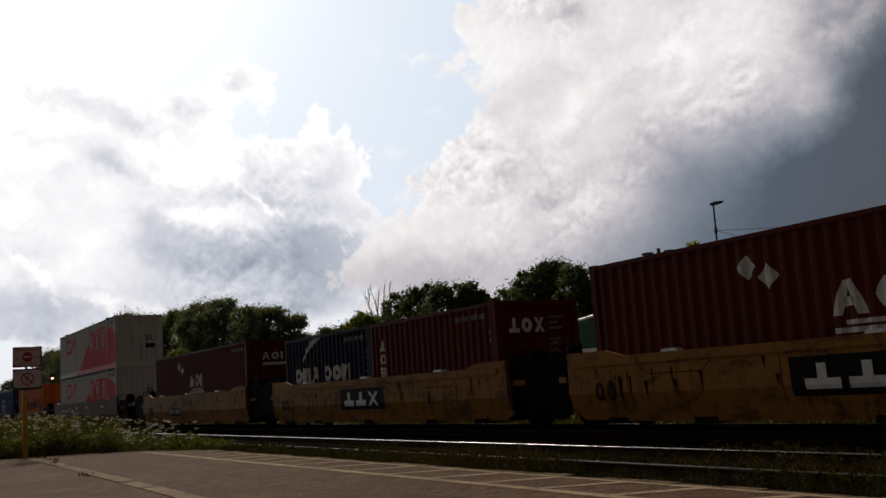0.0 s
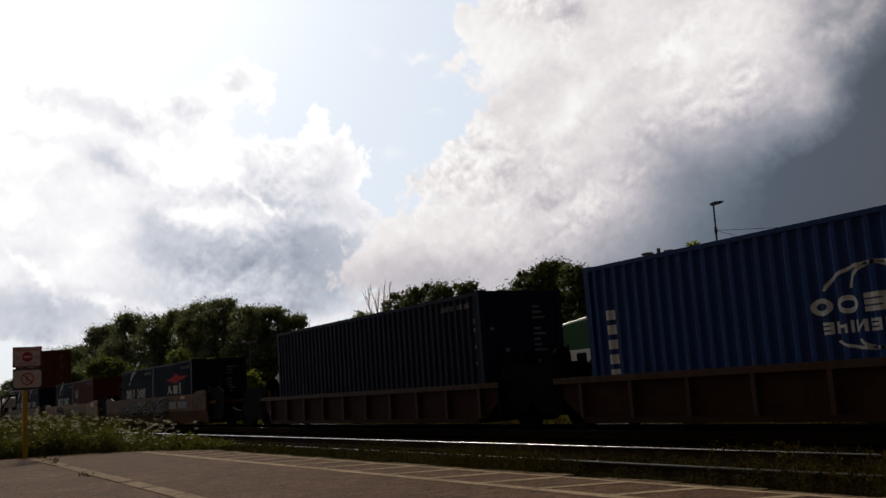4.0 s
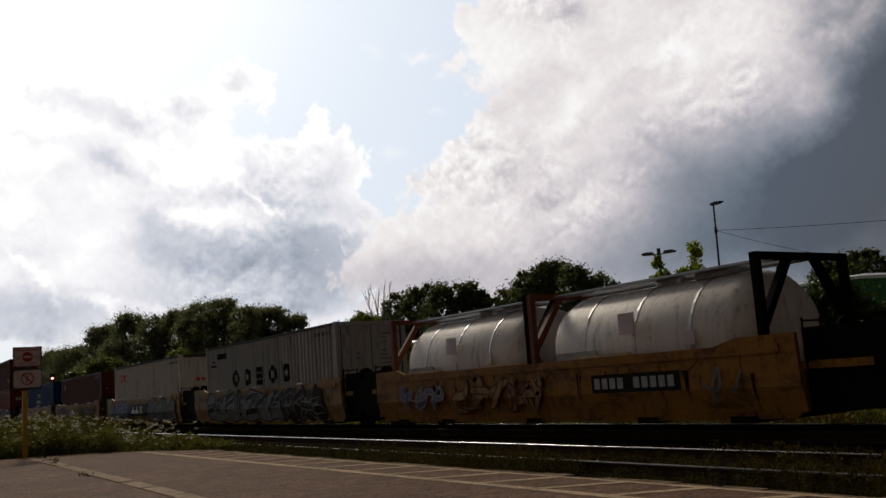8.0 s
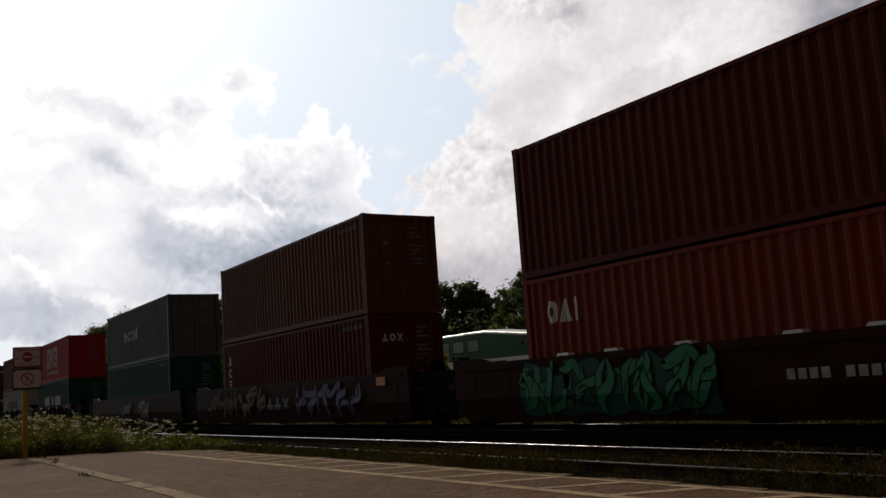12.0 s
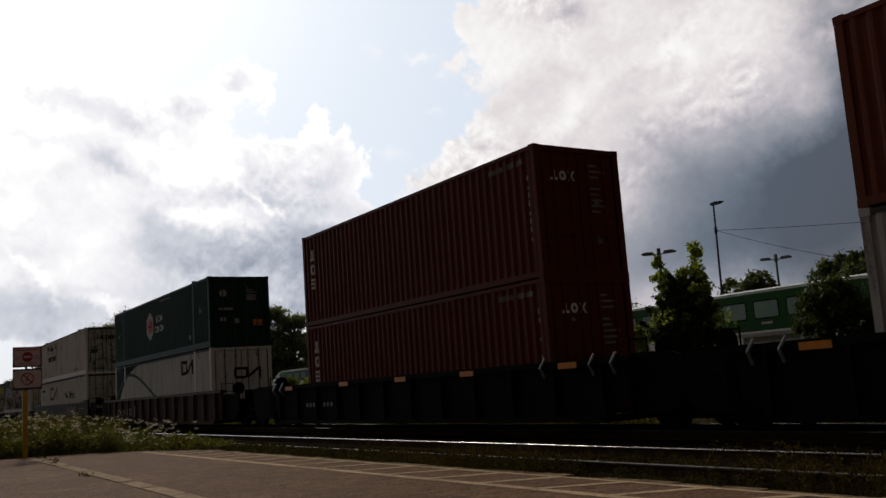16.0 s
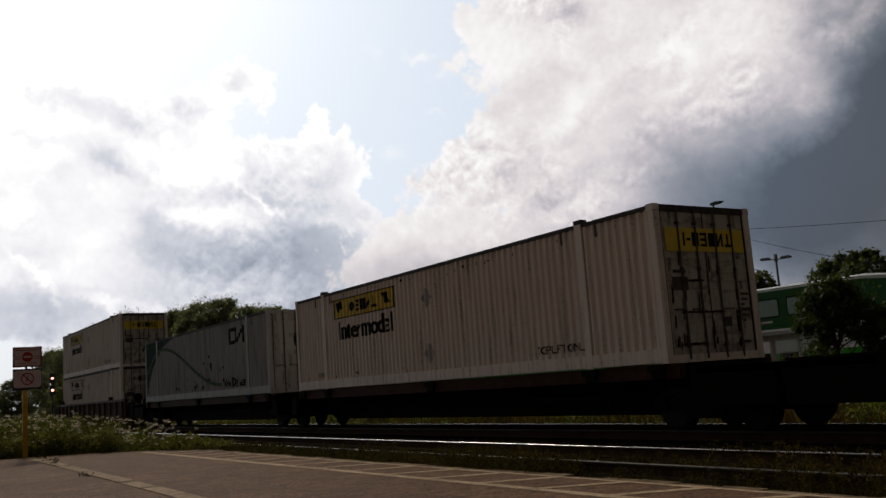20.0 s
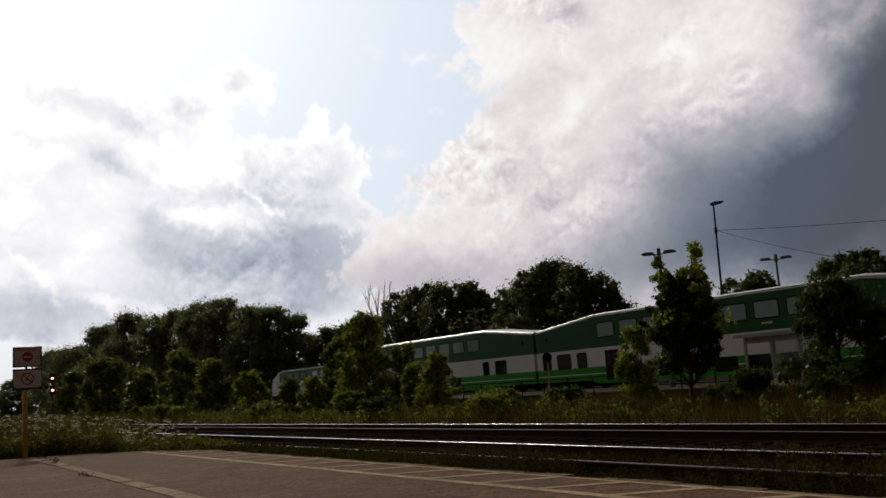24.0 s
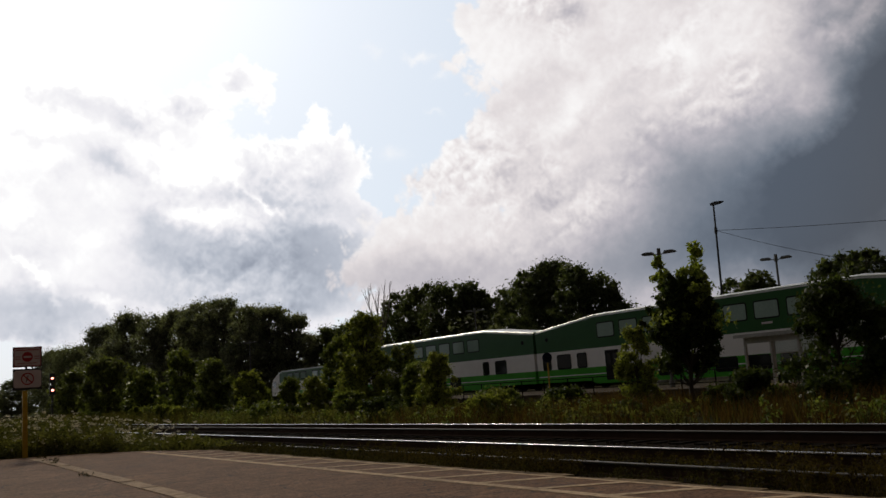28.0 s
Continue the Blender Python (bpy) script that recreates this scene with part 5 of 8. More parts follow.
def track(name, label, y, z, cant=0.0, sleepers=(-62.0, 8.0)):
    """A ballasted track: two rails and wooden sleepers, the near rail lower by cant."""
    t = thing(name, label, "track", kind="structure")
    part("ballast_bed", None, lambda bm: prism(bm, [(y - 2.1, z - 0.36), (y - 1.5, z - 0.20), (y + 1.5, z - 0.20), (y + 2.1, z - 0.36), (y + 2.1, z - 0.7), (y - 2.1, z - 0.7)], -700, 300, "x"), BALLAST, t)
    for s in (-1, 1):
        yy, zz = y + s * 0.7525, z - (cant if s < 0 else 0)
        arc = [(0.022 + 0.014 * math.sin(radians(g)), -0.014 + 0.014 * math.cos(radians(g))) for g in range(0, 91, 15)]
        head = [(yy + 0.036, zz - 0.036), (yy - 0.036, zz - 0.036)] + [(yy - u, zz + v) for u, v in arc[::-1]] + [(yy + u, zz + v) for u, v in arc]
        part("rail_head", None, lambda bm: prism(bm, head, -700, 300, "x", False), RAIL_DIMMED if s < 0 else RAILTOP, t, "shining worn railhead", smooth=True)
        part("rail_web", None, lambda bm: (prism(bm, [(yy - 0.010, zz - 0.145), (yy - 0.010, zz - 0.036), (yy + 0.010, zz - 0.036), (yy + 0.010, zz - 0.145)], -700, 300, "x"), prism(bm, [(yy - 0.075, zz - 0.170), (yy - 0.070, zz - 0.155), (yy - 0.012, zz - 0.146), (yy + 0.012, zz - 0.146), (yy + 0.070, zz - 0.155), (yy + 0.075, zz - 0.170)], -700, 300, "x")), RAILSIDE, t, "rusty rail web and foot")
    k = 0
    x = sleepers[1]
    rnd = random.Random(int(y * 10))
    while x > sleepers[0]:
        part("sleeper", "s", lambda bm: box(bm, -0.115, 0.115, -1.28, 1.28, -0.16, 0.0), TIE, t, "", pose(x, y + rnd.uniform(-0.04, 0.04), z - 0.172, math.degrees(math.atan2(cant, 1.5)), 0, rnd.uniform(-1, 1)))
        x -= 0.55
    return t


track("track_1", "empty track with shining rails and weedy wooden sleepers", D1, RAIL, 0.03)
track("track_2", "main track that the freight train runs on", DC, RAIL, 0.0)
track("track_3", "track of the waiting commuter train", DG, RAIL, 0.0, (-110.0, -105.0))

# far platform, before the commuter train
far_platform = thing("pavement", "low concrete station platform beside the commuter train", "platform", kind="structure")
part("platform_slab", "f", lambda bm: box(bm, -140.0, 40.0, 32.1, 40.2, -0.3, 0.17), FAR_CONCRETE, far_platform)


# ------------------------------------------------------------------ sign, signal, lamps, shelter
def platform_sign():
    s = thing("warning_sign", "yellow post with two small red and white signs", "sign", pose(-27.45, 3.93, 0.0))
    part("post", "p", lambda bm: box(bm, -0.055, 0.055, -0.06, 0.06, -0.2, 1.78), POST_Y, s, "yellow painted post")
    part("pole", "p", lambda bm: rod(bm, (0, 0.04, 1.7), (0, 0.04, 2.92), 0.028), GUNMETAL, s)
    turn = pose(0.07, 0.06, 0, 0, 0, 85)
    for z0, z1, nm in ((2.43, 2.95, "upper"), (1.86, 2.33, "lower")):
        def board(bm):
            r = 0.05
            w = 0.345
            o = [(-w, z0 + r), (-w + r, z0), (w - r, z0), (w, z0 + r), (w, z1 - r), (w - r, z1), (-w + r, z1), (-w, z1 - r)]
            prism(bm, o, -0.012, 0.012, "y")
        b = part("sign_board", z0, board, SIGN_W, s, "white board with a red edge", turn)
        zc = (z0 + z1) / 2
        part("backing_plate", z0, lambda bm: box(bm, -0.365, 0.365, 0.014, 0.034, z0 - (0.015 if nm == "upper" else 0.055), z1 + (0.015 if nm == "upper" else 0.04)), GUNMETAL, s, "dark backing plate", turn)

        def lay(nm2, draw, mat, d):
            bm = bmesh.new()
            draw(bm)
            for v in bm.verts:
                v.co.y = -d
            me = bpy.data.meshes.new(nm2)
            bm.to_mesh(me)
            bm.free()
            me.materials.append(mat)
            o = new(nm2, me)
            o.parent = b
        if nm == "upper":
            lay("red_edge", lambda bm: (bar(bm, -0.335, 0.335, z1 - 0.03, z1 - 0.008), bar(bm, -0.335, 0.335, z0 + 0.008, z0 + 0.026), bar(bm, -0.34, -0.32, z0 + 0.03, z1 - 0.03), bar(bm, 0.32, 0.34, z0 + 0.03, z1 - 0.03)), SIGN_R, 0.0165)
            lay("text_bar", lambda bm: (bar(bm, -0.29, 0.29, z1 - 0.085, z1 - 0.06), bar(bm, -0.30, -0.17, zc - 0.06, zc - 0.045), bar(bm, -0.30, -0.17, zc, zc + 0.015), bar(bm, 0.17, 0.30, zc - 0.06, zc - 0.045), bar(bm, 0.17, 0.30, zc, zc + 0.015)), SIGN_R, 0.016)
            lay("red_disc", lambda bm: ring(bm, 0, zc, 0.135, 0.135, 0.134, 24), SIGN_R, 0.017)
            lay("white_bar", lambda bm: bar(bm, -0.095, 0.095, zc - 0.026, zc + 0.026), SIGN_W, 0.021)
            lay("text_bar", lambda bm: bar(bm, -0.25, 0.25, z0 + 0.085, z0 + 0.10), SIGN_R, 0.017)
        else:
            lay("red_ring", lambda bm: (ring(bm, 0, zc, 0.165, 0.165, 0.03, 24), poly(bm, ((-0.115, zc + 0.09), (-0.09, zc + 0.115), (0.115, zc - 0.09), (0.09, zc - 0.115)))), SIGN_R, 0.018)
            lay("dark_mark", lambda bm: poly(bm, ((-0.05, zc - 0.09), (-0.02, zc - 0.09), (0.03, zc + 0.09), (0.0, zc + 0.09))), ROD, 0.016)


platform_sign()


def signal_mast():
    s = thing("railway_signal", "dark railway signal mast with two red lights", "signal", pose(-120.0, 20.2, -0.25))
    part("mast", "m", lambda bm: rod(bm, (0, 0, 0), (0, 0, 5.9), 0.08, n=10), GUNMETAL, s)
    for z in (5.27, 3.85):
        h = part("signal_head", z, lambda bm: (box(bm, 0.1, 0.35, -0.32, 0.32, z - 0.56, z + 0.56), prism(bm, [(0.35, z + 0.3), (0.75, z + 0.3), (0.75, z + 0.26), (0.35, z + 0.26)], -0.25, 0.25, "y")), GUNMETAL, s, "black signal head")
        part("lens", z, lambda bm: rod(bm, (0.35, 0, z), (0.39, 0, z), 0.13, n=16), SIGNAL_RED, h, "lit red lens")
    part("ladder", "l", lambda bm: [rod(bm, (-0.3, -0.2, 0.5 + 0.4 * i), (-0.3, 0.2, 0.5 + 0.4 * i), 0.02, n=5) for i in range(14)] + [rod(bm, (-0.3, y, 0), (-0.3, y, 6.2), 0.02, n=5) for y in (-0.2, 0.2)], GUNMETAL, s)


signal_mast()


def platform_lamp(x, y, h):
    s = thing("platform_lamp", "slim grey platform lamp post with two arms", "street lamp", pose(x, y, 0.0), "lamps of the station")
    part("post", round(h, 1), lambda bm: (rod(bm, (0, 0, -0.3), (0, 0, h), 0.085, 0.06, 10), rod(bm, (0, 0, -0.3), (0, 0, 0.5), 0.14, n=10)), LAMP_GREY, s)
    part("cap", round(h, 1), lambda bm: rod(bm, (0, 0, h - 0.2), (0, 0, h + 0.22), 0.11, 0.09, 10), LAMP_GREY, s)
    for e in (-1, 1):
        a = part("arm", (e, round(h, 1)), lambda bm: rod(bm, (0, 0, h - 0.12), (e * 0.42, e * 0.22, h - 0.02), 0.028), LAMP_GREY, s)
        part("lamp_head", (e, round(h, 1)), lambda bm: prism(bm, [(0.24, h - 0.09), (0.34, h + 0.06), (0.74, h + 0.07), (0.90, h + 0.0), (0.84, h - 0.07)], -0.17, 0.17, "y"), LAMP_GREY, a, "flat lamp head", pose(0, 0, 0, 0, 0, 28 if e > 0 else 208))


platform_lamp(-33.65, 35.0, 7.08)
platform_lamp(-34.56, 45.5, 7.10)
platform_lamp(-66.0, 45.5, 7.25)
platform_lamp(-97.2, 36.7, 7.10)
platform_lamp(-139.1, 36.7, 7.0)


def street_lamp():
    s = thing("street_lamp", "tall thin street lamp with one short arm", "street lamp", pose(-47.05, 55.0, -0.2, 0, 0, 0))
    part("pole", "p", lambda bm: (rod(bm, (0, 0, 0), (0.28, 0, 13.4), 0.11, 0.065, 10)), GUNMETAL, s)
    part("lamp_head", "l", lambda bm: prism(bm, [(0.1, 13.34), (0.1, 13.50), (0.6, 13.56), (1.15, 13.50), (1.15, 13.42), (0.7, 13.34)], -0.18, 0.18, "y"), GUNMETAL, s, "flat lamp head")
    part("clamp", "c", lambda bm: rod(bm, (0.235, 0, 11.2), (0.243, 0, 11.6), 0.12, n=8), GUNMETAL, s)
    for q, (x2, z2, sag) in enumerate(((26.0, 8.6, 0.25), (16.0, 6.2, 0.4))):
        def cable(bm):
            a, b = Vector((0.24, 0, 11.4)), Vector((x2, 1.0, z2))
            prev = None
            for i in range(17):
                p = a.lerp(b, i / 16) - Vector((0, 0, sag * 4 * (i / 16) * (1 - i / 16)))
                loop = [bm.verts.new(p + Vector((0, 0.018 * math.cos(1.2566 * k), 0.018 * math.sin(1.2566 * k)))) for k in range(5)]
                if prev:
                    for k in range(5):
                        bm.faces.new((prev[k], prev[(k + 1) % 5], loop[(k + 1) % 5], loop[k]))
                prev = loop
        part("cable", q, cable, GUNMETAL, s, "thin hanging cable")


street_lamp()


def shelter():
    s = thing("platform_shelter", "small glazed platform shelter with pale metal frame", "shelter", pose(-23.3, 30.7, 0.23, 0, 0, 0))
    for x in (-1.25, -0.02, 1.25):
        for y in (-0.9, 0.8):
            part("post", "p", lambda bm: box(bm, -0.045, 0.045, -0.045, 0.045, 0.0, 1.86), FRAME_W, s, "", pose(x, y, 0))
    part("roof", "r", lambda bm: prism(bm, [(-1.15, 1.90), (1.1, 1.97), (1.1, 2.08), (-1.15, 2.03)], -1.6, 1.7, "x"), FRAME_W, s, "pale flat roof")
    part("fascia", "r", lambda bm: box(bm, -1.3, 1.3, -0.93, -0.87, 1.66, 1.90), FRAME_W, s)
    for x in (-0.63, 0.61):
        g = part("glass_panel", "g", lambda bm: box(bm, -0.56, 0.56, -0.006, 0.006, 0.04, 1.84), CLEAR, s, "", pose(x, 0.8, 0))
        g.visible_shadow = False
        part("glazing_bar", "g", lambda bm: box(bm, -0.56, 0.56, -0.012, 0.012, 1.20, 1.24), FRAME_W, s, "", pose(x, 0.775, 0))
    for x, w in ((-0.72, 0.5), (0.78, 0.62)):
        part("low_wall", w, lambda bm: box(bm, -w, w, -0.06, 0.06, -0.02, 0.12), CONCRETE, s, "", pose(x, -0.95, -0.12))
    part("plinth", "c", lambda bm: box(bm, -1.5, 1.7, -1.15, 1.0, -0.62, -0.004), CONCRETE, s, "concrete base")
    part("bench", "b", lambda bm: (box(bm, -1.0, 1.0, 0.30, 0.68, 0.42, 0.47), box(bm, -0.9, -0.85, 0.4, 0.6, 0.0, 0.42), box(bm, 0.85, 0.9, 0.4, 0.6, 0.0, 0.42)), IRON, s)


shelter()


def railing(x0, x1, y):
    s = thing("railing", "low dark metal railing along the platform", "railing", pose(0, y, -0.2))
    x = x0
    while x < x1:
        part("post", "p", lambda bm: rod(bm, (0, 0, 0), (0, 0, 1.16), 0.03, n=6), IRON, s, "", pose(x, 0, 0))
        x += 2.0
    for z in (0.62, 1.16):
        part("rail", (z, x0), lambda bm: rod(bm, (x0, 0, z), (x1, 0, z), 0.028, n=6), IRON, s)


railing(-70.0, -14.0, 31.8)

marker = thing("station_marker", "thin yellow post with a dark round marker sign", "sign", pose(-40.52, 32.6, 0.17))
part("post", "m", lambda bm: rod(bm, (0, 0, 0), (0, 0, 1.9), 0.04), POST_Y, marker)
part("disc", "m", lambda bm: rod(bm, (0.03, -0.03, 2.02), (0.05, -0.06, 2.02), 0.28, n=18), B_PAINT, marker, "dark round sign")


# ------------------------------------------------------------------ commuter train
def rounded(bm, x0, x1, z0, z1, r, d):
    """A thin plate with cut corners, standing out to y = d."""
    prism(bm, [(x0, z0 + r), (x0 + r * 0.3, z0 + r * 0.3), (x0 + r, z0), (x1 - r, z0), (x1 - r * 0.3, z0 + r * 0.3), (x1, z0 + r), (x1, z1 - r), (x1 - r * 0.3, z1 - r * 0.3), (x1 - r, z1), (x0 + r, z1), (x0 + r * 0.3, z1 - r * 0.3), (x0, z1 - r)], d, 0.0, "y")


def coach(x):
    """A two-deck coach with sloping ends."""
    H = 15.85
    F = 9.65        # half of the roof's level stretch
    c = thing("commuter_coach", "two-deck commuter coach in dark green, white and bright green", "train coach", pose(x, DG, RAIL), "coaches of the waiting train")

    ups = [(-H, 2.72), (H, 2.72), (H, 4.20), (F, 4.85), (-F, 4.85), (-H, 4.20)]
    part("upper_body", "u", lambda bm: prism(bm, ups, -1.5, 1.5, "y"), GO_DARK, c, "dark green upper deck")
    part("middle_band", "m", lambda bm: box(bm, -H, H, -1.503, 1.503, 1.50, 2.72), GO_WHITE, c, "white band")
    part("lower_body", "l", lambda bm: prism(bm, [(-H, 1.5), (H, 1.5), (H, 0.62), (10.4, 0.62), (9.7, 0.42), (-9.7, 0.42), (-10.4, 0.62), (-H, 0.62)], -1.5, 1.5, "y"), GO_LIGHT, c, "bright green lower deck")
    part("stripe", "s", lambda bm: box(bm, -H + 0.1, H - 0.1, -1.506, -1.5, 1.02, 1.08), GO_WHITE, c, "thin white stripe")

    def top(bm):
        pts = [(-H, 4.20), (-F, 4.85), (F, 4.85), (H, 4.20)]
        arch = [(-1.51, -0.12), (-1.50, -0.03), (-1.38, 0.06), (-1.1, 0.12), (1.1, 0.12), (1.38, 0.06), (1.50, -0.03), (1.51, -0.12)]
        rows_ = [[bm.verts.new((u, y, v + w)) for y, w in arch] for u, v in pts]
        for a, b in zip(rows_, rows_[1:]):
            for k in range(len(arch) - 1):
                bm.faces.new((a[k], b[k], b[k + 1], a[k + 1]))
    part("roof", "coach", top, ROOF, c, "pale rounded roof")
    for u in (-8.55, -6.45, -4.35, -2.25, -0.15, 1.95, 4.05, 6.15, 8.25):
        w = part("window", "up", lambda bm: rounded(bm, -0.82, 0.82, 3.34, 4.34, 0.12, -0.012), K_PAINT, c, "", pose(u, -1.5, 0))
        part("pane", "up", lambda bm: rounded(bm, -0.75, 0.75, 3.41, 4.27, 0.09, -0.006), SKYGLASS, w, "", pose(0, -0.012, 0))
    for u in (-4.0, 0.0, 4.0):
        part("number_plate", "n", lambda bm: box(bm, -0.35, 0.35, -0.008, 0.0, 3.06, 3.17), SIGN_W, c, "small pale plate", pose(u, -1.5, 0))
    for u in (-5.6, -3.4, -1.2, 1.0, 3.2, 5.4):
        w = part("window", "low", lambda bm: prism(bm, [(-0.80, 0.78), (-0.70, 0.68), (0.70, 0.68), (0.80, 0.78), (0.80, 1.38), (0.70, 1.48), (-0.70, 1.48), (-0.80, 1.38)], -0.012, 0.0, "y"), K_PAINT, c, "", pose(u, -1.503, 0.0))
        part("pane", "low", lambda bm: box(bm, -0.72, 0.72, -0.006, 0.0, 0.76, 1.40), GLASS, w, "", pose(0, -0.012, 0))
    for e in (-1, 1):
        for u, ww in ((14.75, 0.46), (12.9, 0.74), (11.05, 0.50)) if e < 0 else ((11.74, 0.74), (9.8, 0.42)):
            w = part("window", ("end", ww), lambda bm: prism(bm, [(-ww, 1.58), (-ww + 0.1, 1.48), (ww - 0.1, 1.48), (ww, 1.58), (ww, 2.40), (ww - 0.1, 2.50), (-ww + 0.1, 2.50), (-ww, 2.40)], -0.012, 0.0, "y"), K_PAINT, c, "", pose(e * u, -1.506, 0))
            part("pane", ("end", ww), lambda bm: box(bm, -ww + 0.07, ww - 0.07, -0.006, 0.0, 1.59, 2.41), GLASS, w, "", pose(0, -0.012, 0))
        if e < 0:
            d = part("door", "d", lambda bm: box(bm, -0.62, 0.62, -0.014, 0.0, 0.62, 2.50), K_PAINT, c, "dark sliding door", pose(-8.15, -1.512, 0))
            for u in (-0.28, 0.28):
                part("pane", "door", lambda bm: box(bm, -0.17, 0.17, -0.006, 0.0, 1.25, 2.30), GLASS, d, "", pose(u, -0.014, 0))
        part("gangway", e, lambda bm: box(bm, min(e * H, e * (H + 0.24)), max(e * H, e * (H + 0.24)), -1.2, 1.2, 1.05, 3.95), K_PAINT, c, "black folded gangway")
        truck(c, e * 12.3)
        part("end_light", e, lambda bm: rod(bm, (e * 14.6, -1.50, 3.6), (e * 14.6, -1.53, 3.6), 0.14, n=12), K_PAINT, c)
    for e in (-1, 1):
        part("logo_half", e, lambda bm: prism(bm, [(0.45 * math.cos(radians(g)), 2.16 + e * (0.05 + 0.42 * math.sin(radians(g)))) for g in range(0, 181, 15)], -1.512, -1.503, "y"), GO_DARK, c, "dark green half disc", pose(0.25, 0, 0))
    part("underframe", "u", lambda bm: box(bm, -H, H, -1.15, 1.15, 0.55, 0.97), IRON, c)


def cab_unit():
    """The lower vehicle at the head of the train, with a sloping white nose."""
    c = thing("locomotive", "green and white locomotive with a rounded white nose", "locomotive", pose(-90.0, DG, RAIL))
    part("upper_body", "b", lambda bm: prism(bm, [(-9.3, 2.45), (5.6, 2.45), (5.6, 3.62), (-8.6, 3.62), (-9.3, 3.45)], -1.45, 1.45, "y"), GO_DARK, c, "dark green upper body")
    part("nose", "b", lambda bm: prism(bm, [(-11.6, 1.0), (-9.302, 1.0), (-9.302, 3.47), (-10.4, 3.20), (-11.3, 2.75), (-11.65, 2.2), (-11.7, 1.7)], -1.46, 1.46, "y"), GO_WHITE, c, "rounded white nose")
    part("middle_band", "b", lambda bm: box(bm, -9.3, 5.6, -1.453, 1.453, 1.5, 2.448), GO_WHITE, c, "white band")
    part("lower_body", "b", lambda bm: box(bm, -9.3, 5.6, -1.45, 1.45, 0.98, 1.498), GO_LIGHT, c, "bright green lower body")
    part("roof", "b", lambda bm: prism(bm, [(-9.9, 3.38), (-8.6, 3.62), (5.6, 3.62), (5.6, 3.76), (-8.5, 3.76), (-9.8, 3.48)], -1.40, 1.40, "y"), ROOF, c, "pale roof")
    part("cab_window", "b", lambda bm: box(bm, -0.42, 0.42, -0.012, 0.0, 2.0, 2.62), GLASS, c, "", pose(-10.75, -1.462, 0))
    for u in (-6.2, -4.4, -2.6, 0.4, 2.2, 4.0):
        w = part("window", "b", lambda bm: box(bm, -0.70, 0.70, -0.012, 0.0, 2.62, 3.42), K_PAINT, c, "", pose(u, -1.452, 0))
        part("pane", "b", lambda bm: box(bm, -0.62, 0.62, -0.006, 0.0, 2.70, 3.34), SKYGLASS, w, "", pose(0, -0.012, 0))
    part("underframe", "b", lambda bm: box(bm, -10.8, 5.6, -1.15, 1.15, 0.55, 0.97), IRON, c)
    for e in (-7.5, 3.6):
        truck(c, e)


cab_unit()
for x in (-68.05, -36.05, -4.05, 27.95):
    coach(x)

# ------------------------------------------------------------------ freight train: what it carries, from its head
L40, L20, L53, H86, H96 = 12.192, 6.058, 16.154, 2.591, 2.896


def flash(bm, x, z, k=1.0):
    """A rising swoosh."""
    prev = None
    for i in range(17):
        u = i / 16
        px, pz = x + k * 1.02 * u, z + k * 0.62 * u ** 0.62
        w = k * (0.02 + 0.085 * u ** 0.8) * (1.0 if i < 15 else 0.75 if i == 15 else 0.3)
        a, b = bm.verts.new((px - w * 0.5, 0, pz + w)), bm.verts.new((px + w * 0.5, 0, pz - w))
        if prev:
            bm.faces.new((prev[0], a, b, prev[1]))
        prev = (a, b)


def worm(bm, x, z, w, h, t):
    """A thick band bent into an open box and a slanting bar."""
    k = w * 0.44
    bar(bm, x, x + t, z + t, z + h - t)
    bar(bm, x + t * 0.3, x + k, z + h - t, z + h)
    bar(bm, x + t * 0.3, x + k, z, z + t)
    bar(bm, x + k, x + k + t, z + t * 0.3, z + h)
    poly(bm, ((x + k + t, z), (x + w - t, z + h - t * 1.3), (x + w - t, z + h), (x + k + t, z + t * 1.3)))
    bar(bm, x + w - t, x + w, z, z + h)


def load_slant_marks(front):
    c = container("dark maroon ribbed steel shipping container with white markings", MAROON, front, 0.32, doors=False)
    data_marks(c, L40, H96, int(-front), False)
    painted("logo", lambda bm: (row(bm, "voi", -0.90, 1.40, 0.52, 0.60, 0.17), bar(bm, -0.9, 0.95, 1.14, 1.22), bar(bm, -0.7, 0.8, 1.26, 1.33)), W_PAINT, c, c["half"], True, "white block marking")
    end_paint("logo", lambda bm: (row(bm, "voi", -0.6, 2.15, 0.28, 0.3, 0.08), bar(bm, -0.6, 0.5, 1.95, 2.05)), W_PAINT, c, L40 / 2 - 0.01, "white block marking")
    painted("placard", lambda bm: (poly(bm, ((-2.15, 2.15), (-1.95, 2.36), (-1.75, 2.15), (-1.95, 1.94))), poly(bm, ((-2.55, 2.34), (-2.35, 2.55), (-2.15, 2.34), (-2.35, 2.13)))), W_PAINT, c, c["half"], True, "white diamond placard")


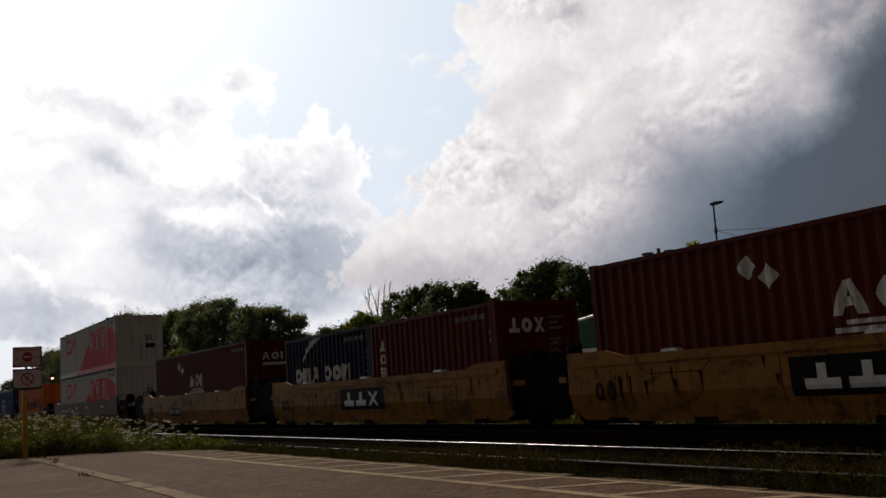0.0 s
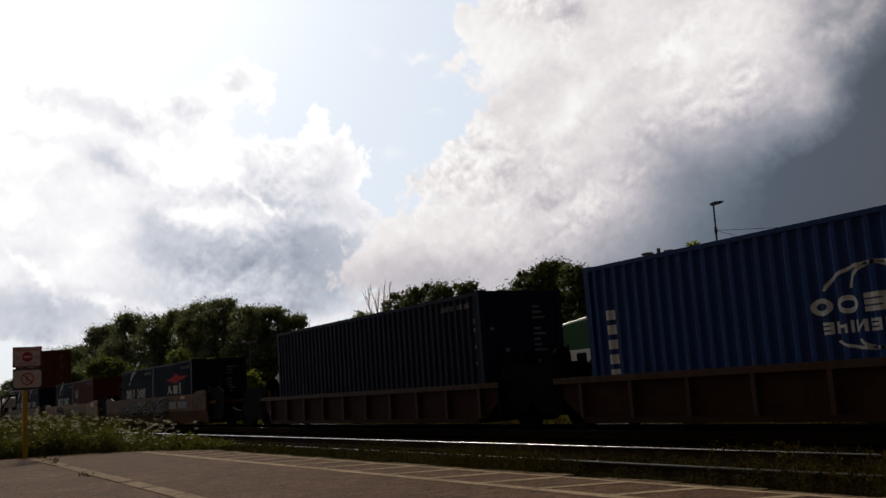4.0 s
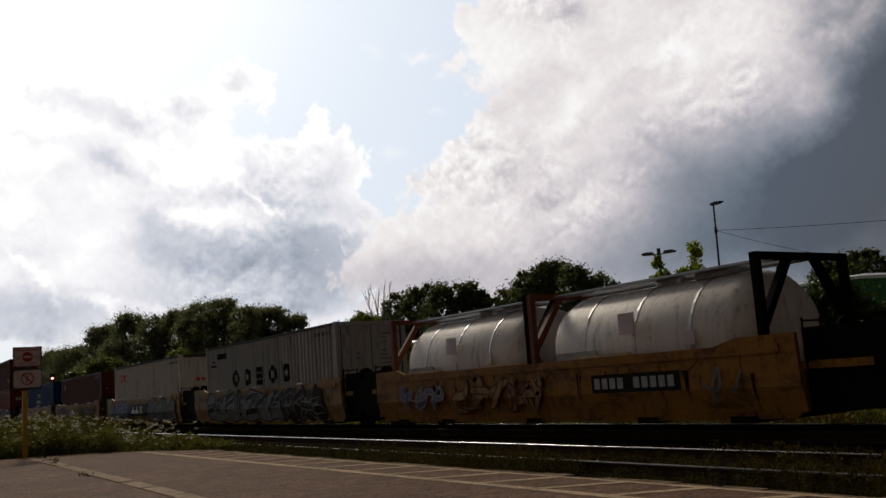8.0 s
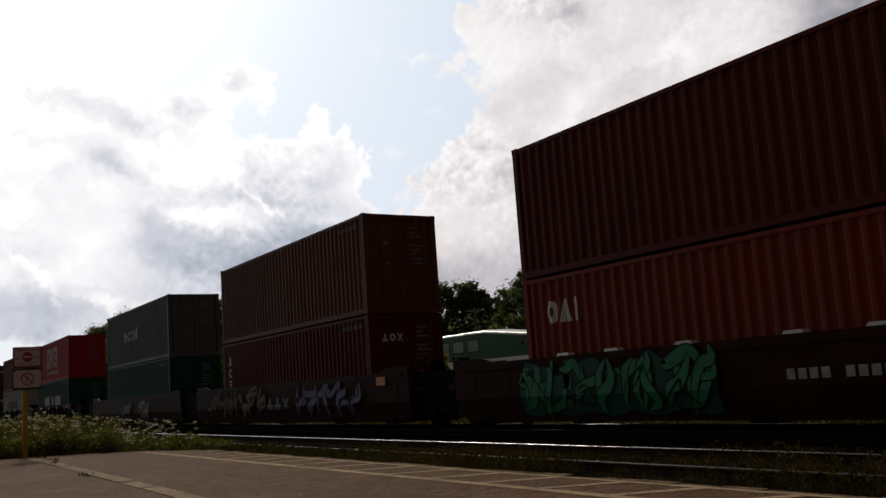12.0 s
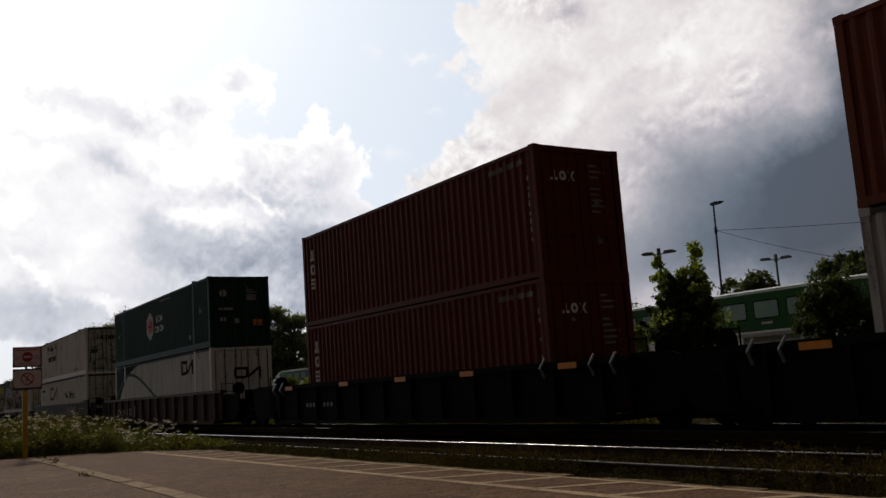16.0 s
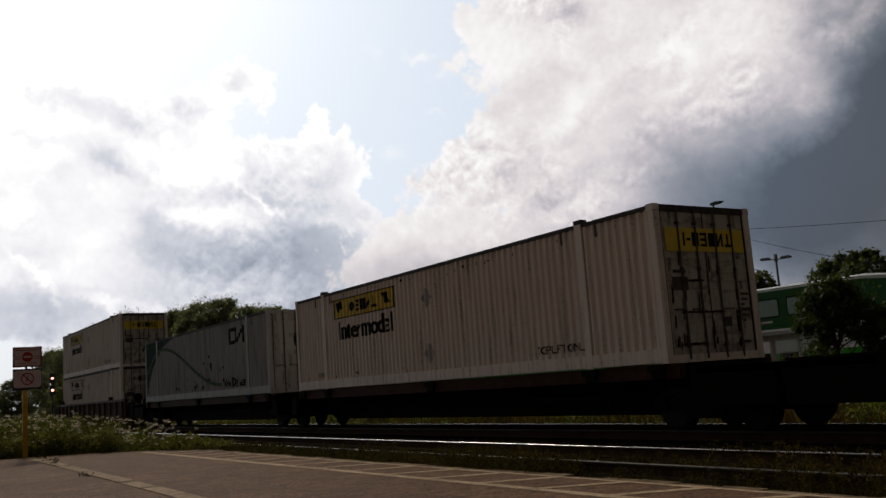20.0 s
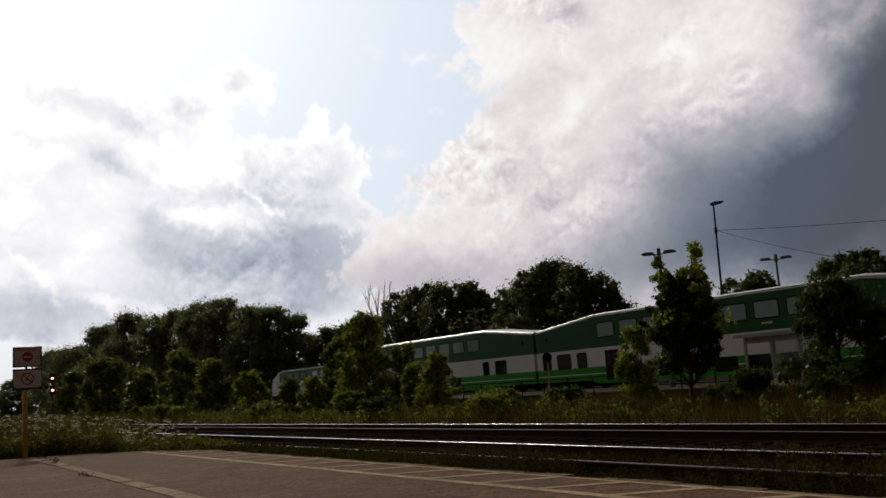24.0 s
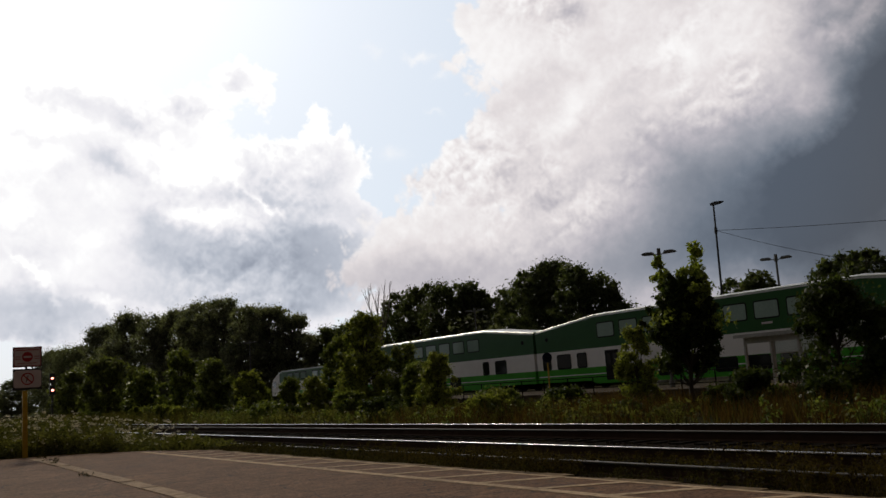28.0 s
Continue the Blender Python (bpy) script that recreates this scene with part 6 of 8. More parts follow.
def load_twenty(front, paint, label, mark, bottom=0.32, text=W_PAINT):
    c = container(label, paint, front, bottom, L20, H86, doors=False)
    data_marks(c, L20, H86, int(-front * 3), False)
    if mark == "swoosh":
        painted("logo", lambda bm: (row(bm, "omv", -2.3, 1.12, 0.48, 0.52, 0.15), row(bm, "oom", -0.12, 1.12, 0.48, 0.52, 0.15), flash(bm, -1.63, 1.82, 1.3)), text, c, c["half"], True, "white block marking with a swoosh")
    elif mark == "tall":
        painted("logo", lambda bm: [row(bm, ch, -2.5, 1.80 - 0.36 * q, 0.28, 0.24, 0.08) for q, ch in enumerate("yog")], text, c, c["half"], True, "white upright marking")
        end_paint("logo", lambda bm: row(bm, "yox", -0.85, 1.85, 0.34, 0.3, 0.10), text, c, L20 / 2 - 0.01, "white marking")
    elif mark == "badge":
        painted("logo", lambda bm: (ring(bm, -1.9, 1.75, 0.48, 0.36, 0.07, 4, 45, 405), bar(bm, -2.2, -1.6, 1.6, 1.72), bar(bm, -2.2, -1.6, 1.8, 1.9)), text, c, c["half"], True, "white framed badge")
    elif mark == "eagle":
        painted("logo", lambda bm: poly(bm, ((-0.95, 1.80), (0.2, 1.95), (0.6, 2.10), (1.0, 1.95), (2.4, 1.92), (1.1, 1.75), (0.5, 1.64), (-0.1, 1.74))), R_PAINT, c, c["half"], True, "red winged marking")
        painted("logo", lambda bm: row(bm, "vbl", -0.8, 1.18, 0.38, 0.75, 0.2), text, c, c["half"], True, "white block marking")
    return c


def load_ring_globe(front, paint=BLUE):
    c = container("blue ribbed steel shipping container with a white globe marking", paint, front, 0.32, doors=True)
    data_marks(c, L40, H96, int(-front))

    def globe(bm):
        row(bm, "oogoo", -1.05, 1.42, 0.27, 0.36, 0.075)
        row(bm, "ghizgizo", -0.90, 1.14, 0.18, 0.19, 0.045)
        for rx in (0.85, 0.42):
            ring(bm, 0.02, 1.70, rx, 0.45, 0.055, 16, 12, 168)
        for rx in (0.75, 0.36):
            ring(bm, 0.02, 1.11, rx, 0.24, 0.05, 16, 200, 340)
    painted("logo", globe, W_PAINT, c, c["half"], True, "white globe marking")
    painted("logo", lambda bm: [bar(bm, -5.55, -5.35, 0.4 + 0.28 * q, 0.58 + 0.28 * q) for q in range(6)], W_PAINT, c, c["half"], True, "upright column of marks")


def load_orange(front):
    c = container("bright orange ribbed steel shipping container with dark blue marking", ORANGE, front, 0.32, doors=False)

    def mark(bm):
        x = row(bm, "h", -1.80, 1.06, 0.90, 0.56, 0.17)
        x = row(bm, "oooo-", x, 1.02, 0.62, 0.53, 0.17)
        row(bm, "llocol", x + 0.02, 1.06, 0.68, 0.58, 0.18)
        for k in (0, 1):
            poly(bm, ((-4.25 + 0.8 * k, 0.9), (-3.7 + 0.8 * k, 0.9), (-3.55 + 0.8 * k, 1.42), (-3.35 + 0.75 * k, 1.5), (-3.55 + 0.8 * k, 1.58), (-3.65 + 0.8 * k, 2.1), (-4.0 + 0.8 * k, 2.1), (-4.25 + 0.8 * k, 1.55)))
    painted("logo", mark, B_PAINT, c, c["half"], True, "dark blue marking")
    painted("placard", lambda bm: (ring(bm, 5.07, 2.03, 0.16, 0.16, 0.05, 3, 90, 450), bar(bm, 5.62, 5.78, 1.95, 2.2)), RUSSET, c, c["half"], True)


def load_red_wave(front, bottom):
    c = container("silver-grey ribbed long container with red wave and white rings", PALE, front, bottom, L53, H96, doors=False)

    def wave_red(bm):
        pts = [(-2.0, 0.18)] + [(-2.0 + 6.2 * (i / 10), 0.18 + 2.3 * math.sin(i / 10 * 1.5) ** 1.1) for i in range(1, 11)]
        pts += [(5.0, 2.54), (5.8, 2.46), (6.9, 2.28), (7.6, 2.12), (7.9, 1.98), (7.9, 0.18)]
        poly(bm, pts)
    painted("red_wave", wave_red, R_PAINT, c, c["half"], True, "red painted wave")
    painted("logo", lambda bm: (worm(bm, -5.75, 1.5, 2.9, 0.98, 0.21)), R_PAINT, c, c["half"] + 0.001, True, "red block marking")

    # the red of the wave goes on over the bottom rail
    painted("red_wave", lambda bm: poly(bm, ((-2.75, 0.03), (5.88, 0.03), (5.88, 0.255), (-2.1, 0.255))), R_PAINT, c, c["half"] + 0.001, False)
    painted("red_wave", lambda bm: bar(bm, 6.12, 7.9, 0.03, 0.255), R_PAINT, c, c["half"] + 0.001, False)
    # and over the lifting post and the corner post
    painted("red_wave", lambda bm: poly(bm, ((5.902, 0.01), (6.098, 0.01), (6.098, 2.42), (5.902, 2.45))), R_PAINT, c, c["half"] + 0.003, False)
    painted("red_wave", lambda bm: poly(bm, ((7.942, 0.125), (8.07, 0.125), (8.07, 1.80), (7.942, 1.94))), R_PAINT, c, c["half"] + 0.001, False)
    for q in range(3):
        x = 2.0 + 1.5 * q
        painted("emblem_disc", lambda bm: poly(bm, [(x + 0.63 * math.cos(a * 0.2618), 1.84 + 0.70 * math.sin(a * 0.2618)) for a in range(24)]), R_PAINT, c, c["half"] + 0.003, True, "red disc")
        painted("emblem_ring", lambda bm: ring(bm, x + 0.03, 1.79, 0.67, 0.72, 0.028, 28), SIGN_W, c, c["half"] + 0.006, True, "thin white ring")

        def shape(bm):
            if q == 0:
                poly(bm, ((x - 0.26, 1.36), (x + 0.26, 1.36), (x + 0.33, 1.90), (x + 0.30, 2.14), (x - 0.30, 2.14), (x - 0.33, 1.90)))
                bar(bm, x - 0.30, x + 0.30, 2.16, 2.26)
            elif q == 1:
                poly(bm, ((x - 0.30, 1.62), (x + 0.30, 1.62), (x + 0.34, 2.02), (x + 0.16, 2.36), (x - 0.16, 2.36), (x - 0.34, 2.02)))
                poly(bm, ((x - 0.28, 1.30), (x - 0.16, 1.30), (x, 1.48), (x + 0.16, 1.30), (x + 0.28, 1.30), (x + 0.24, 1.58), (x - 0.24, 1.58)))
            else:
                poly(bm, ((x - 0.28, 1.34), (x + 0.28, 1.34), (x + 0.40, 1.72), (x - 0.40, 1.72)))
                bar(bm, x - 0.40, x + 0.40, 1.76, 1.90)
                bar(bm, x - 0.34, x + 0.34, 1.94, 2.14)
                bar(bm, x - 0.18, x + 0.18, 2.18, 2.38)
        painted("emblem_shape", shape, PALE, c, c["half"] + 0.0065, True, "grey pictured vehicle")

        def detail(bm):
            if q == 0:
                bar(bm, x - 0.22, x + 0.22, 1.84, 2.02)
                bar(bm, x - 0.20, x + 0.20, 1.50, 1.56)
                bar(bm, x - 0.07, x + 0.07, 1.36, 1.44)
            elif q == 1:
                poly(bm, ((x - 0.24, 2.04), (x - 0.03, 2.10), (x - 0.03, 2.22), (x - 0.18, 2.18)))
                poly(bm, ((x + 0.24, 2.04), (x + 0.18, 2.18), (x + 0.03, 2.22), (x + 0.03, 2.10)))
                bar(bm, x - 0.04, x + 0.04, 1.78, 1.86)
            else:
                bar(bm, x - 0.012, x + 0.012, 1.74, 2.2)
                bar(bm, x - 0.2, x + 0.2, 1.56, 1.62)
        painted("emblem_detail", detail, R_PAINT, c, c["half"] + 0.0095, True)

    def ends(bm):
        lettering(bm, "53", 0.35, 1.5, 0.26)
        bar(bm, 0.35, 0.85, 1.05, 1.3)
    end_paint("size_mark", ends, K_PAINT, c, L53 / 2 - 0.008, "black size mark")
    painted("size_mark", lambda bm: [bar(bm, 6.25 + 0.135 * q, 6.32 + 0.135 * q, 2.50, 2.63) for q in range(11) if q != 4], RAIL_DARK, c, c["half"] + 0.002, True)


def load_plain(front, bottom, paint, label, doors, length=L40, height=H96, seed=1):
    c = container(label, paint, front, bottom, length, height, doors)
    data_marks(c, length, height, seed, doors)
    return c


def load_upright_marks(front, bottom, paint, doors, seed):
    c = load_plain(front, bottom, paint, "dark maroon ribbed shipping container with white upright marking", doors, seed=seed)
    painted("logo", lambda bm: [row(bm, ch, -5.55, 2.05 - 0.45 * q, 0.34, 0.22, 0.08) for q, ch in enumerate("yog")], W_PAINT, c, c["half"], True, "white upright marking")
    end_paint("logo", lambda bm: row(bm, "yox", -0.80, 2.12, 0.22, 0.20, 0.06), W_PAINT, c, L40 / 2 + (0.0 if doors else -0.01), "white marking")
    return c


def load_wide_letters(front, bottom):
    c = container("weathered white ribbed shipping container with black marking", ASH, front, bottom, doors=True)
    data_marks(c, L40, H96, int(-front))
    x = -3.05
    for ch in "oogoo":
        painted("logo", lambda bm: row(bm, ch, x, 1.23, 0.64, 0.68, 0.19), K_PAINT, c, c["half"], True, "black marking")
        x += 1.22
    painted("data_marking", lambda bm: (bar(bm, -5.35, -5.28, 2.25, 2.62), bar(bm, -5.28, -5.0, 2.25, 2.32), [bar(bm, -4.75 + 0.27 * q, -4.55 + 0.27 * q, 2.36, 2.58) for q in range(4)], bar(bm, -5.5, -4.9, 2.08, 2.16)), K_PAINT, c, c["half"], True)
    return c


FLAKE = plain("rust_under_flaked_paint", (0.040, 0.024, 0.016), 0.85, var=0.5, scale=9.0, gloss=0.08)


def load_white_swoosh(front, bottom, paint, rusty):
    """A white 53-foot container with a dark green curved end and a black marking."""
    c = container("rust-spotted white long container with a dark green curve" if rusty else "white ribbed long container with a dark green curve and black marking", paint, front, bottom, L53, H96, doors=True)
    edge = [(-7.75 + 4.9 * (i / 12) ** 1.6, 0.2 + 2.62 * math.sin(i / 12 * 1.5)) for i in range(13)]
    painted("green_end", lambda bm: poly(bm, [(-7.95, 2.8), (-7.95, 0.2)] + edge[1:]), HUNTER, c, c["half"] + 0.002, True, "dark green curved field")
    sweep = [(-7.95 + 11.0 * i / 24, 0.48 + (0.75 + 1.15 * math.sin(min(1.0, i / 6) * 1.571)) * (1.0 if i < 6 else 0.5 + 0.5 * math.cos((i - 6) / 18 * 3.1416))) for i in range(25)]
    painted("green_line", lambda bm: ribbon(bm, sweep, 0.14), FADED, c, c["half"] + 0.008, True, "green sweeping line")
    painted("logo", lambda bm: worm(bm, 4.0, 1.95, 1.65, 0.62, 0.14), K_PAINT, c, c["half"] + 0.004, True, "black block marking")
    end_paint("logo", lambda bm: worm(bm, -0.35, 1.6, 1.15, 0.46, 0.10), K_PAINT, c, L53 / 2 + 0.002, "black block marking")
    painted("slogan", lambda bm: lettering(bm, "We Deliver", 3.35, 0.36, 0.36), K_PAINT, c, c["half"] + 0.004, True, "black words")
    rnd = random.Random(int(-front))
    # flaked paint: clusters (middle along, middle up, spread along, spread up, count), thickest by the bottom rail
    flaked = ((-4.6, 0.75, 1.0, 0.35, 95), (-4.9, 1.6, 0.9, 0.6, 40), (0.0, 1.5, 1.3, 0.6, 60), (1.3, 0.55, 1.5, 0.25, 80), (2.6, 0.85, 0.6, 0.3, 26), (2.6, 2.38, 0.9, 0.16, 44), (-1.8, 0.5, 2.2, 0.18, 50))
    light = ((-1.0, 0.42, 2.0, 0.12, 46), (2.2, 1.5, 0.9, 0.3, 16), (0.8, 0.7, 1.2, 0.2, 14))
    if front < -400:
        def spots(bm):
            for cx, cz, sx, sz, count in (flaked if rusty else light):
                for q in range(count):
                    x, z = rnd.gauss(cx, sx), rnd.gauss(cz, sz)
                    if not (-6.7 < x < 3.9 and 0.30 < z < 2.66):
                        continue
                    big = rnd.random() ** 2.2
                    a, b = (0.028 + 0.085 * big, 0.04 + 0.15 * big) if rusty else (0.018 + 0.03 * big, 0.03 + 0.07 * big)
                    poly(bm, [(x + a * math.cos(t) * rnd.uniform(0.65, 1.3), z + b * math.sin(t) * rnd.uniform(0.65, 1.3)) for t in (0, 0.8, 1.6, 2.4, 3.1, 3.9, 4.7, 5.5)])
        def streaks(bm):
            for q in range(46):
                y, z = rnd.choice((-0.98, -0.5, -0.05, 0.06, 0.5, 0.98)) + rnd.gauss(0, 0.05), rnd.uniform(0.25, 2.5)
                a, b = rnd.uniform(0.006, 0.028), rnd.uniform(0.08, 0.38)
                if abs(y) < 1.08 and z + b < 2.7:
                    poly(bm, ((y - a, z), (y + a * 0.6, z + 0.02), (y + a, z + b * 0.8), (y - a * 0.5, z + b)))
            for q in range(22):
                y, z, b = rnd.uniform(-1.0, 0.7), 0.3 + 0.58 * rnd.randrange(5) + rnd.gauss(0, 0.03), rnd.uniform(0.1, 0.4)
                poly(bm, ((y, z), (y + b, z + 0.006), (y + b * 0.9, z + rnd.uniform(0.015, 0.05)), (y + 0.03, z + 0.02)))
        if rusty:
            end_paint("rust_patch", streaks, FLAKE, c, L53 / 2 - 0.006, "soot and rust streaks on the doors")
        painted("rust_patch", spots, FLAKE, c, c["half"] + 0.010, True, "dark rust where the paint has flaked")
    return c


def load_yellow_panel(front, bottom, panel=True):
    c = container("white ribbed long container with yellow panel and black words" if panel else "white ribbed long container with outlined panel and black words", WHITE, front, bottom, L53, H96, doors=True)
    if panel:
        painted("yellow_panel", lambda bm: bar(bm, -5.25, -1.6, 2.03, 2.61), Y_PAINT, c, c["half"] + 0.002, True, "yellow name panel")
        end_paint("yellow_panel", lambda bm: bar(bm, -1.05, 1.05, 2.02, 2.46), Y_PAINT, c, L53 / 2 + 0.001, "yellow name panel")
    painted("panel_frame", lambda bm: (bar(bm, -5.25, -1.6, 2.58, 2.61), bar(bm, -5.25, -1.6, 2.03, 2.06), bar(bm, -5.25, -5.22, 2.06, 2.58), bar(bm, -1.63, -1.6, 2.06, 2.58), row(bm, "iogbzy", -4.35, 2.16, 0.32, 0.27, 0.08), poly(bm, ((-5.1, 2.5), (-5.0, 2.2), (-4.7, 2.35), (-4.8, 2.55))), poly(bm, ((-2.3, 2.5), (-2.1, 2.2), (-1.8, 2.2), (-2.0, 2.5)))), K_PAINT, c, c["half"] + 0.006, True, "black marking")
    painted("word_mark", lambda bm: lettering(bm, "Intermodal", -5.05, 1.42, 0.55), K_PAINT, c, c["half"] + 0.004, True, "black words")
    end_paint("logo", lambda bm: row(bm, "i-bgbzy", -0.6, 2.12, 0.26, 0.18, 0.05), K_PAINT, c, L53 / 2 + 0.006, "black marking")
    end_paint("decal", lambda bm: (bar(bm, -0.98, -0.58, 1.30, 1.55), bar(bm, -0.95, -0.62, 1.62, 1.68), [bar(bm, 0.80, 0.80 + 0.1 * (1 + q % 3), 0.7 + 0.1 * q, 0.75 + 0.1 * q) for q in range(6)], bar(bm, 0.3, 0.5, 0.62, 0.8)), ROD, c, L53 / 2 + 0.002, "dark plates and stains")
    painted("data_marking", lambda bm: ([bar(bm, -6.6 + 0.25 * q, -6.42 + 0.25 * q, 0.36, 0.50) for q in range(3)], poly(bm, ((-0.2, 2.1), (0.05, 2.36), (0.3, 2.1), (0.05, 1.84))), poly(bm, ((-0.2, 0.70), (0.05, 0.96), (0.3, 0.70), (0.05, 0.44)))), ASH, c, c["half"] + 0.004, True)
    painted("data_marking", lambda bm: lettering(bm, "TOP LIFT ONLY", 4.35, 0.38, 0.17), ROD, c, c["half"] + 0.004, True, "small black words")
    grubby = random.Random(int(-front * 3 + bottom * 10))

    def stains(bm):
        for q in range(38):
            y, z, a = grubby.choice((-0.98, -0.72, -0.26, 0.0, 0.26, 0.72, 0.98)) + grubby.gauss(0, 0.04), 0.2 + 1.7 * grubby.random() ** 1.5, grubby.uniform(0.008, 0.035)
            b = grubby.uniform(0.1, 0.45)
            if abs(y) < 1.05:
                poly(bm, ((y - a, z), (y + a * 0.6, z + 0.02), (y + a, z + b * 0.8), (y - a * 0.5, z + b)))
        for q in range(9):
            y, z = grubby.uniform(-0.95, 0.6), 0.3 + 0.58 * grubby.randrange(3)
            poly(bm, ((y, z), (y + 0.4, z + 0.005), (y + 0.36, z + 0.05), (y + 0.03, z + 0.03)))
    end_paint("rust_patch", stains, FLAKE, c, L53 / 2 - 0.006, "soot and rust streaks on the doors")

    def flakes(bm):
        for q in range(26):
            x, z = grubby.uniform(-7.4, 7.4), grubby.choice((2.62, 2.55, 0.34, 0.30)) + grubby.gauss(0, 0.03)
            a, b = grubby.uniform(0.012, 0.035), grubby.uniform(0.02, 0.10)
            poly(bm, ((x - a, z), (x + a, z + 0.01), (x + a * 0.7, z + b), (x - a * 0.6, z + b * 0.8)))
    painted("rust_patch", flakes, FLAKE, c, c["half"] + 0.010, True, "dark chips and dents in the paint")
    return c


def load_hexagon(front, bottom):
    c = container("dark green ribbed long container with a white hexagon marking", HUNTER, front, bottom, L53, H96, doors=True)
    hexa = [(-0.93 + 0.66 * math.sin(i * math.pi / 3), 1.63 + 0.70 * math.cos(i * math.pi / 3)) for i in range(6)]
    painted("emblem", lambda bm: poly(bm, hexa[::-1]), W_PAINT, c, c["half"], True, "white hexagon")
    painted("emblem_bars", lambda bm: [bar(bm, -1.33 + 0.22 * q, -1.21 + 0.22 * q, 1.28 + (0.1 if q in (0, 3) else 0), 1.98 - (0.1 if q in (0, 3) else 0)) for q in range(4)] + [bar(bm, -1.33, -0.55, 1.57, 1.68)], R_PAINT, c, c["half"] + 0.005, True, "red bars")
    painted("logo", lambda bm: (row(bm, "hoo", 0.2, 1.70, 0.34, 0.28, 0.09), row(bm, "oiooo", -0.05, 1.24, 0.32, 0.27, 0.09)), W_PAINT, c, c["half"], True, "white marking")
    painted("data_marking", lambda bm: (bar(bm, 0.9, 2.6, 2.64, 2.69), lettering(bm, "53", 6.7, 1.5, 0.26), bar(bm, 5.25, 5.4, 0.5, 0.7), lettering(bm, "53", -7.3, 1.5, 0.26), bar(bm, -6.0, -5.88, 0.75, 0.9)), DULL, c, c["half"], True)
    end_paint("decal", lambda bm: (ring(bm, -0.7, 2.2, 0.16, 0.16, 0.159, 12), bar(bm, 0.3, 0.75, 1.9, 2.15), bar(bm, -0.9, -0.3, 1.5, 1.6), bar(bm, -0.85, -0.6, 1.05, 1.2), bar(bm, -0.25, -0.05, 0.95, 1.15), [bar(bm, 0.3, 0.3 + 0.5 * ((q * 7) % 5) / 5 + 0.1, 2.4 - 0.09 * q, 2.44 - 0.09 * q) for q in range(5)]), SPRAY_WHITE, c, L53 / 2 + 0.002, "white decals")
    end_paint("decal", lambda bm: bar(bm, 0.55, 0.95, 0.85, 1.1), O_PAINT, c, L53 / 2 + 0.002, "orange decal")
    return c


# 1 to 3: three joined yellow cars
for i, (s0, s1, fl, rl, cargo) in enumerate(((-0.9, -14.2, 1.2, -15.28, 0), (-16.3, -29.6, -15.28, -30.9, 1), (-32.2, -46.2, -30.9, -48.3, 2))):
    c = well_car("faded yellow smooth-sided well car, one of three joined", "A", YELLOW_CAR, s0, s1, fl, rl, True, i == 2)
    pads(c, (-3.9, 0.0, 3.9), 1.42)
    m = (s0 + s1) / 2
    if i < 2:
        painted("number_field", lambda bm: bar(bm, -1.5, 1.12, 0.58, 1.17), K_PAINT, c, c["half"] + 0.001, False, "black field")
        painted("logo", lambda bm: row(bm, "yyx", -1.25, 0.68, 0.38, 0.60, 0.16), W_PAINT, c, c["half"] + 0.007, False, "white block marking")
    else:
        number_bars(c, -2.6, -0.9, 0.62, 0.80)
    painted("number_marking", lambda bm: row(bm, "oo", -5.9, 0.6, 0.36, 0.26, 0.09), BROWN_CAR, c, c["half"] + 0.002, False, "black marks")
load_slant_marks(-1.43)
load_twenty(-16.90, MAROON, "short dark maroon shipping container with white upright marking", "tall")
load_twenty(-22.98, NAVY, "short dark blue shipping container with white swoosh marking", "swoosh")
load_slant_marks(-32.70)

# 4: brown car with two silver and red containers
c = well_car("dark brown well car carrying two long silver and red containers", "C", UMBER_CAR, -51.6, -69.7, -50.0, -71.3, True, True)
number_bars(c, -6.6, -4.4, 0.95, 1.15)
for x in (-4.0, -1.6, 1.2, 5.4):
    plate(c, x, x + 0.6, 1.12, 1.24, Y_PAINT)
load_red_wave(-52.57, 0.31)
load_red_wave(-52.57, 3.215)

# 5 to 7: three joined cars with ribbed sides
for i, (s0, s1, fl, rl) in enumerate(((-75.6, -89.2, -73.4, -90.3), (-91.4, -105.2, -90.3, -106.25), (-107.3, -121.2, -106.25, -123.4))):
    c = well_car("rusty brown well car with ribbed open sides, one of three joined", "B", RUST_CAR, s0, s1, fl, rl, True, i == 2)
load_orange(-76.33)
load_ring_globe(-92.22)
load_plain(-108.1, 0.32, NAVY, "very dark blue ribbed shipping container", True, seed=12)

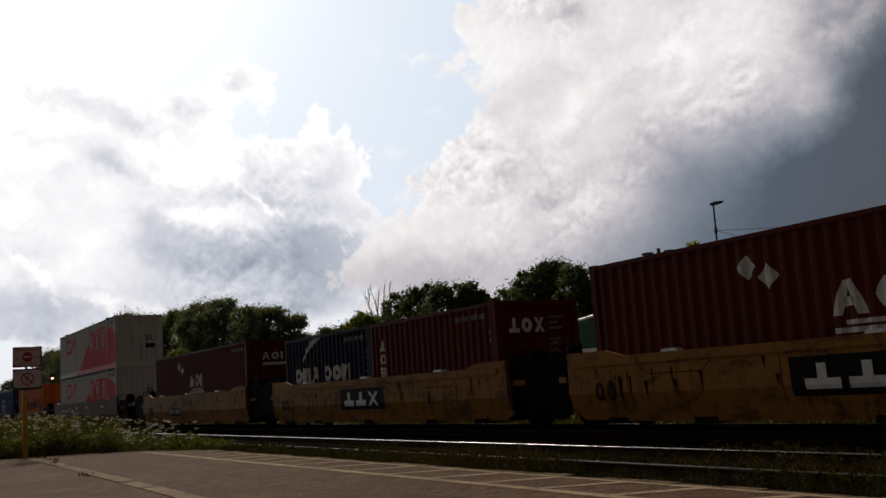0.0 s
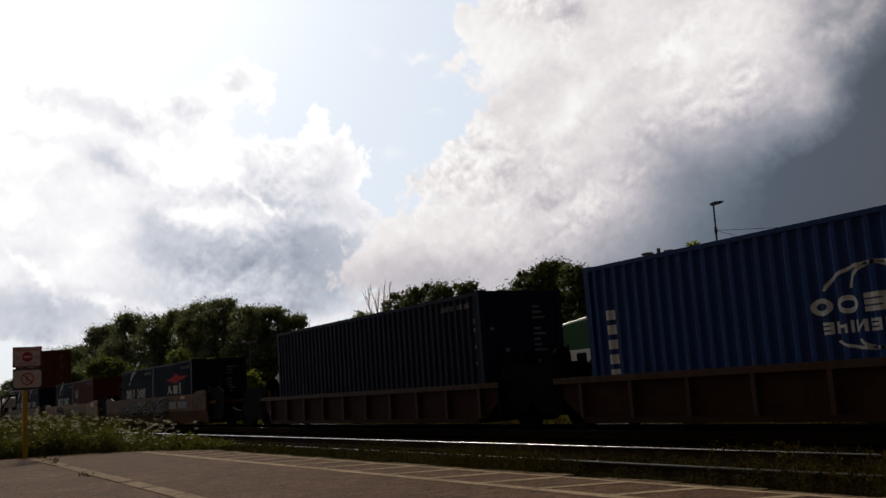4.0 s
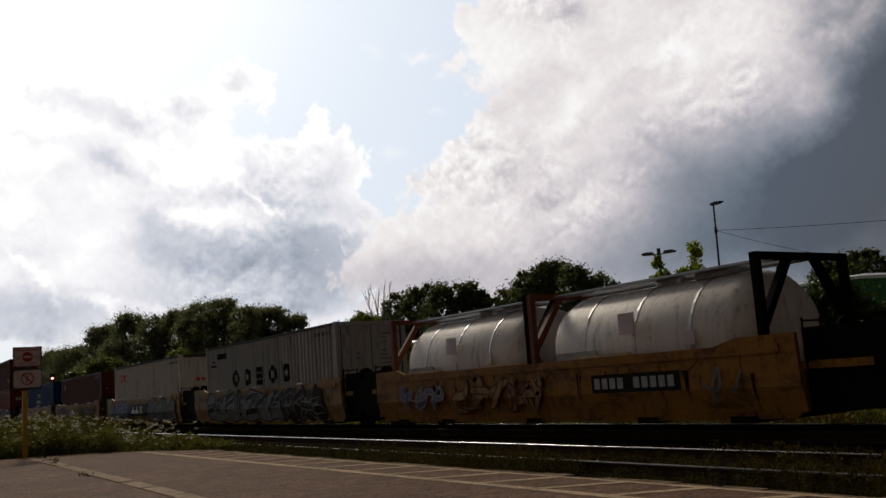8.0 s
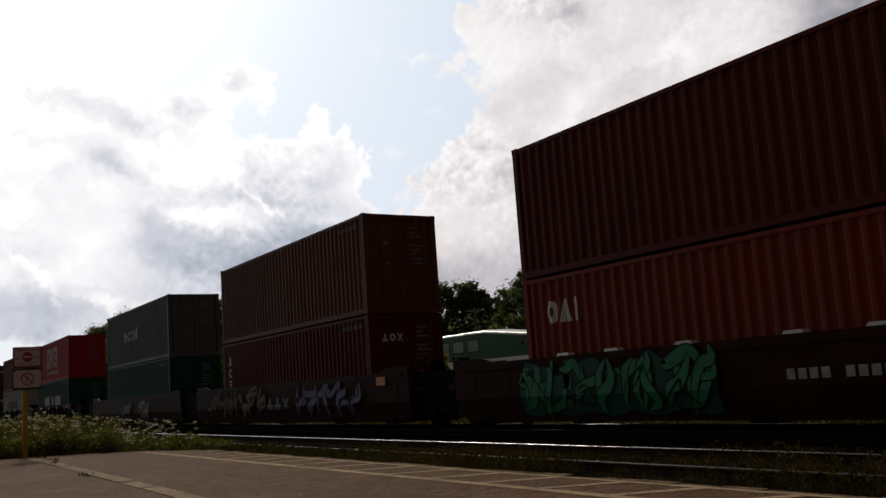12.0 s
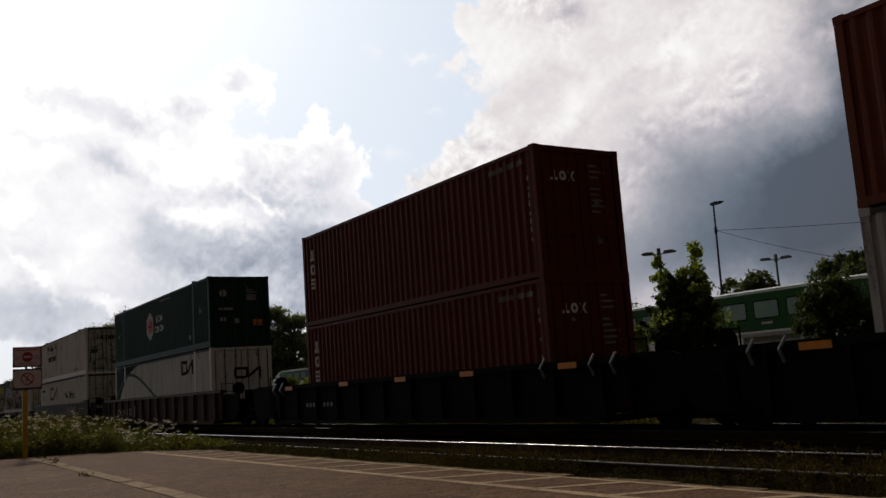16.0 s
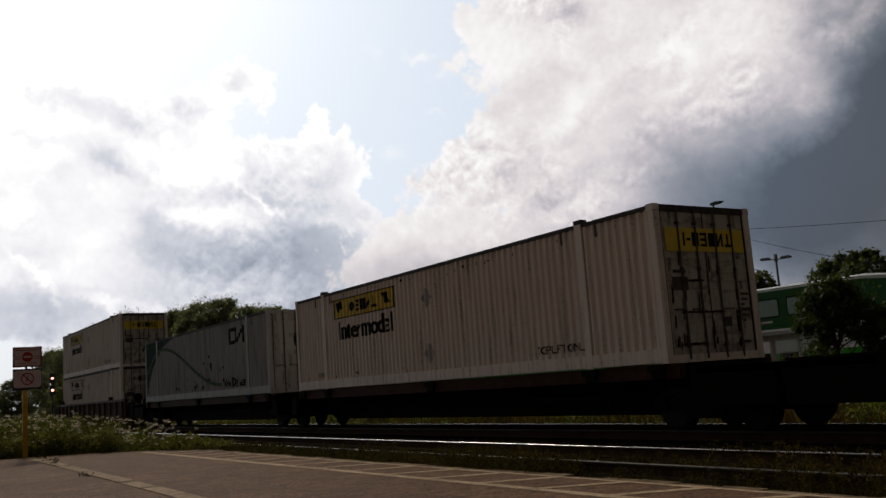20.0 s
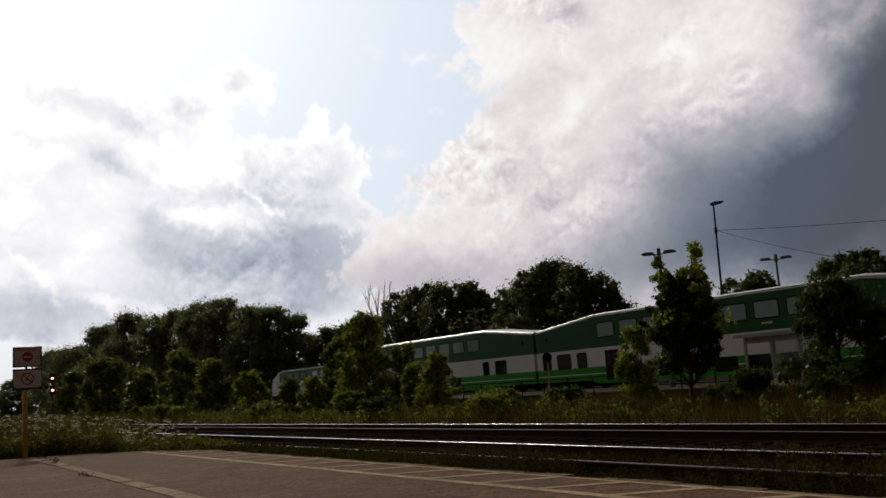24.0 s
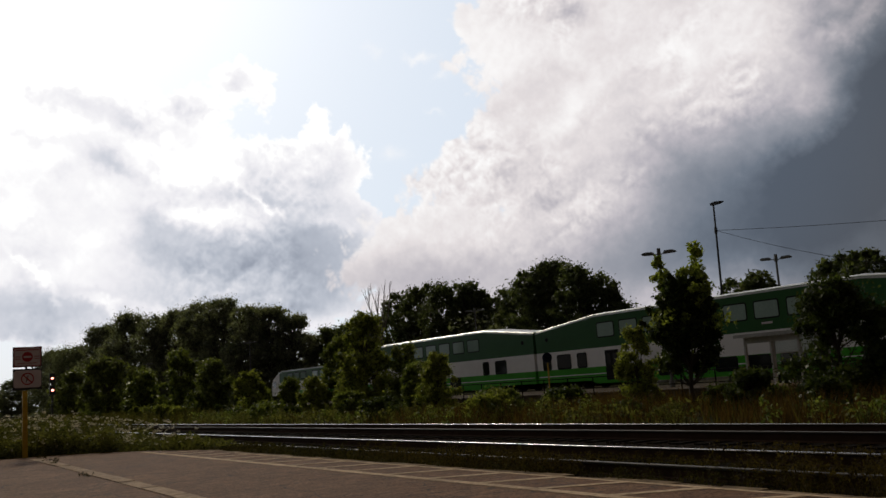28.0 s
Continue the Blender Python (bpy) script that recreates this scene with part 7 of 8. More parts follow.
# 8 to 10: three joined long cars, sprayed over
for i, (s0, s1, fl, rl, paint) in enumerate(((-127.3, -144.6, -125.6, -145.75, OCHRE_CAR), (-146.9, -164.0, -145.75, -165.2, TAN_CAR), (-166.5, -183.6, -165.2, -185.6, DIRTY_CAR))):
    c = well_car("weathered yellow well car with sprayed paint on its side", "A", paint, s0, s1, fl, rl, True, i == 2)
    if i == 0:
        tag(c, 3, -4.6, 3.2, 0.34, 1.38, BROWN_CAR, SPRAY_WHITE, 6)
        tag(c, 13, -6.6, -5.2, 0.75, 1.15, None, SPRAY_GREY, 3)
        number_bars(c, 3.6, 6.2, 0.85, 1.15, None)
        plate(c, 5.4, 6.0, 1.24, 1.36)
    elif i == 1:
        tag(c, 4, -4.0, -1.5, 0.35, 1.4, BROWN_CAR, None, 3)
        painted("logo", lambda bm: row(bm, "yyx", -1.6, 0.62, 0.5, 0.7, 0.2), BROWN_CAR, c, c["half"] + 0.046, False, "brown block marking")
        tag(c, 6, 1.2, 5.0, 0.3, 1.4, SPRAY_TAN, BROWN_CAR, 5)
        plate(c, 6.9, 7.7, 1.2, 1.45)
    else:
        painted("patch_panel", lambda bm: bar(bm, -1.4, 0.7, 0.80, 1.34), UMBER_CAR, c, c["half"] + 0.002, False, "repainted patch")
        painted("data_marking", lambda bm: [bar(bm, -0.9, 0.2 - 0.15 * q, 1.02 + 0.1 * q, 1.06 + 0.1 * q) for q in range(2)], TAN_CAR, c, c["half"] + 0.007, False)
        for seed in (8, 18, 28):
            painted("spray_outline", lambda bm: scrawl(bm, seed, 1.6, 4.4, 0.34, 1.46, 0.032, 3), SPRAY_DUST, c, c["half"] + 0.045, False, "thin faint sprayed strokes")
        plate(c, 5.5, 6.1, 1.22, 1.30, TAN_CAR)
        number_bars(c, -5.5, -2.9, 0.78, 0.98)
        plate(c, 7.2, 7.9, 1.15, 1.42)
load_twenty(-129.90, NAVY, "short dark blue shipping container with red and white marking", "eagle")
load_twenty(-135.98, NAVY, "short dark blue shipping container with white swoosh marking", "swoosh")
load_twenty(-149.42, MAROON, "short maroon shipping container with a white framed badge", "badge")
load_twenty(-155.50, NAVY, "short dark blue shipping container with white swoosh marking", "swoosh")
load_twenty(-168.92, NAVY, "short dark blue shipping container under a brown one", "swoosh", 0.36)
load_twenty(-175.0, NAVY, "short dark blue shipping container under a brown one", "swoosh", 0.36)
c = load_plain(-168.92, 2.955, BROWN, "reddish brown ribbed shipping container stacked on two short blue ones", True, seed=21)
painted("logo", lambda bm: [row(bm, ch, -5.35, 2.40 - 0.275 * q, 0.22, 0.22, 0.07) for q, ch in enumerate("yoiyoiz"[:6])], W_PAINT, c, c["half"], True, "white upright marking")
painted("placard", lambda bm: (poly(bm, ((5.15, 1.0), (5.5, 1.0), (5.32, 1.28))), bar(bm, 5.2, 5.5, 0.35, 0.65)), Y_PAINT, c, c["half"], True, "yellow warning mark")

# 11 to 15: five joined yellow cars covered with sprayed paint
cars = ((-190.1, -203.4, -187.6, -204.6), (-205.6, -219.3, -204.6, -220.4), (-221.5, -235.0, -220.4, -236.1), (-237.1, -250.6, -236.1, -251.7), (-252.6, -266.4, -251.7, -269.0))
for i, (s0, s1, fl, rl) in enumerate(cars):
    c = well_car("yellow well car with sprayed paint all over its side", "A", (YELLOW_CAR, TAN_CAR, TAN_CAR, YELLOW_CAR, TAN_CAR)[i], s0, s1, fl, rl, True, i == 4)
    if i != 0:
        pads(c, (-3.9, 0.0, 3.9), 1.42)
    if i == 0:
        for x in (-4.2, -0.9, 2.3):
            part("guide_pad", "long", lambda bm: prism(bm, [(-0.75, 0.0), (0.75, 0.0), (0.72, 0.05), (-0.72, 0.05)], -0.10, 0.06, "y"), GUIDE, c, "long worn guide bar", pose(x, -1.42, 1.42))
        number_bars(c, 2.1, 4.2, 0.82, 1.02)
        tag(c, 31, -2.8, 0.6, 0.36, 1.30, TAN_CAR, MAROON, 5)
        tag(c, 32, -5.2, -3.2, 0.45, 1.15, V_PAINT, SPRAY_WHITE, 3)
        tag(c, 33, 4.6, 5.8, 0.5, 1.15, None, SPRAY_GREY, 2)
    elif i == 1:
        tag(c, 42, -5.1, 2.3, 0.28, 1.42, K_PAINT, SPRAY_WHITE, 7, SPRAY_GREY)
        tag(c, 43, 2.5, 5.6, 0.28, 1.38, K_PAINT, SPRAY_WHITE, 4, BROWN_CAR)
    elif i == 2:
        tag(c, 51, -5.9, -1.7, 0.32, 1.36, SPRAY_BLUE, SPRAY_WHITE, 5, SPRAY_BLUE)
        painted("number_field", lambda bm: bar(bm, -1.5, 1.5, 0.60, 1.15), K_PAINT, c, c["half"] + 0.046, False, "black field")
        painted("logo", lambda bm: row(bm, "yyx", -1.25, 0.70, 0.36, 0.62, 0.18), W_PAINT, c, c["half"] + 0.052, False, "white block marking")
        tag(c, 52, 1.8, 6.1, 0.30, 1.40, SPRAY_GREY, K_PAINT, 5, SPRAY_GREY)
        for x in (-4.6, -3.0, 2.6, 5.2):
            plate(c, x, x + 0.5, 1.12, 1.24)
    elif i == 3:
        tag(c, 61, -5.9, -2.6, 0.34, 1.30, MAROON, None, 5)
        painted("number_field", lambda bm: bar(bm, -1.9, 0.1, 0.55, 1.08), K_PAINT, c, c["half"] + 0.046, False, "black field")
        painted("logo", lambda bm: row(bm, "yyx", -1.7, 0.64, 0.36, 0.42, 0.14), W_PAINT, c, c["half"] + 0.052, False, "white block marking")
        tag(c, 62, 0.7, 5.6, 0.32, 1.36, SPRAY_DUST, SEAM, 6)
    else:
        number_bars(c, -3.3, -1.4, 0.86, 1.08)
        tag(c, 71, 1.6, 5.2, 0.32, 1.38, None, K_PAINT, 4)
        tag(c, 72, -1.0, 1.4, 0.45, 1.1, None, BROWN_CAR, 4)
tank_container("dirty white tank in a dark frame on a well car", -190.85, 0.31)
tank_container("dirty white tank in a dark frame on a well car", -196.93, 0.31)
load_wide_letters(-206.35, 0.31)
c = load_plain(-222.2, 0.31, CREAM, "cream ribbed shipping container with a small red marking", False, seed=33)
painted("logo", lambda bm: row(bm, "oooi", -4.8, 2.06, 0.40, 0.36, 0.11), R_PAINT, c, c["half"], True, "red marking")
end_paint("logo", lambda bm: row(bm, "oooi", -0.5, 1.7, 0.16, 0.2, 0.06), R_PAINT, c, L40 / 2 - 0.01, "red marking")
c = load_plain(-237.8, 0.31, MAROON, "dark maroon ribbed shipping container with doors at its end", True, seed=35)
painted("placard", lambda bm: (ring(bm, -4.9, 2.3, 0.22, 0.28, 0.05, 4, 45, 405), bar(bm, -5.0, -4.8, 2.2, 2.4)), W_PAINT, c, c["half"], True)
load_ring_globe(-253.35)

# 16 to 18: three joined brown cars with stacks of two
for i, (s0, s1, fl, rl, paint) in enumerate(((-272.9, -290.1, -271.2, -291.2, BROWN_CAR), (-292.3, -309.6, -291.2, -310.7, BROWN_CAR), (-311.9, -329.2, -310.7, -331.2, RUST_CAR))):
    c = well_car("dark brown well car with sprayed paint under stacked containers", "C", paint, s0, s1, fl, rl, True, i == 2)
    if i == 0:
        tag(c, 81, -6.0, -0.8, 0.32, 1.50, G_PAINT, K_PAINT, 9, GREEN)
        number_bars(c, 0.6, 2.6, 0.84, 1.0, None)
        tag(c, 82, 3.4, 5.6, 0.98, 1.42, None, TAN_CAR, 7)
        pads(c, (-4.6, -3.2, -1.4, 0.8, 2.2), 1.52)
        plate(c, 6.4, 7.1, 1.3, 1.5)
    elif i == 1:
        tag(c, 84, -7.1, -1.1, 0.32, 1.44, SPRAY_DUST, K_PAINT, 8)
        painted("logo", lambda bm: row(bm, "yyx", -0.9, 0.66, 0.36, 0.56, 0.16), SPRAY_GREY, c, c["half"] + 0.046, False, "white block marking")
        tag(c, 85, 1.5, 6.0, 0.36, 1.40, V_PAINT, K_PAINT, 6)
        plate(c, 7.0, 7.5, 1.2, 1.42)
    else:
        tag(c, 86, -2.0, 0.6, 0.36, 1.2, SPRAY_GREY, None, 3)
        tag(c, 87, 1.8, 3.8, 0.36, 1.3, SPRAY_GREY, SPRAY_WHITE, 3)
c = load_plain(-275.4, 0.31, RED, "red ribbed shipping container under a dark brown one", True, seed=41)
painted("logo", lambda bm: row(bm, "ovi", -5.4, 1.9, 0.47, 0.36, 0.13), W_PAINT, c, c["half"], True, "white marking")
end_paint("logo", lambda bm: row(bm, "ovi", -0.75, 2.0, 0.3, 0.24, 0.09), W_PAINT, c, L40 / 2 + 0.0, "white marking")
c = load_plain(-275.4, 3.23, MAROON, "dark brown ribbed shipping container stacked on a red one", True, seed=42)
painted("placard", lambda bm: (bar(bm, 4.95, 5.3, 0.75, 1.1),), Y_PAINT, c, c["half"], True, "yellow placard")
end_paint("placard", lambda bm: bar(bm, -0.6, -0.2, 1.45, 1.75), Y_PAINT, c, L40 / 2, "yellow placard")
load_upright_marks(-294.8, 0.31, MAROON, False, 43)
load_plain(-294.8, 3.23, RUSSET, "russet ribbed shipping container stacked on a maroon one", False, seed=44)
load_plain(-314.4, 0.31, GREEN, "green ribbed shipping container under a slate grey one", True, seed=45)
c = load_plain(-314.4, 3.21, SLATE, "slate grey ribbed shipping container stacked on a green one", True, seed=46)
painted("logo", lambda bm: row(bm, "hoool", -2.2, 1.25, 0.5, 0.5, 0.15), W_PAINT, c, c["half"], True, "pale marking")

# 19 to 21: three joined black cars with stacks of two
for i, (s0, s1, fl, rl) in enumerate(((-335.6, -352.8, -333.6, -354.05), (-355.3, -372.6, -354.05, -373.75), (-375.0, -392.2, -373.75, -394.2))):
    c = well_car("black well car with a straight top chord and small orange reflectors", "D", BLACK_CAR, s0, s1, fl, rl, True, i == 2)
    for x in (-7.0, -3.0, 0.3, 3.4, 7.0):
        part("reflector", "o", lambda bm: box(bm, -0.28, 0.28, -0.015, 0, 1.26, 1.38), O_PAINT, c, "orange reflector", pose(x, -1.502, 0))
    for x in (-8.2, -7.6, 6.2, 7.7, 8.3):
        part("tie_down_bracket", "t", lambda bm: (rod(bm, (0, -1.46, 1.1), (0, -1.56, 1.3), 0.03, n=6), rod(bm, (0, -1.56, 1.3), (0.10, -1.5, 1.5), 0.03, n=6)), GALV, c, "bright steel bracket", pose(x, 0, 0))
    painted("number_marking", lambda bm: [bar(bm, -5.9 + 0.25 * q, -5.75 + 0.25 * q, 0.70, 0.82) for q in range(8) if q != 4], SPRAY_GREY, c, 1.40, False, "row of grey bars")
c = container("sea-green ribbed shipping container under a magenta one", GREEN, -338.15, 0.31, doors=False)
data_marks(c, L40, H96, 51, False)
painted("logo", lambda bm: (row(bm, "ohizv", -3.25, 1.2, 0.65, 0.42, 0.15), row(bm, "bhibbizo", -0.32, 1.2, 0.65, 0.42, 0.15)), W_PAINT, c, c["half"], True, "pale block marking")
painted("placard", lambda bm: poly(bm, ((4.3, 1.75), (4.6, 1.75), (4.45, 2.05))), O_PAINT, c, c["half"], True, "orange warning mark")
c = container("magenta ribbed shipping container stacked on a green one", MAGENTA, -338.15, 3.22, doors=False)
data_marks(c, L40, H96, 52, False)


def big_block(bm):
    row(bm, "z", -0.72, 1.0, 1.42, 1.22, 0.34)
    row(bm, "g", 0.92, 1.0, 1.42, 1.10, 0.34)
    for x0, x1, z0, z1 in ((-2.1, -0.95, 1.0, 1.34), (-2.1, -0.95, 2.08, 2.42), (-2.1, -1.77, 1.34, 2.08), (-1.28, -0.95, 1.34, 2.08)):
        bar(bm, x0, x1, z0, z1)
    for q in range(18):
        if q not in (5, 12):
            bar(bm, -2.1 + 0.235 * q, -1.93 + 0.235 * q, 0.56, 0.73)


painted("logo", big_block, PALE, c, c["half"], True, "pale grey block marking")
load_wide_letters(-357.97, 0.31)
load_plain(-357.97, 3.22, TERRACOTTA, "brown ribbed shipping container stacked on a weathered white one", False, seed=53)
load_upright_marks(-377.45, 0.31, MAROON, True, 54)
load_upright_marks(-377.45, 3.21, MAROON, True, 55)

# 22 and 23: long cars with stacks of two
c = well_car("rusty brown well car with ribbed sides, carrying long containers", "B53", RUST_CAR, -397.4, -416.6, -395.8, -418.3, True, True)
tag(c, 93, -6.6, -3.0, 0.45, 1.15, None, DULL, 6)
load_white_swoosh(-398.9, 0.31, PALE, False)
load_hexagon(-398.9, 3.22)
c = well_car("dark brown well car carrying two long white containers", "C", BROWN_CAR, -421.4, -440.4, -419.9, -442.0, True, True)
tag(c, 91, -5.4, -3.7, 0.42, 1.20, SPRAY_DUST, None, 4)
tag(c, 92, -3.2, -1.6, 0.85, 1.15, None, SPRAY_DUST, 5)
painted("logo", lambda bm: row(bm, "yyx", 0.5, 0.6, 0.45, 0.70, 0.17), SPRAY_DUST, c, c["half"] + 0.046, False, "pale block marking")
bubbles(c, 94, 3.2, 6.3, 0.36, 1.40, SPRAY_DUST, 5)
for x in (7.0, 7.9):
    plate(c, x, x + 0.5, 1.10, 1.20, TAN_CAR)
c = container("white ribbed long container with red block marking and black words", CREAM, -422.8, 0.31, L53, H96, doors=True)
painted("logo", lambda bm: worm(bm, -4.35, 1.56, 2.85, 0.90, 0.19), FADED_RED, c, c["half"] + 0.001, True, "faded red block marking")
painted("slogan", lambda bm: lettering(bm, "We Deliver!", 1.25, 1.58, 0.46), K_PAINT, c, c["half"] + 0.004, True, "black words")
painted("size_mark", lambda bm: (bar(bm, -7.6, -6.4, 2.2, 2.35), lettering(bm, "53", -7.2, 1.6, 0.3)), K_PAINT, c, c["half"] + 0.004, True)
load_yellow_panel(-422.8, 3.22, False)

# 24 to 26: three joined spine cars with one container each
for i, (s0, s1) in enumerate(((-443.6, -460.4), (-464.4, -481.2), (-483.0, -499.8))):
    spine_car("low black spine car with cross arms, one of three joined", s0, s1, True, i == 2)
load_white_swoosh(-443.9, 1.21, SPOTTED, True)
load_yellow_panel(-464.7, 1.21)
load_white_swoosh(-483.3, 1.21, ASH, False)

# 27: the last car
c = well_car("rusty brown well car with ribbed sides, last of the train", "B53", RUST_CAR, -503.0, -522.2, -501.9, -523.8, True, True)
for x in (-7.4, 6.3):
    part("latch", "x", lambda bm: box(bm, -0.25, 0.25, -0.08, 0.05, 1.48, 1.66), IRON, c, "", pose(x, -1.42, 0))
load_yellow_panel(-504.55, 0.31, False)
load_yellow_panel(-504.55, 3.22)

# ------------------------------------------------------------------ trees, bushes, weeds


def leaf_quads(rng, centres, radii, count, size, flat=0.75, loose=0.0):
    """Leaves scattered through round clumps: count quads, each turned its own way."""
    k = rng.integers(0, len(centres), count)
    d = rng.normal(size=(count, 3))
    d /= np.linalg.norm(d, axis=1)[:, None]
    r = radii[k] * (0.25 + 0.85 * rng.random(count) ** 0.6)
    if loose:
        r = radii[k] * (0.30 + loose * np.minimum(np.abs(rng.normal(size=count)), 1.45))
    c = centres[k] + d * r[:, None] * np.array([1, 1, flat])
    a = rng.normal(size=(count, 3))
    a /= np.linalg.norm(a, axis=1)[:, None]
    b = np.cross(a, d + rng.normal(size=(count, 3)) * 0.6)
    b /= np.linalg.norm(b, axis=1)[:, None]
    s = size * (0.6 + 0.8 * rng.random(count))[:, None]
    return np.stack([c - a * s * 0.5, c + b * s * 0.28, c + a * s * 0.5, c - b * s * 0.28], axis=1)


def tree(name, label, x, y, height, width, mat, seed, leaves=5000, leaf=0.2, base=-0.25, low=0.25, clumps=26, pointed=0.0, category="tree", group="", lump=1.0, ragged=0.0):
    """A trunk with limbs and an uneven crown of leaf clumps. low: where the crown starts, as a share of the height."""
    rng = np.random.default_rng(seed)
    t = thing(name, label, category, pose(x, y, base), group)
    h = height - base
    tr = max(0.04, h * 0.022)
    u = rng.random(clumps)
    zz = h * (low + (0.97 - low) * u)
    prof = np.sqrt(np.clip(1 - ((u - 0.42) / 0.62) ** 2, 0.05, 1)) * (1 - pointed * u)
    ang = rng.random(clumps) * 6.283
    rad = width / 2 * prof * np.sqrt(rng.random(clumps)) * 0.85
    cen = np.stack([np.cos(ang) * rad, np.sin(ang) * rad, zz], axis=1)
    rr = lump * width * (0.13 + 0.10 * rng.random(clumps)) * (1 - 0.45 * pointed * u)
    rr *= 1 + ragged * (rng.random(clumps) - 0.6)
    cen[:, 2] = np.minimum(cen[:, 2], h - rr * 0.7)

    def wood(bm):
        top = h * 0.72
        pts = [Vector((0.05 * h * math.sin(seed + i) * 0.12 * i, 0.04 * h * math.cos(seed * 2 + i) * 0.12 * i, top * i / 5)) for i in range(6)]
        for i in range(5):
            rod(bm, pts[i], pts[i + 1], tr * (1 - 0.16 * i), tr * (1 - 0.16 * (i + 1)), 7)
        for q in range(0, clumps, 2):
            b = Vector(cen[q])
            a = pts[min(5, max(1, int(b.z / h * 4.5)))]
            m = a.lerp(b, 0.5) + Vector((0, 0, -0.06 * h * 0.5))
            rod(bm, a, m, tr * 0.4, tr * 0.25, 5)
            rod(bm, m, b, tr * 0.25, tr * 0.08, 5)
    part("trunk", None, wood, BARK, t, "grey-brown trunk and limbs")
    # large leaves fill the inside of each clump, small ones make its ragged edge
    inner = leaf_quads(rng, cen, rr * 0.72, int(leaves * 0.5), leaf * 1.5)
    outer = leaf_quads(rng, cen, rr, int(leaves * 1.1), leaf * 0.72, 0.95, 0.62)
    me = raw_mesh("crown", np.concatenate([inner, outer]), 4, mat)
    cr = new("crown", me)
    cr.parent = t
    return t


# beyond the station: tall dark trees, one behind another: x, y, height, width
FAR_WEST = [(-340, 36, 8.2, 7.0), (-345, 40, 9.6, 6.5), (-335, 44, 12.2, 6.0), (-332, 48, 13.6, 5.5), (-322, 53, 14.6, 5.0), (-289.1, 50, 18.9, 11.6), (-270.9, 52, 18.5, 11.0), (-209, 46, 18.9, 8.6), (-184.9, 45, 19.2, 8.3), (-172.2, 47, 17.4, 7.3), (-167, 50, 18.1, 7.2), (-148.7, 48, 17.4, 7.0), (-142.6, 50, 17.2, 7.3), (-132.2, 50, 14.8, 6.0),
            (-128.3, 52, 14.3, 5.4), (-125.7, 54, 12.8, 5.0), (-128.4, 58, 10.0, 4.3)]
FAR_MID = [(-126.1, 60, 10.8, 4.7), (-123.5, 62, 11.2, 5.1), (-119.1, 64, 11.6, 5.8), (-122.5, 70, 15.7, 4.8), (-116.5, 70, 15.6, 5.0), (-107, 68, 15.4, 5.1), (-104.3, 70, 15.3, 4.7), (-102.7, 72, 13.5, 3.5),
           (-98.9, 72, 12.1, 3.4), (-92.9, 70, 13.0, 4.3), (-86.1, 68, 14.0, 4.7), (-84.4, 70, 14.7, 5.4), (-78.1, 68, 13.3, 4.8), (-77, 70, 12.3, 4.4), (-75.6, 71, 10.4, 3.5)]
FAR_EAST = [(-50, 60, 8.0, 2.5), (-47.7, 60, 8.2, 2.9), (-47, 61, 7.7, 1.8), (-40.8, 58, 7.3, 2.4), (-38.8, 58, 8.1, 3.0), (-36.4, 57, 8.1, 3.0), (-35.8, 58, 7.2, 2.3)]
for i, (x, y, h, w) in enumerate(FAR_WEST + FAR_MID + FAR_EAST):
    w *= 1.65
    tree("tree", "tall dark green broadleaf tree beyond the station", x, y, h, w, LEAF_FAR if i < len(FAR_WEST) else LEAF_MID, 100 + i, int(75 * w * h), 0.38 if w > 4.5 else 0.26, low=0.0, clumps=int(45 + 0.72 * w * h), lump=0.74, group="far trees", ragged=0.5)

# between the tracks and the station: name, label, x, y, height, width, leaves' colour, leaf size, crown's start, how pointed
NEAR = [("tree", "young yellow-green tree with an open crown beside the tracks", -49.8, 26.0, 5.85, 5.4, LEAF_YELLOW, 0.21, 0.05, 0.50),
        ("tree", "small yellow-green tree beside a taller one", -55.1, 27.0, 4.7, 3.4, LEAF_NEAR, 0.26, 0.04, 0.2),
        ("tree", "broad dark green young tree beside the platform", -16.6, 24.2, 3.45, 4.2, LEAF_DARK, 0.14, 0.0, 0.35),
        ("tree", "small dark green tree beside a broader one", -14.8, 24.6, 2.6, 2.6, LEAF_DARK, 0.15, 0.0, 0.1),
        ("bush", "leafy yellow-green bush beside the tracks", -46.0, 26.5, 3.6, 3.6, LEAF_NEAR, 0.20, 0.0, 0.35),
        ("bush", "yellow-green leafy bush with an open top beside the tracks", -35.2, 22.0, 2.6, 2.3, LEAF_YELLOW, 0.14, 0.0, 0.35),
        ("bush", "bright green leafy bush beside the tracks", -38.7, 23.0, 2.3, 2.2, LEAF_NEAR, 0.16, 0.0, 0.2),
        ("bush", "yellow-green leafy bush beside the tracks", -64.2, 24.0, 3.0, 2.9, LEAF_YELLOW, 0.24, 0.0, 0.15)]
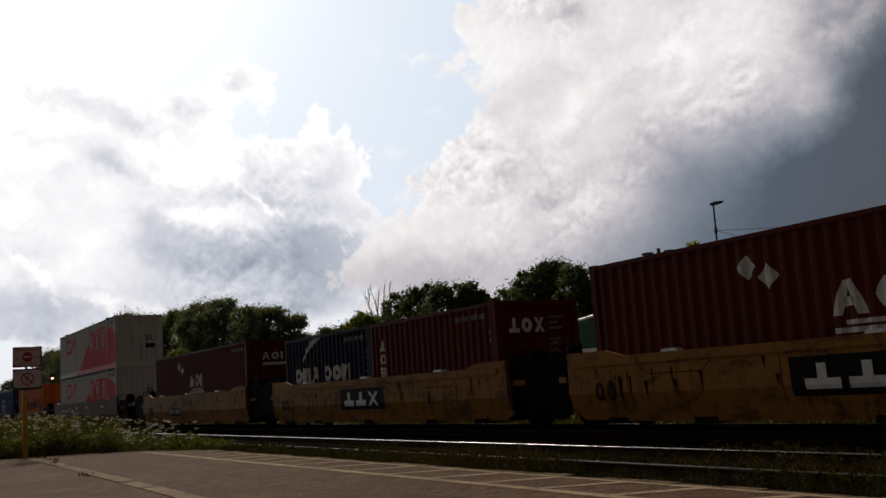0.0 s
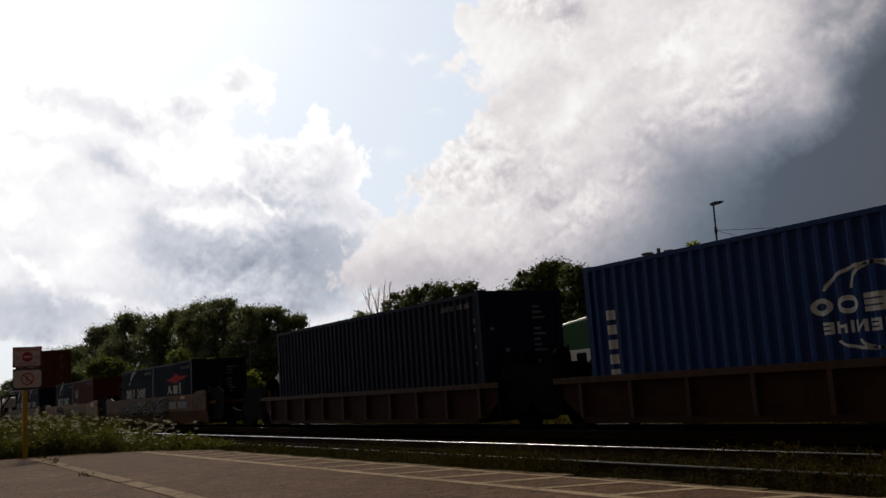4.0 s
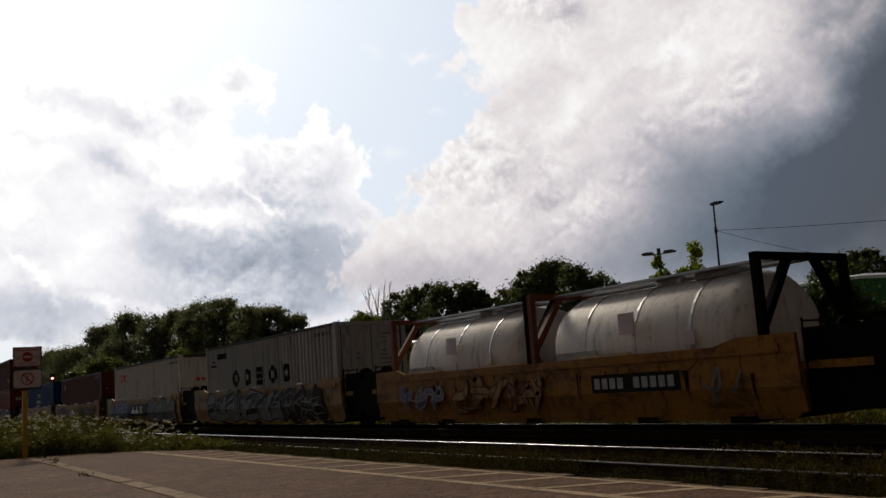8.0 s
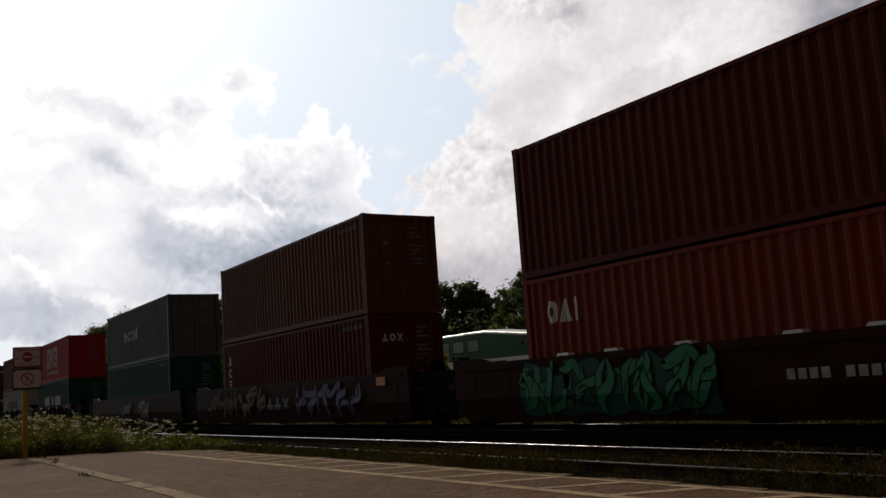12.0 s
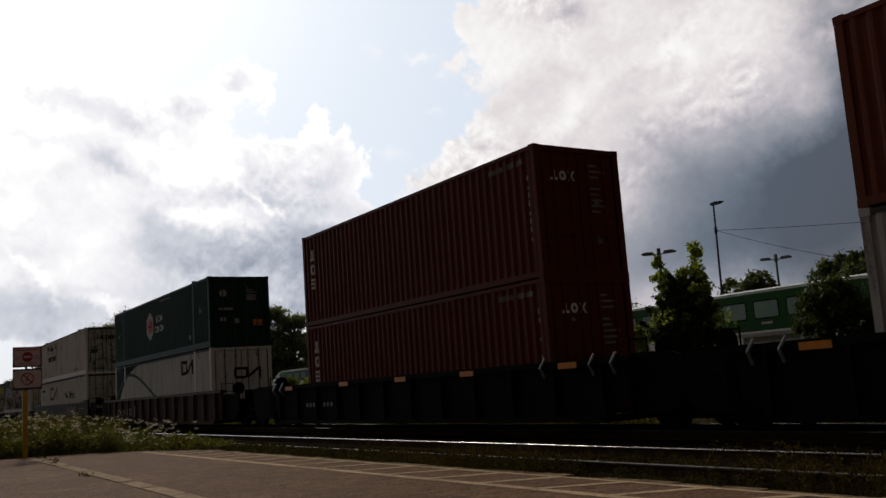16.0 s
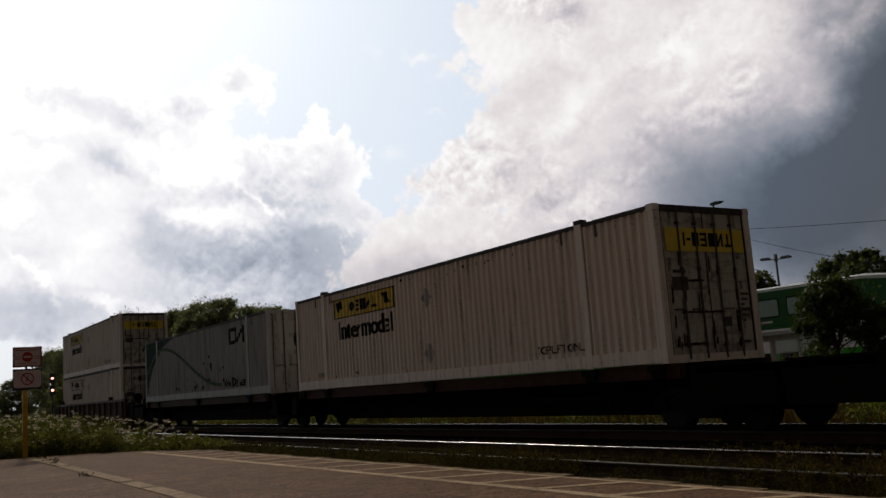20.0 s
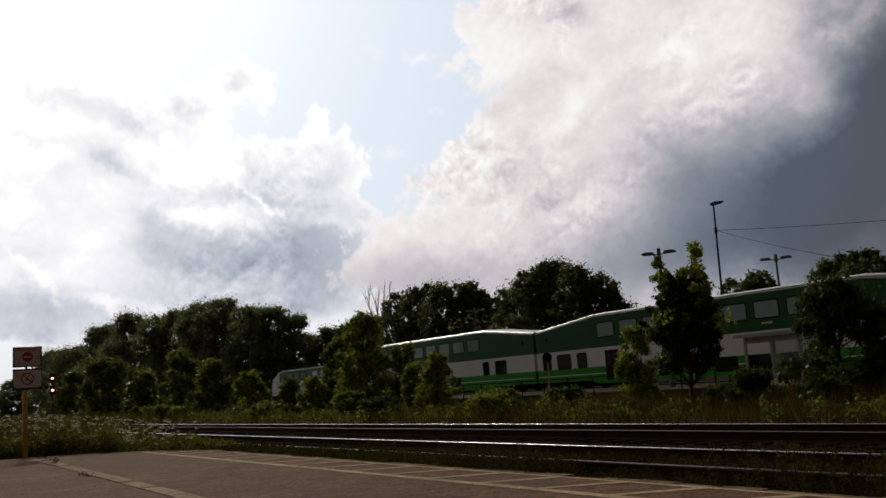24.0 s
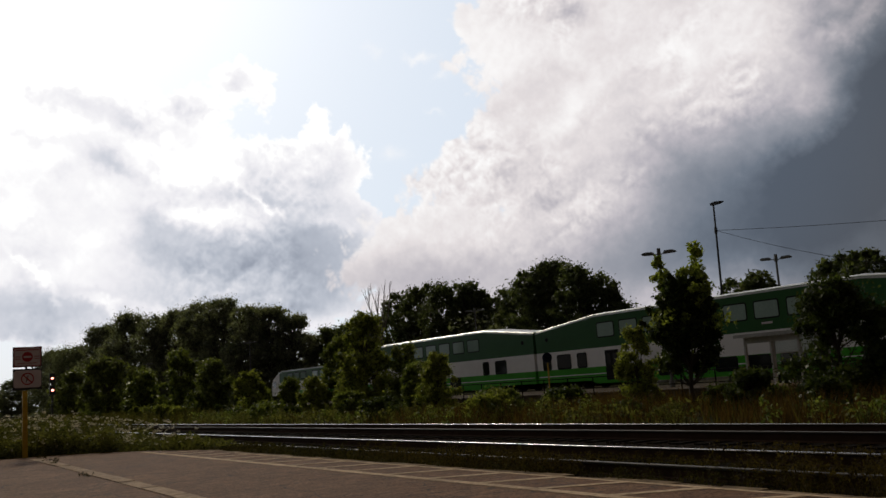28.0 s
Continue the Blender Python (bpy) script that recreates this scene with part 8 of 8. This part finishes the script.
NEAR_LOW = [("bush", "low green bush beside the tracks", -58.9, 25.0, 2.3, 2.3, LEAF_NEAR, 0.19, 0.0, 0.25),
            ("bush", "low green bush beside the tracks", -55.3, 25.0, 2.2, 2.7, LEAF_YELLOW, 0.19, 0.0, 0.25),
            ("bush", "thin yellowish bush before the young trees", -23.7, 23.0, 2.7, 1.9, LEAF_YELLOW, 0.13, 0.0, 0.3),
            ("bush", "low green bush in the dry grass", -25.3, 21.0, 0.75, 2.2, LEAF_DARK, 0.12, 0.0, 0.0),
            ("bush", "low green bush in the dry grass", -30.0, 21.5, 0.85, 2.4, LEAF_NEAR, 0.12, 0.0, 0.0),
            ("bush", "low green bush in the dry grass", -19.0, 22.0, 0.6, 1.6, LEAF_DARK, 0.12, 0.0, 0.0),
            ("bush", "low green bush in the dry grass", -14.3, 20.0, 0.7, 1.5, LEAF_DARK, 0.11, 0.0, 0.0),
            ("bush", "low green bush in the dry grass", -17.2, 21.0, 1.0, 1.7, LEAF_DARK, 0.12, 0.0, 0.0),
            ("bush", "low green bush in the dry grass", -42.0, 21.0, 1.1, 2.2, LEAF_NEAR, 0.14, 0.0, 0.0)]
ROW = [("tree", "dark green young tree in the row along the tracks", -148.2, 28.0, 6.9, 8.5, LEAF_ROW, 0.42, 0.0, 0.1),
       ("tree", "dark green young tree in the row along the tracks", -126.0, 27.0, 5.8, 6.0, LEAF_ROW, 0.40, 0.0, 0.1),
       ("tree", "tall green young tree in the row along the tracks", -107.9, 24.0, 6.8, 6.6, LEAF_ROW, 0.36, 0.0, 0.15),
       ("tree", "dark green young tree in the row along the tracks", -99.5, 25.5, 5.0, 4.6, LEAF_ROW, 0.34, 0.0, 0.1),
       ("tree", "yellow-green young tree in the row along the tracks", -93.5, 24.0, 4.5, 4.6, LEAF_NEAR, 0.32, 0.0, 0.2),
       ("tree", "tall green young tree in the row along the tracks", -83.6, 25.0, 5.8, 4.9, LEAF_NEAR, 0.30, 0.0, 0.2),
       ("tree", "dark green young tree in the row along the tracks", -78.5, 26.0, 4.7, 3.4, LEAF_ROW, 0.28, 0.0, 0.2),
       ("tree", "dark green young tree in the row along the tracks", -74.3, 25.0, 4.3, 4.0, LEAF_ROW, 0.28, 0.0, 0.15),
       ("tree", "dark green young tree in the row along the tracks", -69.4, 26.5, 2.2, 3.0, LEAF_NEAR, 0.26, 0.0, 0.1)]
for i, (nm, lab, x, y, h, w, mat, lf, low, pt) in enumerate(NEAR + NEAR_LOW + ROW):
    dense = 1500 + int(11 * w * (h + 0.3) / lf ** 2)
    tree(nm, lab, x, y, h, w, mat, 300 + i, dense, lf, low=low, clumps=84, lump=0.66, ragged=0.5, pointed=pt, category=nm, group="trees in the row" if i >= len(NEAR + NEAR_LOW) else "trackside " + nm + "es" if nm == "bush" else "trackside trees")


# a ragged belt of low bushes between the ballast and the platform
belt = random.Random(17)
for i in range(26):
    x = -90.0 + 2.85 * i + belt.uniform(-1.2, 1.2)
    y, h = belt.uniform(18.5, 23.0), belt.uniform(0.05, 0.85) + (0.4 if x < -66 else 0.0)
    w = belt.uniform(1.5, 2.9)
    lf = 0.085 + 0.0014 * max(0.0, -x - 20)
    tree("bush", "low leafy green bush in the weeds beyond the tracks", x, y, h, w, belt.choice((LEAF_NEAR, LEAF_DARK, LEAF_DARK, LEAF_YELLOW)), 500 + i, 900 + int(9 * w * (h + 0.3) / lf ** 2), lf, low=0.0, clumps=40, lump=0.62, pointed=0.1, category="bush", group="low bushes beyond the tracks")


def shoots(t, rng, stems, mat, leaf):
    """Upright shoots with leaves all the way up: from, to, and the width at half height."""
    for a, b, w in stems:
        a, b = np.array(a), np.array(b)
        part("shoot", None, lambda bm: rod(bm, a, b, 0.03, 0.008, 5), BARK, t)
        u = rng.random(26)
        cen = a + (b - a) * u[:, None] + rng.normal(size=(26, 3)) * np.array([w, w, 0.12]) * 0.42 * (1.15 - u)[:, None]
        rr = w * (0.20 + 0.22 * rng.random(26)) * (1.1 - 0.6 * u)
        cr = new("shoot_leaves", raw_mesh("shoot_leaves", leaf_quads(rng, cen, rr, int(560 * w / 0.5), leaf, 1.0), 4, mat))
        cr.parent = t


# the young tree before the shelter: dark below, two leafy leaders above it
young = tree("tree", "young tree with two yellow-green tops above a narrow dark crown", -24.1, 26.0, 4.55, 3.3, LEAF_DARK, 351, 6600, 0.17, low=0.28, clumps=72, lump=0.6, ragged=0.5, pointed=0.40, group="trackside trees")
ys = random.Random(51)
stems = [((-0.5, 0, 2.6), (-0.95, 0, 5.6), 1.15), ((0.2, 0.1, 2.6), (0.75, 0.2, 5.85), 1.3), ((0.6, 0, 2.5), (1.2, 0, 5.0), 0.9), ((-0.2, 0, 2.6), (-0.15, 0.2, 4.9), 1.0)]
for q in range(22):
    g, hgt = ys.uniform(0, 6.283), ys.uniform(2.3, 5.0)
    ra = ys.uniform(0.5, 1.0) * (2.2 - 0.30 * hgt) + 0.30
    stems.append(((0.4 * math.cos(g), 0.4 * math.sin(g), hgt - 1.3), (1.1 * ra * math.cos(g), 1.1 * ra * math.sin(g), hgt), ys.uniform(0.34, 0.5)))
shoots(young, np.random.default_rng(51), stems[:4], LEAF_SUNLIT, 0.17)
shoots(young, np.random.default_rng(52), stems[4:], LEAF_DARK, 0.18)

# the rest of the wood, behind
wr = np.random.default_rng(77)
wx = wr.uniform(-330, -66, 420)
wtop = 6.0 + 3.0 * np.abs(np.sin(wx * 0.045)) + wr.normal(size=420) * 0.8
wc = np.column_stack([wx, 66 + 10 * wr.random(420), wtop * (0.1 + 0.75 * wr.random(420))])
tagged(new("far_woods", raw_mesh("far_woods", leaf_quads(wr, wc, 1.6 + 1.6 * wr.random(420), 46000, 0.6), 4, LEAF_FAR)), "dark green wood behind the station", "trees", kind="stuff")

bare = thing("dead_tree", "bare grey dead tree with thin branches", "tree", pose(-82.6, 44.5, -0.2))


def twigs(bm):
    r = random.Random(3)

    def grow(a, d, l, w, k):
        b = a + d * l
        rod(bm, a, b, w, w * 0.6, 5)
        if k:
            for q in range(3):
                grow(a.lerp(b, r.uniform(0.5, 1.0)), (d + Vector((r.uniform(-0.35, 0.35), r.uniform(-0.35, 0.35), r.uniform(0.1, 0.5)))).normalized(), l * r.uniform(0.42, 0.58), w * 0.55, k - 1)
    for dx in (-0.14, 0.02, 0.13):
        grow(Vector((dx * 3, 0, 0)), Vector((dx, 0, 1)).normalized(), 7.0 + 4 * dx, 0.11, 3)


part("branches", None, twigs, DEADWOOD, bare)


def blades(rng, xy, h, w, z=-0.25):
    """Upright blades of grass at the places xy: one thin triangle each."""
    n = len(xy)
    a = rng.random(n) * 6.283
    hh = h * (0.45 + 0.8 * rng.random(n))
    base = np.column_stack([xy, np.full(n, z)])
    side = np.column_stack([np.cos(a), np.sin(a), np.zeros(n)]) * (w / 2)
    tip = base + np.column_stack([rng.normal(size=n) * hh * 0.28, rng.normal(size=n) * hh * 0.28, hh])
    return np.stack([base - side, base + side, tip], axis=1)


def patch(rng, n, x0, x1, y0, y1):
    return np.column_stack([rng.uniform(x0, x1, n), rng.uniform(y0, y1, n)])


def meadow(name, label, tris, mat):
    ob = new(name, raw_mesh(name, tris, 3, mat))
    tagged(ob, label, "grass", kind="stuff")


rng = np.random.default_rng(8)


def patchy(xy, keep):
    """Leaves bare gaps of a few metres."""
    f = np.sin(xy[:, 0] * 0.83 + 0.7 * xy[:, 1]) + np.sin(xy[:, 0] * 0.31 - 0.9 * xy[:, 1] + 1.0)
    return xy[f > keep]


def weeds(name, label, xy, top, spread, leaf, per, mat, z=-0.25, cat="weeds"):
    """Leafy weeds: each a small stack of leaf clumps of its own height."""
    n = len(xy)
    hh = top * (0.45 + 0.6 * rng.random(n)) * mound(xy[:, 0], xy[:, 1])
    cen = np.concatenate([np.column_stack([xy + rng.normal(size=(n, 2)) * spread * 0.4, z + hh * f]) for f in (0.3, 0.65, 0.92)])
    rr = np.concatenate([spread * f * (0.7 + 0.6 * rng.random(n)) for f in (1.0, 0.8, 0.5)])
    tagged(new(name, raw_mesh(name, leaf_quads(rng, cen, rr, n * per, leaf, 1.2), 4, mat)), label, cat, kind="stuff")


def mound(x, y):
    """Uneven growth: patches of taller and lower weeds."""
    return 0.85 + 0.30 * np.sin(x * 0.9 + 1.3 * y) * np.sin(y * 1.7 + 0.4 * x)


def thin(xy):
    """Only some of the places, ever fewer towards the rails."""
    return xy[rng.random(len(xy)) < np.clip(1.25 - (xy[:, 1] - 4.2) / 5.0, 0.12, 1)]


def beyond(y):
    """Where the platform ends and the weeds begin."""
    return np.interp(y, END_Y, END_X) - 0.05


def off_platform(xy):
    return xy[xy[:, 0] < beyond(xy[:, 1])]


tuft = np.concatenate([np.array([[tx, ty]]) + rng.normal(size=(7, 2)) * 0.07 for tx, ty in ((-25.6, 4.02), (-22.7, 3.86), (-24.2, 4.05), (-17.6, 3.52), (-11.9, 7.34), (-10.6, 7.30), (-10.3, 7.32), (-9.7, 7.36), (-8.0, 7.38), (-6.6, 7.36), (-13.6, 7.32), (-15.8, 7.30))])
front = np.column_stack([-rng.exponential(6.5, 4200), rng.uniform(1.6, 8.4, 4200)])
front[:, 0] += beyond(front[:, 1]) - 0.15
weeds("tall_weeds", "tall brownish green leafy weeds at the platform end", thin(front[front[:, 1] < 6.0]), 1.22, 0.20, 0.085, 32, WEED)
weeds("lower_weeds", "brownish green leafy weeds sloping down to the rails", thin(front[front[:, 1] >= 6.0]), 0.62, 0.17, 0.075, 30, WEED)
meadow("tall_grass", "tall green grass between the weeds", np.concatenate([blades(rng, off_platform(patch(rng, 9000, -44, -25.0, 1.8, 5.8)), 0.90, 0.016), blades(rng, off_platform(patch(rng, 7000, -60, -23.0, 5.8, 8.3)), 0.45, 0.018), blades(rng, patch(rng, 9000, -90, -44, 2.5, 12.0), 1.0, 0.04), blades(rng, off_platform(patch(rng, 6000, -40, -26.6, -6.0, 3.4)), 0.8, 0.018)]), GRASS)
weeds("crack_weeds", "small weeds in the joints of the platform", tuft, 0.15, 0.05, 0.035, 12, VERGE, -0.02)
lowx = np.column_stack([-24.6 + 11.5 * rng.random(900) ** 1.6, 7.45 + 1.0 * rng.random(900)])
weeds("low_weeds", "low brownish green weeds along the kerb", lowx, 0.30, 0.12, 0.05, 18, VERGE, -0.2)
farx = np.column_stack([rng.uniform(-130, -4, 1500), 16.3 + 8.5 * rng.random(1500) ** 1.3])
farx = farx[np.sin(farx[:, 0] * 0.55) + np.sin(farx[:, 0] * 0.21 + farx[:, 1]) > 0.9 * (farx[:, 0] > -31) - 0.35]
weeds("trackside_weeds", "uneven green weeds along the far side of the tracks", farx, 0.72, 0.32, 0.13, 34, WEED, -0.3)
edgex = np.column_stack([rng.uniform(-60, -4, 520), 16.4 + 3.4 * rng.random(520)])
weeds("edge_weeds", "green weeds of uneven height along the ballast", patchy(edgex, 0.15), 0.72, 0.24, 0.10, 40, LEAF_NEAR, -0.3)
meadow("dry_grass", "tall dry brown grass beyond the tracks", np.concatenate([blades(rng, patchy(patch(rng, 20000, -30, -2, 16.4, 27.0), -0.3), 0.70, 0.025), blades(rng, patch(rng, 5000, -34, -2, 16.4, 27.0), 0.42, 0.03), blades(rng, patchy(patch(rng, 3500, -120, -34, 16.4, 20.0), 0.3), 0.5, 0.05)]), STRAW)
meadow("green_weeds", "green grass along the far side of the tracks", np.concatenate([blades(rng, patch(rng, 3000, -60, -2, 16.0, 24.0), 0.6, 0.03), blades(rng, patch(rng, 5000, -140, -60, 16.0, 24.0), 0.9, 0.09)]), GRASS)
vx = np.column_stack([-13.5 + 16 * rng.random(520), 7.65 + 1.15 * rng.random(520)])
weeds("verge_leaves", "low dark weeds between the kerb and the rail", vx, 0.24, 0.10, 0.035, 18, VERGE, -0.2)
tx = np.column_stack([-16 + 18 * rng.random(420), 8.75 + 1.1 * rng.random(420)])
weeds("track_leaves", "sparse dark weeds between the rails", tx, 0.17, 0.08, 0.035, 18, VERGE, -0.2)
verge = np.column_stack([-24 + 30 * rng.random(3000) ** 0.6, 7.56 + 1.2 * rng.random(3000)])
meadow("verge_grass", "short grass between the platform edge and the rail", np.concatenate([blades(rng, verge, 0.24, 0.011, -0.2), blades(rng, patch(rng, 1100, -18, 0, 8.7, 9.8), 0.18, 0.010, -0.16), blades(rng, patch(rng, 900, -30, 0, 10.3, 11.9), 0.22, 0.011, -0.22)]), VERGE)

dry = patchy(np.column_stack([-15.5 + 15.5 * rng.random(900), 7.75 + 0.72 * rng.random(900)]), -0.9)
weeds("dry_verge_weeds", "dry brown-green weeds grown up before the rail", dry, 0.50, 0.10, 0.034, 26, DRY_WEED, -0.2)
mid = patchy(np.column_stack([-15.0 + 15.0 * rng.random(620), 8.72 + 1.15 * rng.random(620)]), -0.2)
weeds("dry_track_weeds", "dry brown-green weeds between the rails", mid, 0.26, 0.09, 0.034, 22, DRY_WEED, -0.2)
back = patchy(np.column_stack([-16.0 + 15.0 * rng.random(420), 10.5 + 1.5 * rng.random(420)]), 0.2)
weeds("dry_ballast_weeds", "dry brown-green weeds in the ballast between the tracks", back, 0.26, 0.10, 0.038, 20, DRY_WEED, -0.22)
meadow("dry_stalks", "thin dry stalks standing along the rail", np.concatenate([blades(rng, patchy(patch(rng, 1500, -15, 0, 7.7, 8.45), -0.6), 0.40, 0.010, -0.2), blades(rng, patchy(patch(rng, 700, -15, 0, 8.7, 12.0), 0.2), 0.32, 0.010, -0.2)]), DRY_WEED)


def stones(n, x0, x1, y0, y1, z, s):
    """Loose ballast: small uneven lumps of six corners."""
    c = np.column_stack([rng.uniform(x0, x1, n), rng.uniform(y0, y1, n), np.full(n, z)])
    sz = s * (0.5 + rng.random((n, 6)))
    ax = np.array([[1, 0, 0], [0, 1, 0], [-1, 0, 0], [0, -1, 0], [0, 0, 0.8], [0, 0, -0.8]], dtype=float)
    p = c[:, None, :] + ax[None] * sz[:, :, None] + rng.normal(size=(n, 6, 3)) * s * 0.2
    f = [(0, 1, 4), (1, 2, 4), (2, 3, 4), (3, 0, 4), (1, 0, 5), (2, 1, 5), (3, 2, 5), (0, 3, 5)]
    return p[:, f, :].reshape(-1, 3, 3)


tagged(new("ballast_stones", raw_mesh("ballast_stones", np.concatenate([stones(5200, -30, 3, 7.9, 10.6, -0.155, 0.032), stones(4200, -34, 3, 10.6, 12.9, -0.16, 0.036), stones(2600, -40, 3, 14.2, 16.0, -0.17, 0.04)]), 3, LOOSE)), "loose dark brown ballast stones between the rails", "ballast", kind="stuff")


def pale_stone(x, y, s, k):
    rs = np.random.default_rng(k)

    def lump(bm):
        bmesh.ops.create_icosphere(bm, subdivisions=2, radius=1.0)
        f = rs.normal(size=3)
        for v in bm.verts:
            v.co *= 1 + 0.22 * noise.noise(v.co * 1.3 + Vector(f) * 4)
            v.co.z *= 0.62
    o = part("stone", None, lump, STONE, None)
    o.matrix_basis = pose(x, y, -0.13 + s * 0.4, 0, 0, 40 * k) @ Matrix.Scale(s, 4)
    tagged(o, "pale stone lying in the ballast", "stone", "stones in the track")


for k, (x, y, s) in enumerate(((-8.62, 10.15, 0.055), (-8.36, 10.18, 0.065), (-7.55, 9.2, 0.05), (-7.30, 9.16, 0.06), (-7.9, 10.1, 0.035), (-6.1, 9.4, 0.04), (-10.6, 9.3, 0.045))):
    pale_stone(x, y, s, k)


def umbels(rng, xy, heights):
    """Flat white flower heads on thin stalks."""
    heads, stalks = [], []
    for (x, y), h in zip(xy, heights):
        r = rng.uniform(0.035, 0.085)
        tx, ty = rng.normal(size=2) * 0.06
        for q in range(9):
            a, d = rng.random() * 6.283, r * math.sqrt(rng.random())
            c = np.array([x + tx + d * math.cos(a), y + ty + d * math.sin(a), -0.25 + h + rng.uniform(-0.01, 0.012)])
            s = r * 0.36
            c[2] += rng.uniform(-0.3, 0.35) * r
            u, w = rng.normal(size=3), rng.normal(size=3)
            u, w = u / np.linalg.norm(u) * s, w / np.linalg.norm(w) * s
            heads.append([c - u, c - w, c + u, c + w])
        heads.append([np.array([x + tx - r * 0.8, y + ty, -0.25 + h - 0.02]), np.array([x + tx, y + ty - r * 0.8, -0.25 + h - 0.02]), np.array([x + tx + r * 0.8, y + ty, -0.25 + h - 0.02]), np.array([x + tx, y + ty + r * 0.8, -0.25 + h + 0.0])])
        stalks.append([np.array([x - 0.004, y, -0.25]), np.array([x + 0.004, y, -0.25]), np.array([x + tx, y + ty, -0.25 + h])])
    return np.array(heads), np.array(stalks)


fx = np.column_stack([-0.15 - rng.exponential(6.0, 1150), rng.uniform(1.8, 8.6, 1150)])
fx[:, 0] += beyond(fx[:, 1])
fx = thin(fx[(fx[:, 1] < 7.3) | (fx[:, 0] < -29)])
hd, st = umbels(rng, fx, (0.35 + 0.75 * rng.random(len(fx))) * np.clip(1.45 - (fx[:, 1] - 4.0) * 0.17, 0.6, 1.3))
tagged(new("wild_flowers", raw_mesh("wild_flowers", hd, 4, FLOWER)), "cream-white umbel wild flowers above the weeds", "flowers", kind="stuff")
meadow("flower_stalks", "thin green stalks under the white flowers", st, GRASS)


def motions():
    """The whole freight train rolls by at one speed."""
    for ob, s, z in MOVERS:
        walk(ob, [(t, pose(s + SPEED * t, DC, z)) for t in (0.0, 14.0, 28.0)])


motions()
